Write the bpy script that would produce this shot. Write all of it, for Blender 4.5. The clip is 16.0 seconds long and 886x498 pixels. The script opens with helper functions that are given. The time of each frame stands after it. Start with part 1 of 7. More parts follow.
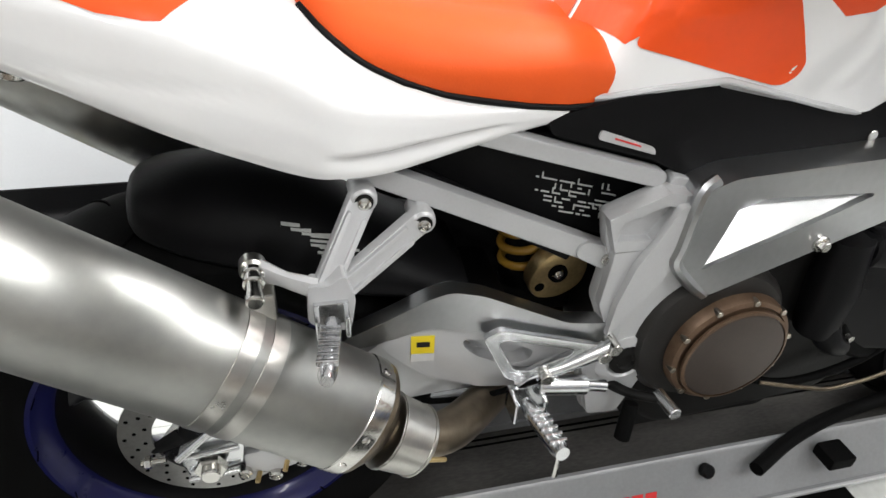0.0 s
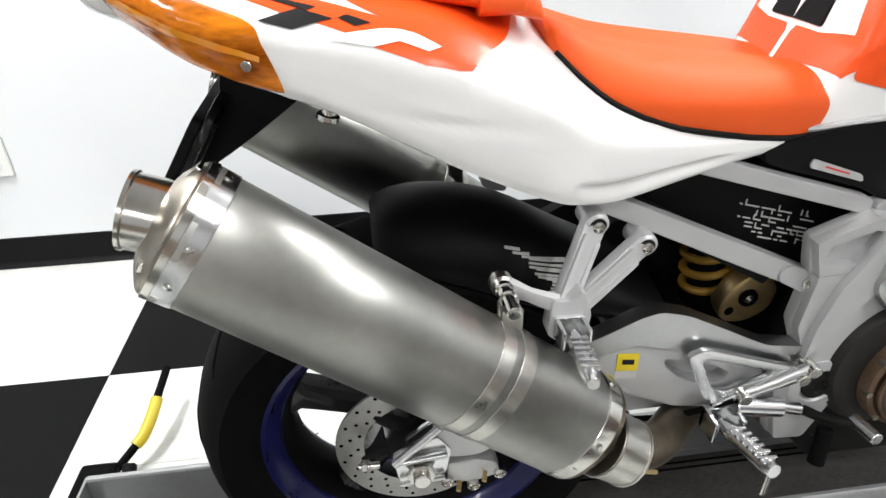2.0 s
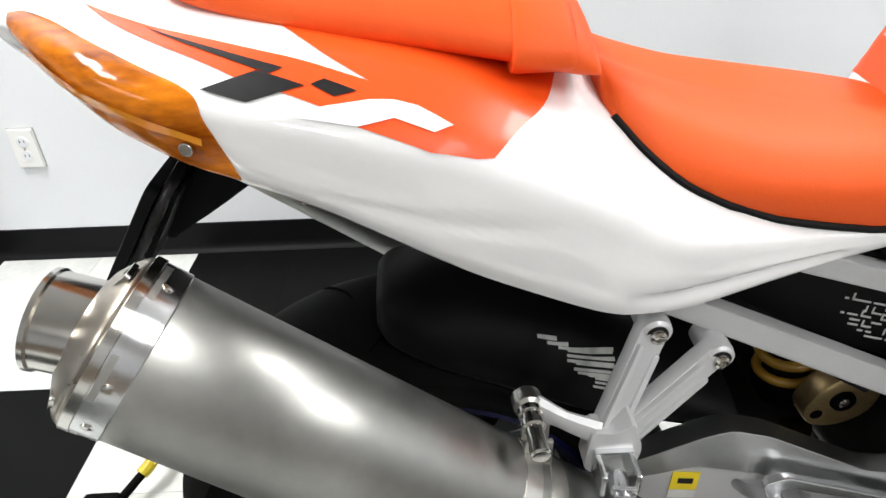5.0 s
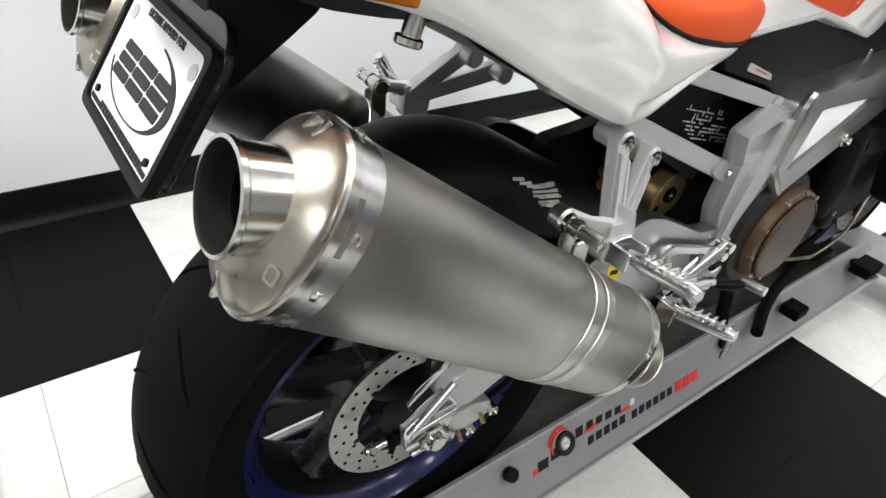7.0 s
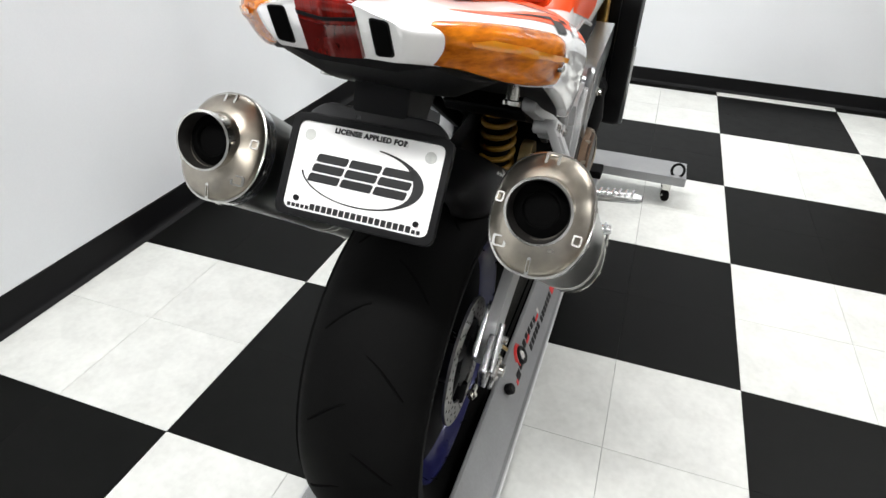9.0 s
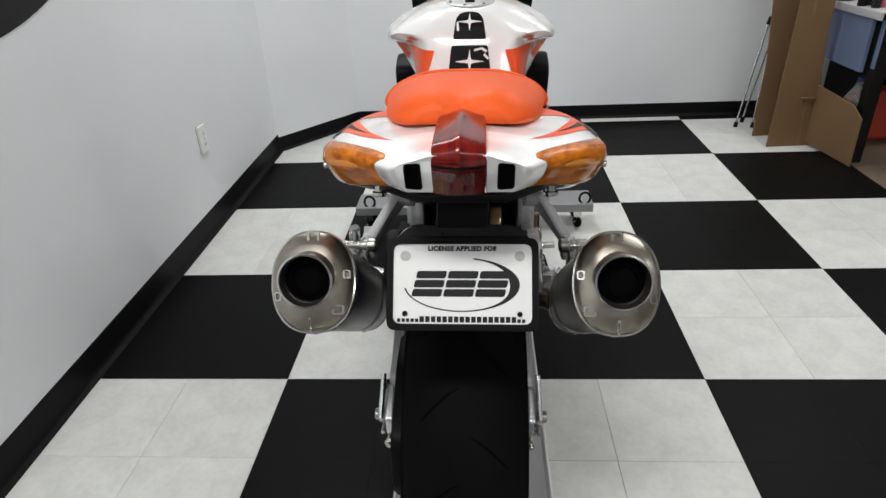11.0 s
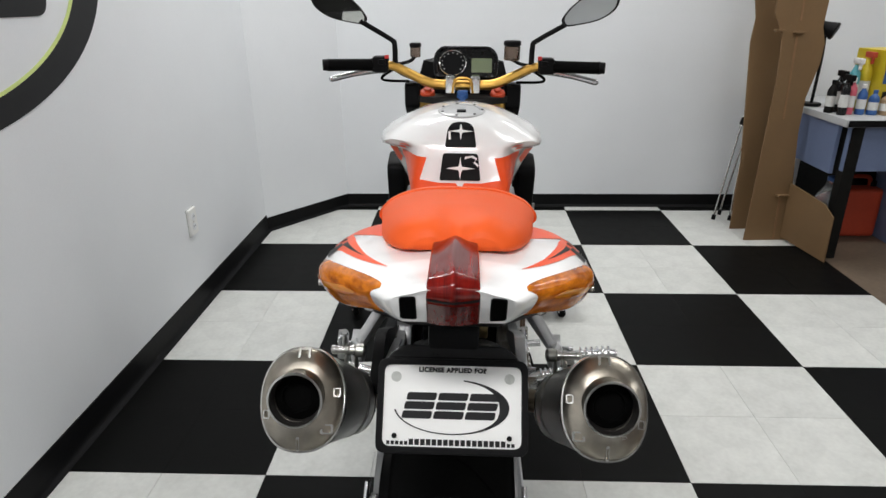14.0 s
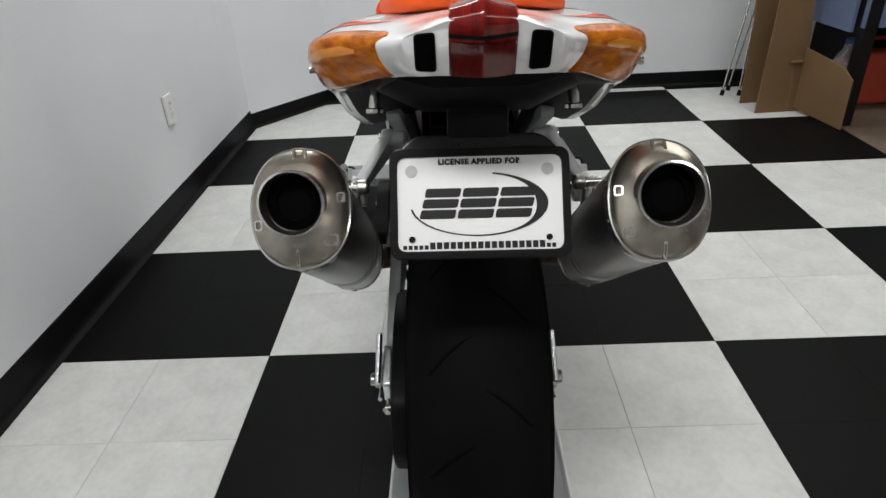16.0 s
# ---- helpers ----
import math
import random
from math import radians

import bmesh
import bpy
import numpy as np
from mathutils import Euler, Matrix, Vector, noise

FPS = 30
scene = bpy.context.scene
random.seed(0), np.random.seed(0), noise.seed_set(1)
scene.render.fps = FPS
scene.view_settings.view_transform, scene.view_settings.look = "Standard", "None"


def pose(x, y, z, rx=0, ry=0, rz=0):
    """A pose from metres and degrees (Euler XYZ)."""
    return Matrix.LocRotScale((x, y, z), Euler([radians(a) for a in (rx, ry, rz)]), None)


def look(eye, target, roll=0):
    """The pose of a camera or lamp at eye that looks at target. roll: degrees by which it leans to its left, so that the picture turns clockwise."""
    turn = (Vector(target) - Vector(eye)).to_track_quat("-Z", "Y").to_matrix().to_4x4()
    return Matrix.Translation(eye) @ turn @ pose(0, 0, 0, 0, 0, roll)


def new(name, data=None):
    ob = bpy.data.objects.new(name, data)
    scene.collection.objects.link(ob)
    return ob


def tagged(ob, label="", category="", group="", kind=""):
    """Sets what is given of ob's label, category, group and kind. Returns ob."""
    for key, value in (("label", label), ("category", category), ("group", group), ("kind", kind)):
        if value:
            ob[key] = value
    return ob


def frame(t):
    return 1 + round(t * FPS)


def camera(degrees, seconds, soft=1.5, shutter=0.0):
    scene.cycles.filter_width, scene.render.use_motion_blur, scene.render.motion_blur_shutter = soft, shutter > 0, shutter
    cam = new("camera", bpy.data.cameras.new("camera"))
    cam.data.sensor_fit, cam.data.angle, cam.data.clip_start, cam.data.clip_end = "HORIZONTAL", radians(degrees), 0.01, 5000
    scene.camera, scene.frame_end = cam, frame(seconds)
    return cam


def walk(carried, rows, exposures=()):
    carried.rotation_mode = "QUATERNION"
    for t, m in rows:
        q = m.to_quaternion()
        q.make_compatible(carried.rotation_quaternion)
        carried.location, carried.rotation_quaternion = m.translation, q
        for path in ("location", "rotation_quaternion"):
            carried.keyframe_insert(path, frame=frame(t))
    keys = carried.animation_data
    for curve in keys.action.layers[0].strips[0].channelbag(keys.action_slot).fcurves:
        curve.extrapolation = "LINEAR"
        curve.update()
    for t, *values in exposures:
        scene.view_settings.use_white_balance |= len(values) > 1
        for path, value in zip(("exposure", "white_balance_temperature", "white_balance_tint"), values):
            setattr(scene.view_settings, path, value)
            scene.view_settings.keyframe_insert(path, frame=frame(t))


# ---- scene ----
cam = camera(71.1, 16.0)
PATH = [
    (0, (1.246, -0.354, 1.012), (-0.364, 0.072, -0.095), 2.7),
    (0.5, (1.285, -0.455, 1.006), (-0.346, 0.025, -0.047), 1.7),
    (1, (1.308, -0.52, 1.006), (-0.34, -0.118, -0.053), 0.8),
    (1.5, (1.299, -0.54, 1.009), (-0.377, -0.235, -0.04), 0.3),
    (2, (1.281, -0.535, 1.028), (-0.438, -0.323, 0.028), -1.2),
    (2.5, (1.246, -0.519, 1.057), (-0.518, -0.318, 0.135), -1.1),
    (3, (1.227, -0.512, 1.075), (-0.561, -0.322, 0.2), -1.6),
    (3.2, (1.223, -0.507, 1.081), (-0.566, -0.331, 0.204), -2.1),
    (5.5, (1.094, -0.483, 1.05), (-0.553, -0.402, -0.081), 0.5),
    (6, (1.174, -0.611, 1.05), (-0.378, -0.041, -0.076), 3.6),
    (6.5, (1.192, -0.739, 1.019), (-0.26, 0.034, -0.118), 4.4),
    (7, (1.078, -0.833, 0.986), (-0.182, 0.203, -0.171), 6.7),
    (7.5, (1.025, -0.922, 1.011), (-0.113, 0.265, -0.128), 7.3),
    (8, (1.023, -1.122, 1.052), (0.207, 0.33, -0.056), 7.1),
    (8.2, (1.004, -1.191, 1.077), (0.228, 0.285, -0.027), 5.1),
    (10.3, (0.609, -1.381, 1.124), (0.511, 0.322, 0.08), 2.8),
    (10.5, (0.598, -1.408, 1.146), (0.464, 0.28, 0.082), 0.5),
    (11, (0.591, -1.416, 1.213), (0.46, 0.334, 0.254), -2.8),
    (11.5, (0.577, -1.413, 1.247), (0.407, 0.382, 0.38), -3.3),
    (12, (0.58, -1.408, 1.252), (0.434, 0.393, 0.395), -2.9),
    (12.5, (0.577, -1.409, 1.273), (0.452, 0.436, 0.511), -1.3),
    (13, (0.584, -1.397, 1.291), (0.51, 0.482, 0.611), -1.0),
    (13.5, (0.591, -1.396, 1.292), (0.548, 0.483, 0.607), -0.1),
    (14, (0.58, -1.405, 1.279), (0.505, 0.448, 0.53), -0.6),
    (14.5, (0.57, -1.418, 1.242), (0.515, 0.405, 0.421), -0.0),
    (15, (0.556, -1.43, 1.198), (0.513, 0.361, 0.309), -0.7),
    (15.5, (0.556, -1.431, 1.148), (0.526, 0.355, 0.248), -1.3),
    (16, (0.54, -1.346, 1.077), (0.483, 0.395, 0.095), -3.1),
]
EXPOSURES = [(0, 0.1), (3, 0.15), (5.5, -0.1), (6.5, -0.15), (7, 0.0), (8, 0.22), (8.2, 0.22), (10.3, -0.85), (12.5, -0.92), (14.5, -0.92), (16, -1.0)]
walk(cam, [(t, look(eye, target, roll)) for t, eye, target, roll in PATH], EXPOSURES)

# ---- world, lamps, exposure ----
world = bpy.data.worlds.new("world")
scene.world = world
world.use_nodes = True
world.node_tree.nodes["Background"].inputs[0].default_value = (0.9, 0.95, 1.0, 1)
world.node_tree.nodes["Background"].inputs[1].default_value = 0.05

ROOM_X0, ROOM_X1, ROOM_Y0, ROOM_Y1, ROOM_H = -0.605, 7.5, -5.5, 2.53, 2.75
# x, y, watts, length; first two set from highlights, the rest added as fill
LAMPS = [(2.45, 1.98, 34.0, 1.75), (2.45, 0.57, 34.0, 1.75), (0.10, 1.40, 48.0, 1.2), (0.25, -1.75, 74.0, 1.2), (2.6, -3.2, 62.0, 1.75), (5.4, -0.9, 50.0, 1.75)]


def lamp(x, y, watts, length):
    d = bpy.data.lights.new("ceiling_lamp", "AREA")
    d.shape, d.size, d.size_y, d.energy, d.color = "RECTANGLE", length - 0.05, 0.30, watts, (1.0, 0.995, 0.985)
    ob = new("ceiling_lamp", d)
    ob.matrix_basis = pose(x, y, ROOM_H - 0.085)
    return ob


for spot in LAMPS:
    lamp(*spot)


# ---- materials ----
def mat(name, color, rough=0.5, metal=0.0, var=0.12, scale=8.0, fine=120.0, bump=0.0, coat=0.0, stretch=(1, 1, 1), rvar=0.1, spec=0.5, hue2=None, rand=0.0):
    """Principled surface with variation at two scales, and bump."""
    m = bpy.data.materials.new(name)
    m.use_nodes = True
    nt = m.node_tree
    b = nt.nodes["Principled BSDF"]
    tc = nt.nodes.new("ShaderNodeTexCoord")
    mp = nt.nodes.new("ShaderNodeMapping")
    mp.inputs["Scale"].default_value = stretch
    nt.links.new(tc.outputs["Object"], mp.inputs[0])
    n1 = nt.nodes.new("ShaderNodeTexNoise")
    n1.inputs["Scale"].default_value, n1.inputs["Detail"].default_value = scale, 5
    n2 = nt.nodes.new("ShaderNodeTexNoise")
    n2.inputs["Scale"].default_value, n2.inputs["Detail"].default_value = fine, 3
    for n in (n1, n2):
        nt.links.new(mp.outputs[0], n.inputs["Vector"])
    add = nt.nodes.new("ShaderNodeMath")
    add.operation = "MULTIPLY_ADD"
    add.inputs[1].default_value = 0.35
    nt.links.new(n2.outputs["Fac"], add.inputs[0])
    sc = nt.nodes.new("ShaderNodeMath")
    sc.operation = "MULTIPLY"
    sc.inputs[1].default_value = 0.65
    nt.links.new(n1.outputs["Fac"], sc.inputs[0])
    nt.links.new(sc.outputs[0], add.inputs[2])
    ramp = nt.nodes.new("ShaderNodeValToRGB")
    ramp.color_ramp.elements[0].position, ramp.color_ramp.elements[1].position = 0.3, 0.7
    c = Vector(color)
    c2 = Vector(hue2) if hue2 else c * (1 + var)
    ramp.color_ramp.elements[0].color = (*(c * (1 - var)), 1)
    ramp.color_ramp.elements[1].color = (*[min(v, 1) for v in c2], 1)
    nt.links.new(add.outputs[0], ramp.inputs[0])
    out = ramp.outputs[0]
    if rand:
        oi = nt.nodes.new("ShaderNodeObjectInfo")
        mr = nt.nodes.new("ShaderNodeMapRange")
        mr.inputs["To Min"].default_value, mr.inputs["To Max"].default_value = 1 - rand, 1 + rand
        nt.links.new(oi.outputs["Random"], mr.inputs["Value"])
        mul = nt.nodes.new("ShaderNodeVectorMath")
        mul.operation = "SCALE"
        nt.links.new(out, mul.inputs[0])
        nt.links.new(mr.outputs[0], mul.inputs["Scale"])
        out = mul.outputs[0]
    nt.links.new(out, b.inputs["Base Color"])
    rr = nt.nodes.new("ShaderNodeMapRange")
    rr.inputs["To Min"].default_value, rr.inputs["To Max"].default_value = max(rough - rvar, 0.02), min(rough + rvar, 1)
    nt.links.new(add.outputs[0], rr.inputs["Value"])
    nt.links.new(rr.outputs[0], b.inputs["Roughness"])
    b.inputs["Metallic"].default_value = metal
    b.inputs["Specular IOR Level"].default_value = spec
    b.inputs["Coat Weight"].default_value = coat
    b.inputs["Coat Roughness"].default_value = 0.06
    if bump:
        bp = nt.nodes.new("ShaderNodeBump")
        bp.inputs["Strength"].default_value, bp.inputs["Distance"].default_value = bump, 0.002
        nt.links.new(add.outputs[0], bp.inputs["Height"])
        nt.links.new(bp.outputs[0], b.inputs["Normal"])
    return m


def lens_mat(name, color, second, coat=0.8, spec=0.5):
    m = mat(name, color, 0.14, 0, 0.25, 40, 160, 0.2, coat=coat, spec=spec, hue2=second)
    b = m.node_tree.nodes["Principled BSDF"]
    b.inputs["Transmission Weight"].default_value = 0.0
    return m


def glow(name, color, strength):
    m = bpy.data.materials.new(name)
    m.use_nodes = True
    b = m.node_tree.nodes["Principled BSDF"]
    b.inputs["Base Color"].default_value = (*color, 1)
    b.inputs["Emission Color"].default_value = (*color, 1)
    b.inputs["Emission Strength"].default_value = strength
    return m


def glass_mat(name, color, rough=0.05):
    m = bpy.data.materials.new(name)
    m.use_nodes = True
    b = m.node_tree.nodes["Principled BSDF"]
    b.inputs["Base Color"].default_value = (*color, 1)
    b.inputs["Transmission Weight"].default_value = 0.9
    b.inputs["Roughness"].default_value = rough
    return m


WALL = mat("wall_paint", (0.74, 0.76, 0.78), 0.6, var=0.03, scale=2.5, fine=160, bump=0.12)
CEIL = mat("ceiling_paint", (0.55, 0.55, 0.54), 0.8, var=0.04, scale=3, fine=90, bump=0.2)
COVE = mat("black_rubber_cove", (0.0045, 0.0045, 0.005), 0.5, var=0.3, scale=6, bump=0.1, spec=0.12)
TILE_W = mat("white_vinyl_tile", (0.61, 0.62, 0.595), 0.38, var=0.13, scale=11, fine=60, bump=0.05, rand=0.03, spec=0.3)
TILE_B = mat("black_vinyl_tile", (0.0046, 0.0048, 0.0046), 0.42, var=0.2, scale=16, fine=120, bump=0.05, rand=0.02, spec=0.06)
SEAM = mat("tile_glue_seam", (0.016, 0.0155, 0.014), 0.8, spec=0.08)
CONCRETE = mat("brown_concrete", (0.13, 0.095, 0.065), 0.6, var=0.35, scale=3, fine=40, bump=0.3)
WHITE = mat("white_gloss_paint", (0.88, 0.88, 0.88), 0.22, var=0.015, scale=5, fine=200, coat=0.8)
ORANGE_P = mat("orange_gloss_paint", (0.86, 0.085, 0.010), 0.38, var=0.04, scale=6, coat=0.12, spec=0.35)
ORANGE_S = mat("orange_seat_vinyl", (0.80, 0.105, 0.016), 0.52, var=0.05, scale=10, fine=500, bump=0.25, spec=0.22)
ORANGE_D = mat("dark_orange_piping", (0.55, 0.06, 0.015), 0.55, var=0.1)
BLACK_G = mat("black_gloss", (0.007, 0.007, 0.008), 0.28, var=0.2, coat=0.2, spec=0.3)
BLACK_M = mat("black_matte_plastic", (0.0055, 0.0055, 0.006), 0.48, var=0.25, scale=12, fine=300, bump=0.15, spec=0.10)
BLACK_R = mat("tyre_rubber", (0.004, 0.004, 0.004), 0.62, var=0.4, scale=9, fine=220, bump=0.3, spec=0.032)
GROOVE = mat("groove_black", (0.003, 0.003, 0.003), 0.9, spec=0.01)
BLUE = mat("blue_rim_paint", (0.006, 0.007, 0.065), 0.3, metal=0.1, var=0.2, coat=0.25, spec=0.3)
TITAN = mat("brushed_titanium", (0.355, 0.36, 0.345), 0.295, metal=1.0, var=0.12, scale=7, fine=70, bump=0.003, hue2=(0.41, 0.41, 0.385), rvar=0.04)


def brushed(m, axis, amount=0.8):
    """Brush lines along axis spread highlights across it."""
    nt = m.node_tree
    b = nt.nodes["Principled BSDF"]
    v = nt.nodes.new("ShaderNodeCombineXYZ")
    for k in range(3):
        v.inputs[k].default_value = axis[k]
    nt.links.new(v.outputs[0], b.inputs["Tangent"])
    b.inputs["Anisotropic"].default_value = amount
    b.inputs["Anisotropic Rotation"].default_value = 0.25


brushed(TITAN, (0.0, 0.814, -0.581), 0.95)
TITAN_D = mat("heat_tinted_titanium", (0.17, 0.14, 0.105), 0.4, metal=1.0, var=0.35, scale=12, fine=60, hue2=(0.27, 0.22, 0.16))
STEEL = mat("polished_steel", (0.60, 0.59, 0.56), 0.2, metal=1.0, var=0.08, scale=10, rvar=0.07)
STEEL_B = mat("brushed_steel", (0.40, 0.375, 0.335), 0.30, metal=1.0, var=0.22, scale=16, fine=90, rvar=0.08, bump=0.05, hue2=(0.50, 0.45, 0.37))
ALU = mat("polished_aluminium", (0.66, 0.67, 0.68), 0.24, metal=1.0, var=0.08, scale=9, rvar=0.1, bump=0.04)
GREY = mat("grey_painted_casting", (0.47, 0.475, 0.48), 0.38, metal=0.3, var=0.06, scale=14, fine=300, bump=0.12)
SPAR = mat("satin_aluminium", (0.46, 0.468, 0.475), 0.29, metal=1.0, var=0.08, scale=9, rvar=0.03)
STRAP = mat("satin_strap_steel", (0.52, 0.51, 0.48), 0.3, metal=1.0, var=0.15, scale=25, fine=120, rvar=0.08)
DISC = mat("brake_disc_steel", (0.34, 0.335, 0.325), 0.36, metal=1.0, var=0.15, scale=30, fine=200)
SILVER_P = mat("silver_paint", (0.52, 0.525, 0.53), 0.38, metal=0.3, var=0.05, scale=8, fine=400, bump=0.05)
ENGINE = mat("dark_engine_casting", (0.008, 0.0078, 0.0075), 0.5, metal=0.0, var=0.4, scale=20, fine=300, bump=0.3, spec=0.12)
COPPER = mat("brown_clutch_cover", (0.115, 0.068, 0.040), 0.45, metal=0.5, var=0.25, scale=18, fine=200, bump=0.1, hue2=(0.17, 0.11, 0.07))
COPPER_F = mat("clutch_cover_face", (0.062, 0.048, 0.040), 0.42, metal=0.4, var=0.2, scale=10, fine=200)
GOLD = mat("gold_anodised", (0.72, 0.42, 0.10), 0.3, metal=1.0, var=0.08, scale=8)
ENGINE_B = mat("stained_casting", (0.024, 0.0225, 0.021), 0.5, metal=0.3, var=0.3, scale=20, fine=300, bump=0.3, spec=0.25)
SPRING = mat("yellow_spring_paint", (0.36, 0.20, 0.025), 0.35, var=0.2, scale=20, coat=0.3)
BRONZE = mat("bronze_casting", (0.55, 0.41, 0.20), 0.36, metal=0.9, var=0.25, scale=25, fine=200, bump=0.15)
RED_L = mat("red_lens", (0.085, 0.004, 0.003), 0.14, var=0.5, scale=30, fine=90, bump=0.15, coat=0.12, spec=0.3, stretch=(5, 0.3, 0.3), hue2=(0.24, 0.011, 0.007))
RED_D = mat("dark_red_lens", (0.085, 0.004, 0.003), 0.14, var=0.4, scale=60, fine=200, coat=0.4, stretch=(3, 1, 1))
AMBER_R = lens_mat("amber_reflector", (0.95, 0.42, 0.03), (0.85, 0.25, 0.01), 0.3, 0.5)
AMBER = mat("amber_lens", (0.34, 0.062, 0.003), 0.14, var=0.45, scale=26, fine=110, bump=0.6, coat=0.05, spec=0.14, stretch=(1, 0.6, 2.2), hue2=(0.80, 0.24, 0.012))
PLATE_W = mat("white_plate", (0.78, 0.78, 0.77), 0.35, var=0.02)
INK = mat("black_ink", (0.010, 0.010, 0.011), 0.5, var=0.1, spec=0.25)
INK_GREY = mat("grey_ink", (0.45, 0.46, 0.44), 0.5, var=0.15, scale=60)
INK_RED = mat("red_ink", (0.62, 0.03, 0.03), 0.4, var=0.1)
INK_WHITE = mat("white_ink", (0.62, 0.62, 0.60), 0.5, var=0.1)
YELLOW = mat("yellow_sticker", (0.80, 0.62, 0.02), 0.4, var=0.06)
DOLLY = mat("dolly_grey_paint", (0.275, 0.28, 0.285), 0.4, metal=0.35, var=0.12, scale=10, fine=150, bump=0.05)
GRIT = mat("worn_grit_strip", (0.040, 0.0385, 0.036), 0.8, var=0.5, scale=14, fine=240, bump=0.7, spec=0.25, hue2=(0.075, 0.071, 0.066), stretch=(1, 0.3, 1))
CARD = mat("cardboard", (0.175, 0.102, 0.043), 0.75, var=0.1, scale=5, fine=120, bump=0.1)
CARD_D = mat("cardboard_edge", (0.22, 0.12, 0.055), 0.8, var=0.2)
BENCH_T = mat("bench_laminate", (0.42, 0.43, 0.44), 0.4, var=0.05)
BENCH_B = mat("blue_grey_steel", (0.13, 0.17, 0.28), 0.45, var=0.1)
RED_P = mat("red_plastic", (0.42, 0.05, 0.02), 0.45, var=0.15)
BLUE_P = mat("blue_plastic", (0.03, 0.10, 0.30), 0.4, var=0.15)
CYAN_P = mat("teal_plastic", (0.08, 0.35, 0.40), 0.35, var=0.1)
PINK_P = mat("pink_liquid", (0.55, 0.10, 0.14), 0.3, var=0.1)
YELLOW_P = mat("yellow_plastic", (0.55, 0.42, 0.02), 0.4, var=0.08)
WOOD = mat("wood_handle", (0.30, 0.20, 0.11), 0.6, var=0.2, stretch=(1, 8, 1))
CLEAR = glass_mat("clear_plastic", (0.85, 0.9, 0.95), 0.1)
SMOKE = glass_mat("smoked_plastic", (0.25, 0.18, 0.14), 0.1)
LCD = mat("lcd_screen", (0.20, 0.24, 0.15), 0.25, var=0.05)
MIRROR = mat("mirror_glass", (0.85, 0.87, 0.86), 0.02, metal=1.0, var=0.0, rvar=0.0)
LAMP_M = glow("lamp_diffuser", (1.0, 0.98, 0.95), 5.0)
LIME = mat("lime_vinyl", (0.62, 0.72, 0.25), 0.4)


# ---- mesh helpers ----
def finish(bm, name, material, smooth=40):
    bmesh.ops.recalc_face_normals(bm, faces=bm.faces[:])
    me = bpy.data.meshes.new(name)
    bm.to_mesh(me)
    bm.free()
    me.materials.append(material)
    if smooth:
        for p in me.polygons:
            p.use_smooth = True
        me.set_sharp_from_angle(angle=radians(smooth))
    return me


def crisp(ob):
    """Keep flat faces flat beside rounded edges."""
    if 12 < len(ob.data.polygons) < 700:
        w = ob.modifiers.new("crisp", "WEIGHTED_NORMAL")
        w.keep_sharp = True


def part(name, bm, material, parent, label="", smooth=40):
    ob = new(name, finish(bm, name, material, smooth))
    ob.parent = parent
    crisp(ob)
    return tagged(ob, label)


def thing(name, bm, material, label, category, group="", kind="", smooth=40):
    return tagged(new(name, finish(bm, name, material, smooth)), label, category, group, kind)


def base(name, m, label, category, group="", kind=""):
    ob = new(name)
    ob.empty_display_size = 0.05
    ob.matrix_basis = m
    return tagged(ob, label, category, group, kind)


def loft(rings, cap=True, closed=True):
    bm = bmesh.new()
    vs = [[bm.verts.new(p) for p in r] for r in rings]
    n = len(rings[0])
    for a, b in zip(vs, vs[1:]):
        for i in range(n if closed else n - 1):
            j = (i + 1) % n
            bm.faces.new((a[i], a[j], b[j], b[i]))
    if cap:
        bm.faces.new(vs[0][::-1])
        bm.faces.new(vs[-1])
    return bm


def spline(pts, steps=6):
    """Catmull-Rom through points of any length."""
    p = [np.array(q, float) for q in pts]
    p = [2 * p[0] - p[1]] + p + [2 * p[-1] - p[-2]]
    out = []
    for i in range(1, len(p) - 2):
        for k in range(steps):
            t = k / steps
            out.append(0.5 * (2 * p[i] + (p[i + 1] - p[i - 1]) * t + (2 * p[i - 1] - 5 * p[i] + 4 * p[i + 1] - p[i + 2]) * t * t + (3 * p[i] - p[i - 1] - 3 * p[i + 1] + p[i + 2]) * t ** 3))
    return out + [p[-2]]


def tube(pts, r, n=12, smooth=0, cap=True, flat=1.0):
    pts = spline(pts, smooth) if smooth else [np.array(p, float) for p in pts]
    m = len(pts)
    rr = np.interp(np.linspace(0, 1, m), np.linspace(0, 1, len(r)), r) if isinstance(r, (list, tuple)) else [r] * m
    rings, side = [], None
    for i, p in enumerate(pts):
        d = Vector(pts[min(i + 1, m - 1)] - pts[max(i - 1, 0)]).normalized()
        if side is None:
            side = d.cross(Vector((0, 0, 1)) if abs(d.z) < 0.9 else Vector((1, 0, 0))).normalized()
        side = (side - d * side.dot(d)).normalized()
        up = side.cross(d)
        rings.append([Vector(p) + side * (rr[i] * flat * math.cos(2 * math.pi * k / n)) + up * (rr[i] * math.sin(2 * math.pi * k / n)) for k in range(n)])
    return loft(rings, cap)


def aim(p0, p1, up=(0, 0, 1)):
    """Matrix at p0 whose Z runs to p1."""
    z = (Vector(p1) - Vector(p0)).normalized()
    x = Vector(up).cross(z)
    x = x.normalized() if x.length > 1e-4 else Vector((1, 0, 0))
    y = z.cross(x)
    return Matrix.Translation(p0) @ Matrix((x, y, z)).transposed().to_4x4()


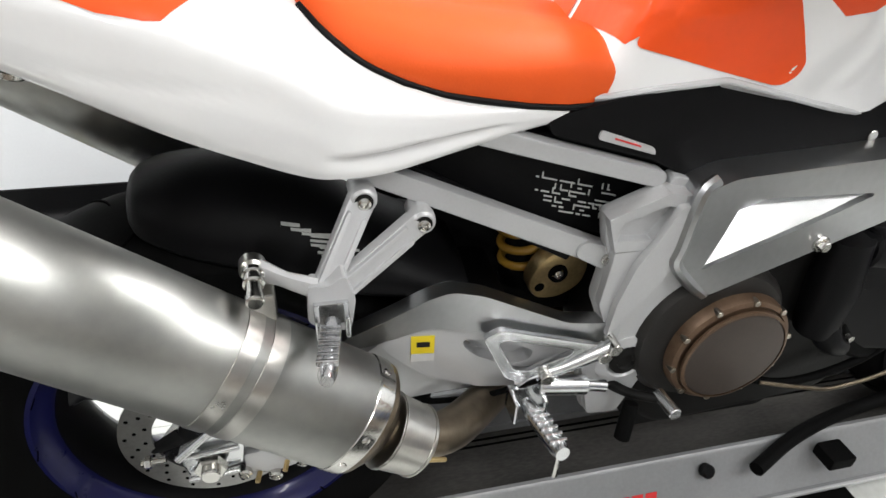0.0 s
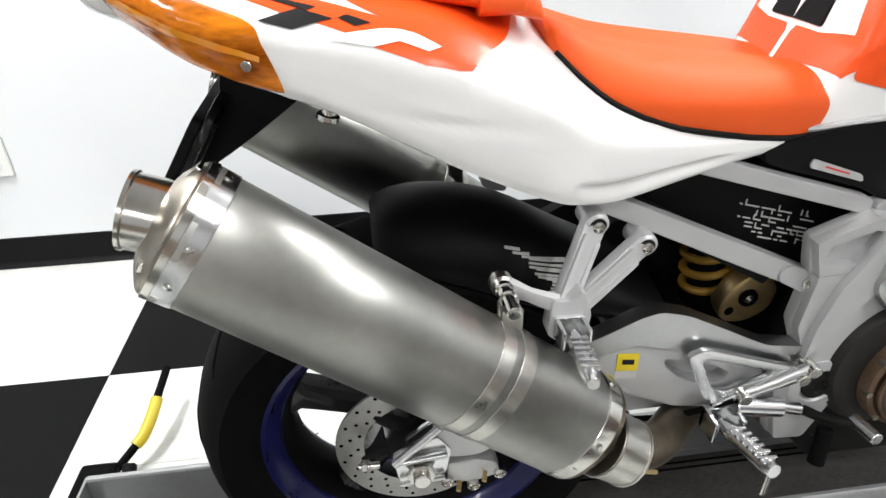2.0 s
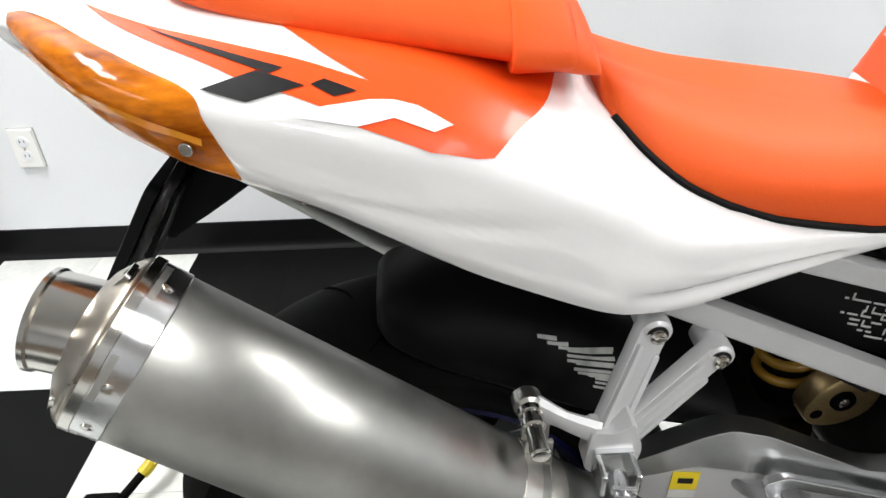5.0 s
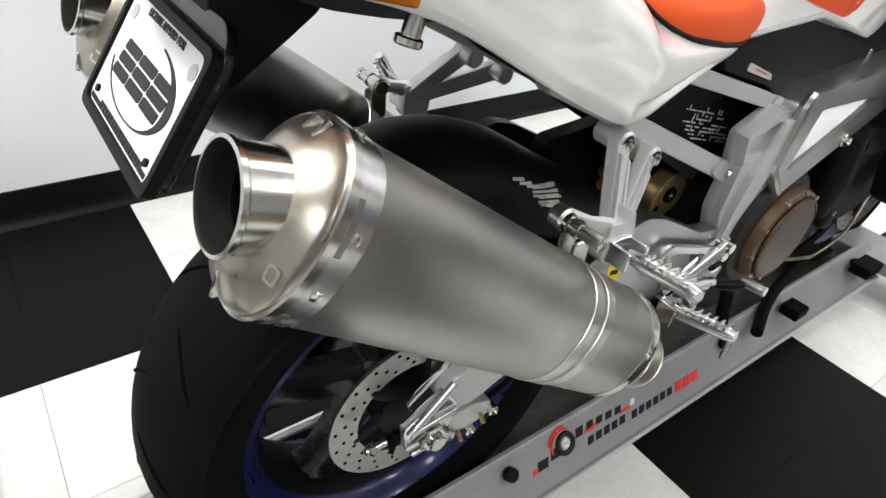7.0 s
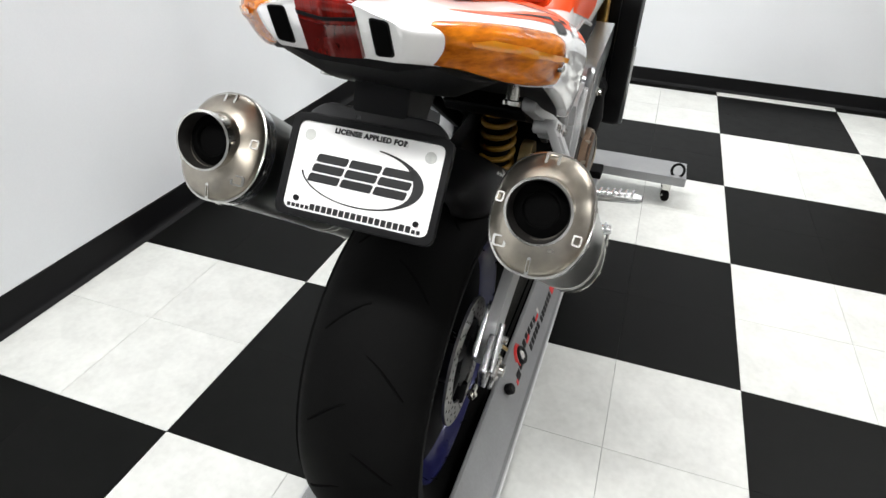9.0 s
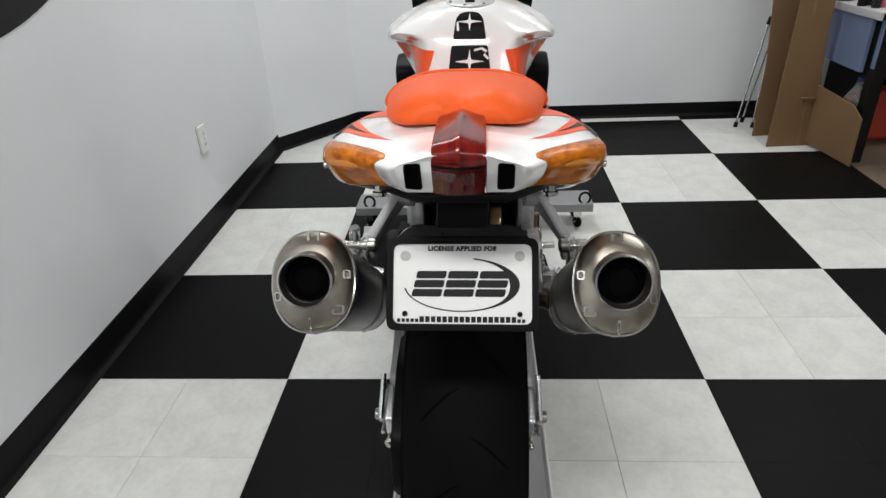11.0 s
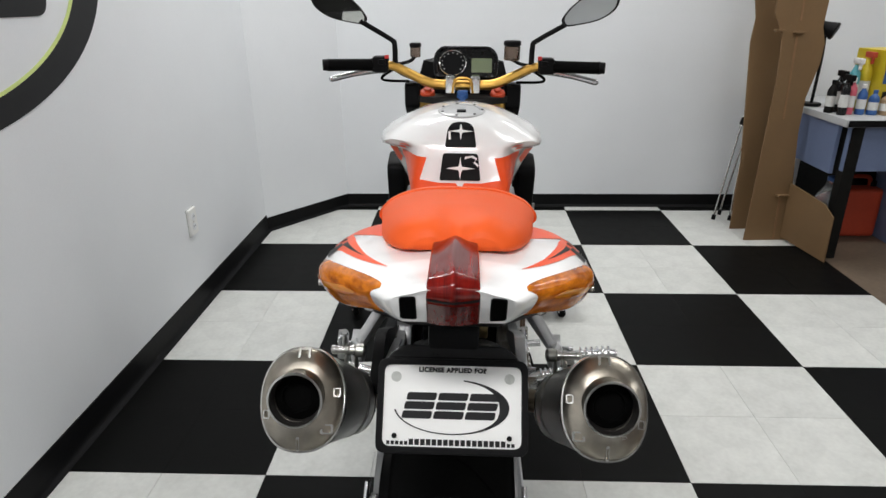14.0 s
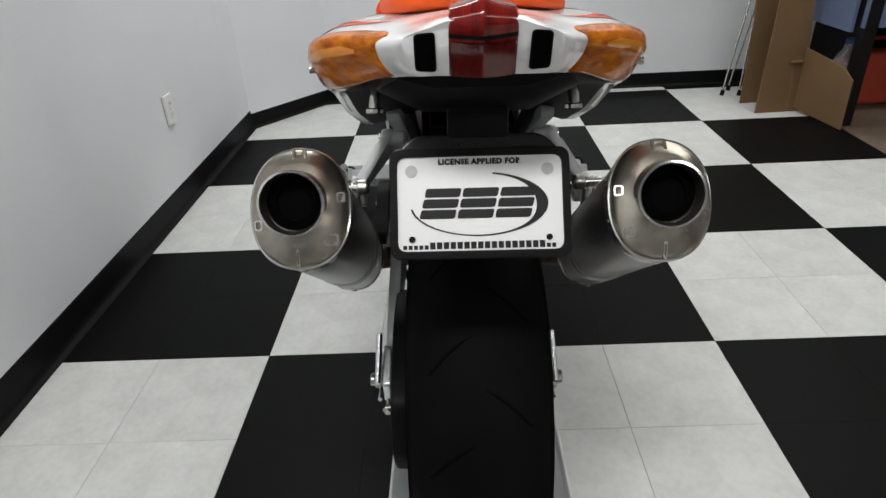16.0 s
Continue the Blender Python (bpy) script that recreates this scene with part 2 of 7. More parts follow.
def revolve(profile, m=Matrix(), n=32, sx=1.0, sy=1.0, cap=True, arc=1.0):
    """profile: (radius, height) round local Z, placed by m."""
    rings = [[m @ Vector((r * sx * math.cos(2 * math.pi * k / n * arc), r * sy * math.sin(2 * math.pi * k / n * arc), h)) for k in range(n)] for r, h in profile]
    return loft(rings, cap)


def cyl(p0, p1, r, n=16, bev=0.12):
    L = (Vector(p1) - Vector(p0)).length
    b = min(r * bev, L * 0.3)
    return revolve([(r - b, 0), (r, b), (r, L - b), (r - b, L)], aim(p0, p1), n)


def box(c, s, bev=0.003, m=None, seg=2):
    bm = bmesh.new()
    bmesh.ops.create_cube(bm, size=1.0, matrix=Matrix.Translation(c) @ Matrix.Diagonal((*s, 1)))
    if bev:
        bmesh.ops.bevel(bm, geom=bm.edges[:], offset=bev, segments=seg, affect="EDGES", profile=0.6)
    if m is not None:
        bm.transform(m)
    return bm


def slab(poly, lo, hi, axes="yz", bev=0.003, hole=None):
    """Outline in two axes, extruded along the third from lo to hi, with bevelled rims."""
    order = {"yz": lambda a, b, c: (c, a, b), "xy": lambda a, b, c: (a, b, c), "xz": lambda a, b, c: (a, c, b)}[axes]
    bm = bmesh.new()
    if hole:
        # ring between outline and hole, each with the same number of points
        A = [[bm.verts.new(order(*p, c)) for p in q] for c in (lo, hi) for q in (poly, hole)]
        n = len(poly)
        for i in range(n):
            j = (i + 1) % n
            o0, h0, o1, h1 = A
            bm.faces.new((o0[i], o0[j], h0[j], h0[i]))
            bm.faces.new((o1[j], o1[i], h1[i], h1[j]))
            bm.faces.new((o0[j], o0[i], o1[i], o1[j]))
            bm.faces.new((h0[i], h0[j], h1[j], h1[i]))
    else:
        a = [bm.verts.new(order(*p, lo)) for p in poly]
        b = [bm.verts.new(order(*p, hi)) for p in poly]
        bm.faces.new(a)
        bm.faces.new(b[::-1])
        for i in range(len(poly)):
            j = (i + 1) % len(poly)
            bm.faces.new((a[j], a[i], b[i], b[j]))
    if bev:
        bmesh.ops.recalc_face_normals(bm, faces=bm.faces[:])
        sharp = [e for e in bm.edges if len(e.link_faces) == 2 and e.calc_face_angle(0) > 0.5]
        bmesh.ops.bevel(bm, geom=sharp, offset=bev, segments=2, affect="EDGES", profile=0.6, clamp_overlap=True)
    return bm


def join(*bms):
    out = bmesh.new()
    for b in bms:
        me = bpy.data.meshes.new("tmp")
        b.to_mesh(me)
        b.free()
        out.from_mesh(me)
        bpy.data.meshes.remove(me)
    return out


def flip(bm):
    """Mirror image across the centre plane."""
    bm.transform(Matrix.Diagonal((-1, 1, 1, 1)))
    bmesh.ops.reverse_faces(bm, faces=bm.faces[:])
    return bm


def round_poly(poly, r=0.01, steps=4):
    out = []
    n = len(poly)
    for i in range(n):
        p, a, b = Vector(poly[i]), Vector(poly[i - 1]), Vector(poly[(i + 1) % n])
        da, db = (a - p), (b - p)
        k = min(r, da.length * 0.45, db.length * 0.45)
        p0, p1 = p + da.normalized() * k, p + db.normalized() * k
        for s in range(steps + 1):
            t = s / steps
            out.append(tuple((1 - t) ** 2 * p0 + 2 * t * (1 - t) * p + t * t * p1))
    return out


from mathutils.bvhtree import BVHTree


def decal(poly, target, a, b, d, thick=0.0012, cell=0.007, proud=0.0012):
    """A film cut to an outline in the plane (a, b) and laid along d on the mesh of target."""
    a, b, d = Vector(a), Vector(b), Vector(d).normalized()
    bm = bmesh.new()
    me = target.data
    tree = BVHTree.FromPolygons([v.co.copy() for v in me.vertices], [tuple(p.vertices) for p in me.polygons])
    f = bm.faces.new([bm.verts.new(a * p[0] + b * p[1] - d * 2) for p in poly])
    f.normal_update()
    bmesh.ops.triangulate(bm, faces=[f])
    for _ in range(9):
        long = [e for e in bm.edges if e.calc_length() > cell]
        if not long:
            break
        bmesh.ops.subdivide_edges(bm, edges=long, cuts=1, use_grid_fill=False)
        bmesh.ops.triangulate(bm, faces=[q for q in bm.faces if len(q.verts) > 3])
    lost, foot = [], {}
    for v in bm.verts:
        hit, nor, _, _ = tree.ray_cast(v.co, d)
        if hit is None:
            lost.append(v)
        else:
            nor = nor if nor.dot(d) < 0 else -nor
            v.co = hit + nor * (proud + thick)
            foot[v] = hit - nor * 0.001
    bmesh.ops.delete(bm, geom=lost, context="VERTS")
    if thick > 0.0011:
        rim = [e for e in bm.edges if len(e.link_faces) == 1]
        low = {}
        for e in rim:
            for v in e.verts:
                if v not in low:
                    low[v] = bm.verts.new(foot[v])
        for e in rim:
            p, q = e.verts
            bm.faces.new((p, q, low[q], low[p]))
    return bm


def film(name, poly, target, material, parent, plane="side", label="", thick=0.0, cell=0.007):
    ax = {"side": ((0, 1, 0), (0, 0, 1), (-1, 0, 0)), "left": ((0, 1, 0), (0, 0, 1), (1, 0, 0)), "rear": ((1, 0, 0), (0, 0, 1), (0, 1, 0)), "top": ((1, 0, 0), (0, 1, 0), (0, 0, -1)),
          "over": ((1, 0, 0), (0, 0.7071, 0.7071), (0, 0.7071, -0.7071)), "quarter": ((0.7071, 0.7071, 0), (0, 0, 1), (-0.7071, 0.7071, 0)), "quarter_left": ((-0.7071, 0.7071, 0), (0, 0, 1), (0.7071, 0.7071, 0))}[plane]
    return part(name, decal(poly, target, *ax, thick=thick, cell=cell), material, parent, label)


# ---- the room ----
def walls():
    x0, x1, y0, y1, h, t = ROOM_X0, ROOM_X1, ROOM_Y0, ROOM_Y1, ROOM_H, 0.12
    cx, cy = -0.21, 2.03      # the cut corner runs from (x0, cy) to (cx, y1)
    runs = [("wall_west", [(x0, y0), (x0, cy), (x0 - t, cy + 0.05), (x0 - t, y0)]),
            ("wall_corner", [(x0, cy), (cx, y1), (cx - 0.05, y1 + t), (x0 - t, cy + 0.05)]),
            ("wall_north", [(cx, y1), (x1, y1), (x1, y1 + t), (cx - 0.05, y1 + t)]),
            ("wall_east", [(x1, y0), (x1 + t, y0), (x1 + t, y1), (x1, y1)]),
            ("wall_south", [(x0 - t, y0 - t), (x1 + t, y0 - t), (x1 + t, y0), (x0 - t, y0)])]
    for name, poly in runs:
        thing(name, slab(poly, 0, h, "xy", 0), WALL, "plain white painted shop wall", "wall", kind="structure", smooth=0)
    thing("ceiling", slab([(x0 - t, y0 - t), (x1 + t, y0 - t), (x1 + t, y1 + t), (x0 - t, y1 + t)], h, h + 0.1, "xy", 0), CEIL, "white painted ceiling", "ceiling", kind="structure", smooth=0)
    # cove base: a strip with a curved foot
    foot = [(0.0, 0.0), (0.022, 0.0), (0.020, 0.003), (0.012, 0.007), (0.006, 0.016), (0.0042, 0.03), (0.004, 0.097), (0.002, 0.1), (0.0, 0.1)]
    for name, pts in (("baseboard_west", [(x0, y0), (x0, cy)]), ("baseboard_corner", [(x0, cy), (cx, y1)]), ("baseboard_north", [(cx, y1), (2.36, y1)])):
        (ax, ay), (bx, by) = pts
        d = Vector((bx - ax, by - ay, 0)).normalized()
        n = Vector((d.y, -d.x, 0))
        tall = 1.0 if name == "baseboard_west" else 0.82
        rings = [[Vector((px, py, 0)) + n * q + Vector((0, 0, z * tall + 0.001)) for q, z in foot] for px, py in pts]
        thing(name, loft(rings), COVE, "black rubber cove base along the wall", "baseboard", kind="structure", smooth=30)


walls()

TILE = 0.305


def floor():
    fl = thing("floor", slab([(ROOM_X0 - 0.1, ROOM_Y0 - 0.1), (ROOM_X1 + 0.1, ROOM_Y0 - 0.1), (ROOM_X1 + 0.1, ROOM_Y1 + 0.1), (ROOM_X0 - 0.1, ROOM_Y1 + 0.1)], -0.1, -0.003, "xy", 0), SEAM, "black and white checkered vinyl tile floor", "floor", kind="structure", smooth=0)
    part("bare_floor", slab([(2.436, ROOM_Y0), (ROOM_X1, ROOM_Y0), (ROOM_X1, ROOM_Y1), (2.436, ROOM_Y1)], -0.003, -0.001, "xy", 0), CONCRETE, fl, "bare brown concrete floor", 0)
    return fl


FLOOR = floor()


def outlet(y, z, w=0.07, h=0.115):
    e = base("wall_outlet", pose(ROOM_X0, y, z), "white plastic wall outlet plate", "outlet")
    part("cover_plate", box((0.006, 0, 0), (0.012, w, h), 0.003), mat("outlet_plastic", (0.80, 0.80, 0.78), 0.3, var=0.02), e)
    for dz in (-0.022, 0.022):
        part("socket", revolve([(0.016, 0.0), (0.016, 0.0140), (0.014, 0.0143)], pose(0, 0, dz, 0, 90, 0), 20), WALL, e)
        for dy in (-0.006, 0.006):
            part("slot", box((0.0142, dy, dz + 0.002), (0.0012, 0.002, 0.008), 0), INK, e)
    # Grey rim: the plate's edge shade put into colour.
    part("gasket", box((0.0012, 0, 0), (0.0024, w + 0.006, h + 0.006), 0.001), INK_GREY, e, "grey rim that stands in for shade round the plate")
    part("screw", revolve([(0.003, 0.0), (0.003, 0.0132), (0.002, 0.0137)], pose(0, 0, 0, 0, 90, 0), 10), STEEL, e)


outlet(1.073, 0.40)
outlet(-1.63, 0.37)


def wall_logo():
    """Large dark ring and block of a painted sign, low part in view."""
    e = base("wall_sign", pose(ROOM_X0 + 0.001, 0, 0), "large black painted ring with lime inner edge on the white wall", "wall sign")

    def crescent(o, i, a0, a1, n=64):
        out, inn = [], []
        for k in range(n + 1):
            t = radians(a0 + (a1 - a0) * k / n)
            out.append((o[0] + o[2] * math.cos(t), o[1] + o[3] * math.sin(t)))
            inn.append((i[0] + i[2] * math.cos(t), i[1] + i[3] * math.sin(t)))
        bm = bmesh.new()
        A = [[bm.verts.new((x, *p)) for p in q] for x in (0, 0.0015) for q in (out, inn)]
        for k in range(n):
            bm.faces.new((A[0][k], A[0][k + 1], A[1][k + 1], A[1][k]))
            bm.faces.new((A[2][k], A[2][k + 1], A[3][k + 1], A[3][k]))
            bm.faces.new((A[0][k], A[0][k + 1], A[2][k + 1], A[2][k]))
            bm.faces.new((A[1][k], A[1][k + 1], A[3][k + 1], A[3][k]))
        return bm
    part("ring", crescent((-0.12, 1.42, 0.85, 0.46), (-0.14, 1.41, 0.735, 0.385), -165, 75), INK, e)
    part("ring_edge", crescent((-0.14, 1.41, 0.735, 0.385), (-0.142, 1.41, 0.722, 0.376), -165, 75), LIME, e, "thin lime green inner edge")
    blk = round_poly([(-0.02, 1.245), (0.425, 1.245), (0.47, 1.60), (0.03, 1.60)], 0.05, 5)
    hol = round_poly([(0.10, 1.305), (0.345, 1.305), (0.36, 1.39), (0.11, 1.39)], 0.03, 5)
    part("block", slab(blk, 0, 0.0015, "yz", 0, hole=hol), INK, e)


wall_logo()


# Unseen fixture modelled round each lamp, the added fill lamps too.
def ceiling_light(x, y, length):
    n = length / 2
    e = base("ceiling_light", pose(x, y, ROOM_H), "unseen white ceiling strip light, placed from highlights or added as fill", "ceiling light", "ceiling lights")
    part("housing", box((0, 0, -0.03), (2 * n, 0.32, 0.058), 0.006), PLATE_W, e)
    for dy in (-0.07, 0.07):
        part("tube", cyl((-n + 0.02, dy, -0.068), (n - 0.02, dy, -0.068), 0.013, 12), LAMP_M, e, "glowing fluorescent tube")


for lx, ly, _, long in LAMPS:
    ceiling_light(lx, ly, long)


def leaning_board(name, poly, t, m, label):
    """A cardboard sheet with flute edges showing as a darker core."""
    e = base(name, m, label, "cardboard", "cardboard sheets")
    part("sheet", slab(poly, -t, t, "xz", 0.0008), CARD, e, smooth=0)
    edge = [(p[0] * 0.999, p[1]) for p in poly]
    part("fluted_edge", slab(edge, -t * 0.5, t * 0.5, "xz", 0), CARD_D, e, smooth=0)
    return e


def cardboard():
    leaning_board("cardboard_sheet", [(0, 0), (0.25, 0), (0.28, 0.5), (0.25, 1.2), (0.26, 1.95), (-0.06, 1.95), (-0.05, 1.38), (-0.012, 1.17), (-0.025, 1.05), (0.012, 0.41)], 0.004, pose(2.135, 2.10, 0.0, -4, 0, 4), "tall brown cardboard sheet standing against the wall")
    b = leaning_board("cardboard_sheet", [(0, 0), (0.255, 0.0), (0.225, 0.30), (0.205, 0.60), (0.212, 0.78), (0.255, 0.95), (0.262, 1.05), (0.238, 1.13), (0.245, 1.25), (0.20, 1.42), (0.19, 1.95), (-0.03, 1.95), (-0.015, 1.2), (0.038, 1.09), (0.045, 0.88)], 0.004, pose(2.14, 1.915, 0.0, -3, 0, 3), "tall brown cardboard display panel leaning on another")
    for x, z, w in ((0.015, 1.115, 0.05), (0.115, 1.105, 0.055), (0.17, 0.26, 0.07)):
        part("tab", box((x, -0.014, z), (w, 0.028, 0.010), 0.002), CARD, b)
    for x, z, h in ((0.112, 0.88, 0.42), (0.118, 1.55, 0.78), (0.165, 0.13, 0.24)):
        part("fold_slot", box((x, -0.0055, z), (0.010, 0.004, h), 0.001), CARD_D, b)
    leaning_board("cardboard_flap", [(0, 0.02), (0.335, 0), (0.33, 0.24), (0.26, 0.29), (0.0, 0.33)], 0.004, pose(2.345, 1.925, 0.0, 0, 0, -77), "short brown cardboard flap with a bent corner")


cardboard()


def folding_stand():
    e = base("folded_stand", pose(2.10, 2.30, 0), "folded silver metal stand with black rubber feet against the wall", "stand")
    for p, q in (((0, -0.03, 0.012), (0.14, 0.10, 0.62)), ((0.09, -0.05, 0.012), (0.17, 0.10, 0.62)), ((0.07, 0.06, 0.012), (0.20, 0.13, 0.62))):
        leg = part("leg", tube([p, q], 0.006, 10), STEEL, e)
        part("rubber_foot", cyl((p[0], p[1], 0.0), (p[0] + 0.006, p[1] + 0.003, 0.03), 0.012, 12), BLACK_M, leg, "black rubber foot")
    part("collar", cyl((0.13, 0.08, 0.56), (0.145, 0.09, 0.60), 0.02, 14), BLACK_M, e)


folding_stand()


def bottle(m, h, r, body, cap, label, trigger=False):
    e = base("spray_bottle" if trigger else "bottle", m, label, "bottle", "bottles on the bench")
    part("body", revolve([(r * 0.9, 0), (r, 0.006), (r, h * 0.62), (r * 0.9, h * 0.72), (r * 0.4, h * 0.84), (r * 0.38, h * 0.88)], n=18), body, e)
    if trigger:
        part("trigger_head", join(box((0, -0.012, h * 0.95), (0.022, 0.07, 0.028), 0.005), box((0, -0.03, h * 0.88), (0.012, 0.012, 0.045), 0.003)), cap, e)
    else:
        part("cap", cyl((0, 0, h * 0.875), (0, 0, h), r * 0.45, 14), cap, e)
    part("paper_label", revolve([(r * 1.01, h * 0.2), (r * 1.01, h * 0.52)], n=18, cap=False), INK_WHITE, e)
    return e


BX, BY, BZ = 2.415, 1.64, 0.725


def bench():
    e = base("work_bench", pose(BX, BY, 0), "blue-grey steel work bench with a light laminate top", "work bench")
    part("worktop", box((0.75, 0.38, BZ - 0.018), (1.56, 0.80, 0.036), 0.006), BENCH_T, e, "light grey laminate worktop")
    part("edge_band", box((0.75, -0.022, BZ - 0.018), (1.54, 0.006, 0.03), 0.001), BLACK_M, e, "black edge band")
    part("apron", box((0.75, 0.03, BZ - 0.15), (1.46, 0.03, 0.22), 0.004), BENCH_B, e)
    for x, y in ((0.055, 0.04), (1.46, 0.04), (0.055, 0.72), (1.46, 0.72)):
        part("leg", box((x, y, (BZ - 0.036) / 2), (0.06, 0.06, BZ - 0.038), 0.006), ENGINE, e)
    part("side_panel", box((0.0, 0.38, BZ - 0.16), (0.02, 0.62, 0.25), 0.004), BENCH_B, e)


bench()
for dx, dy, h, r, bo, ca, tr, la in ((-0.005, 0.20, 0.16, 0.022, ENGINE, BLACK_M, False, "dark bottle on the bench corner"), (0.020, 0.13, 0.19, 0.021, BLACK_G, BLACK_M, True, "black spray bottle on the bench"), (0.035, 0.22, 0.20, 0.022, BLACK_G, BLACK_M, True, "black spray bottle on the bench"),
                                     (0.064, 0.15, 0.175, 0.020, PINK_P, PLATE_W, False, "pink bottle with white cap on the bench"), (0.110, 0.24, 0.26, 0.026, CYAN_P, PLATE_W, True, "teal spray bottle with white trigger on the bench"), (0.112, 0.14, 0.145, 0.022, BLUE_P, PLATE_W, False, "light blue bottle on the bench"),
                                     (0.168, 0.25, 0.29, 0.028, YELLOW_P, RED_P, True, "yellow spray bottle with red trigger on the bench"), (0.165, 0.13, 0.12, 0.024, BLUE_P, BLUE_P, False, "dark blue tub on the bench"), (0.225, 0.12, 0.11, 0.030, WOOD, YELLOW_P, False, "brown jar with a yellow lid on the bench"), (0.290, 0.10, 0.06, 0.034, PLATE_W, CYAN_P, False, "low white pot on the bench")):
    bottle(pose(BX + dx, BY + dy, BZ), h, r, bo, ca, la, tr)


def product_box(m, s, body, band, label):
    e = base("product_box", m, label, "box", "boxes on the bench")
    part("carton", box((0, 0, s[2] / 2), s, 0.003), body, e)
    part("band", box((0, -s[1] / 2 - 0.0006, s[2] * 0.62), (s[0] * 0.94, 0.001, s[2] * 0.3), 0), band, e)
    for k in range(6):
        part("stripe", box((-s[0] * 0.4 + k * s[0] * 0.16, -s[1] / 2 - 0.0008, s[2] * 0.28), (s[0] * 0.07, 0.001, s[2] * 0.13), 0, None), INK, e)


product_box(pose(BX + 0.36, BY + 0.30, BZ, 0, 0, 8), (0.34, 0.20, 0.30), YELLOW_P, BLUE_P, "yellow and blue cardboard product box on the bench")
product_box(pose(BX + 0.74, BY + 0.30, BZ, 0, 0, -4), (0.26, 0.20, 0.22), BLUE_P, YELLOW_P, "blue cardboard product box on the bench")


def black_can():
    e = base("clamp_lamp", pose(BX + 0.02, BY + 0.42, BZ), "black clamp lamp standing on the bench", "lamp")
    part("stem", tube([(0, 0, 0), (0.0, -0.01, 0.25), (-0.02, -0.03, 0.38)], 0.008, 10, 4), BLACK_M, e)
    part("foot", cyl((0, 0, 0), (0, 0, 0.015), 0.05, 20), BLACK_M, e)
    part("head", revolve([(0.025, -0.03), (0.03, 0.0), (0.045, 0.05), (0.04, 0.055)], aim((-0.03, -0.04, 0.40), (0.05, -0.1, 0.36)), 18), BLACK_M, e)


black_can()


def under_bench():
    e = base("water_jug", pose(2.58, 1.95, 0), "clear plastic water jug standing under the bench", "jug")
    part("body", revolve([(0.07, 0), (0.08, 0.01), (0.08, 0.20), (0.065, 0.25), (0.03, 0.31), (0.026, 0.34)], n=24), CLEAR, e)
    part("cap", cyl((0, 0, 0.335), (0, 0, 0.36), 0.028, 16), BLUE_P, e)
    r = base("red_container", pose(2.78, 2.05, 0), "red plastic fuel container on the floor under the bench", "container")
    part("body", box((0, 0, 0.14), (0.22, 0.16, 0.28), 0.025, seg=3), RED_P, r)
    part("handle", tube([(-0.07, 0, 0.275), (-0.06, 0, 0.33), (0.05, 0, 0.33), (0.07, 0, 0.275)], 0.012, 10, 4), RED_P, r)
    part("spout_cap", cyl((0.08, 0, 0.27), (0.08, 0, 0.31), 0.02, 14), BLACK_M, r)
    b = base("storage_bin", pose(3.05, 1.95, 0), "dark blue plastic storage bin under the bench", "bin")
    part("body", loft([[(-0.15, -0.12, 0), (0.15, -0.12, 0), (0.15, 0.12, 0), (-0.15, 0.12, 0)], [(-0.18, -0.15, 0.42), (0.18, -0.15, 0.42), (0.18, 0.15, 0.42), (-0.18, 0.15, 0.42)]]), BENCH_B, b)
    part("rim", box((0, 0, 0.425), (0.39, 0.33, 0.02), 0.006), BLUE_P, b)
    k = base("cabinet", pose(3.42, 2.28, 0), "dark cabinet standing under the bench", "cabinet")
    part("body", box((0, 0, 0.31), (1.5, 0.42, 0.62), 0.006), ENGINE, k)
    part("door", box((0, -0.215, 0.31), (1.46, 0.012, 0.56), 0.003), BLACK_M, k)


under_bench()


# ---- the dolly under the motorcycle ----
CX = 0.563


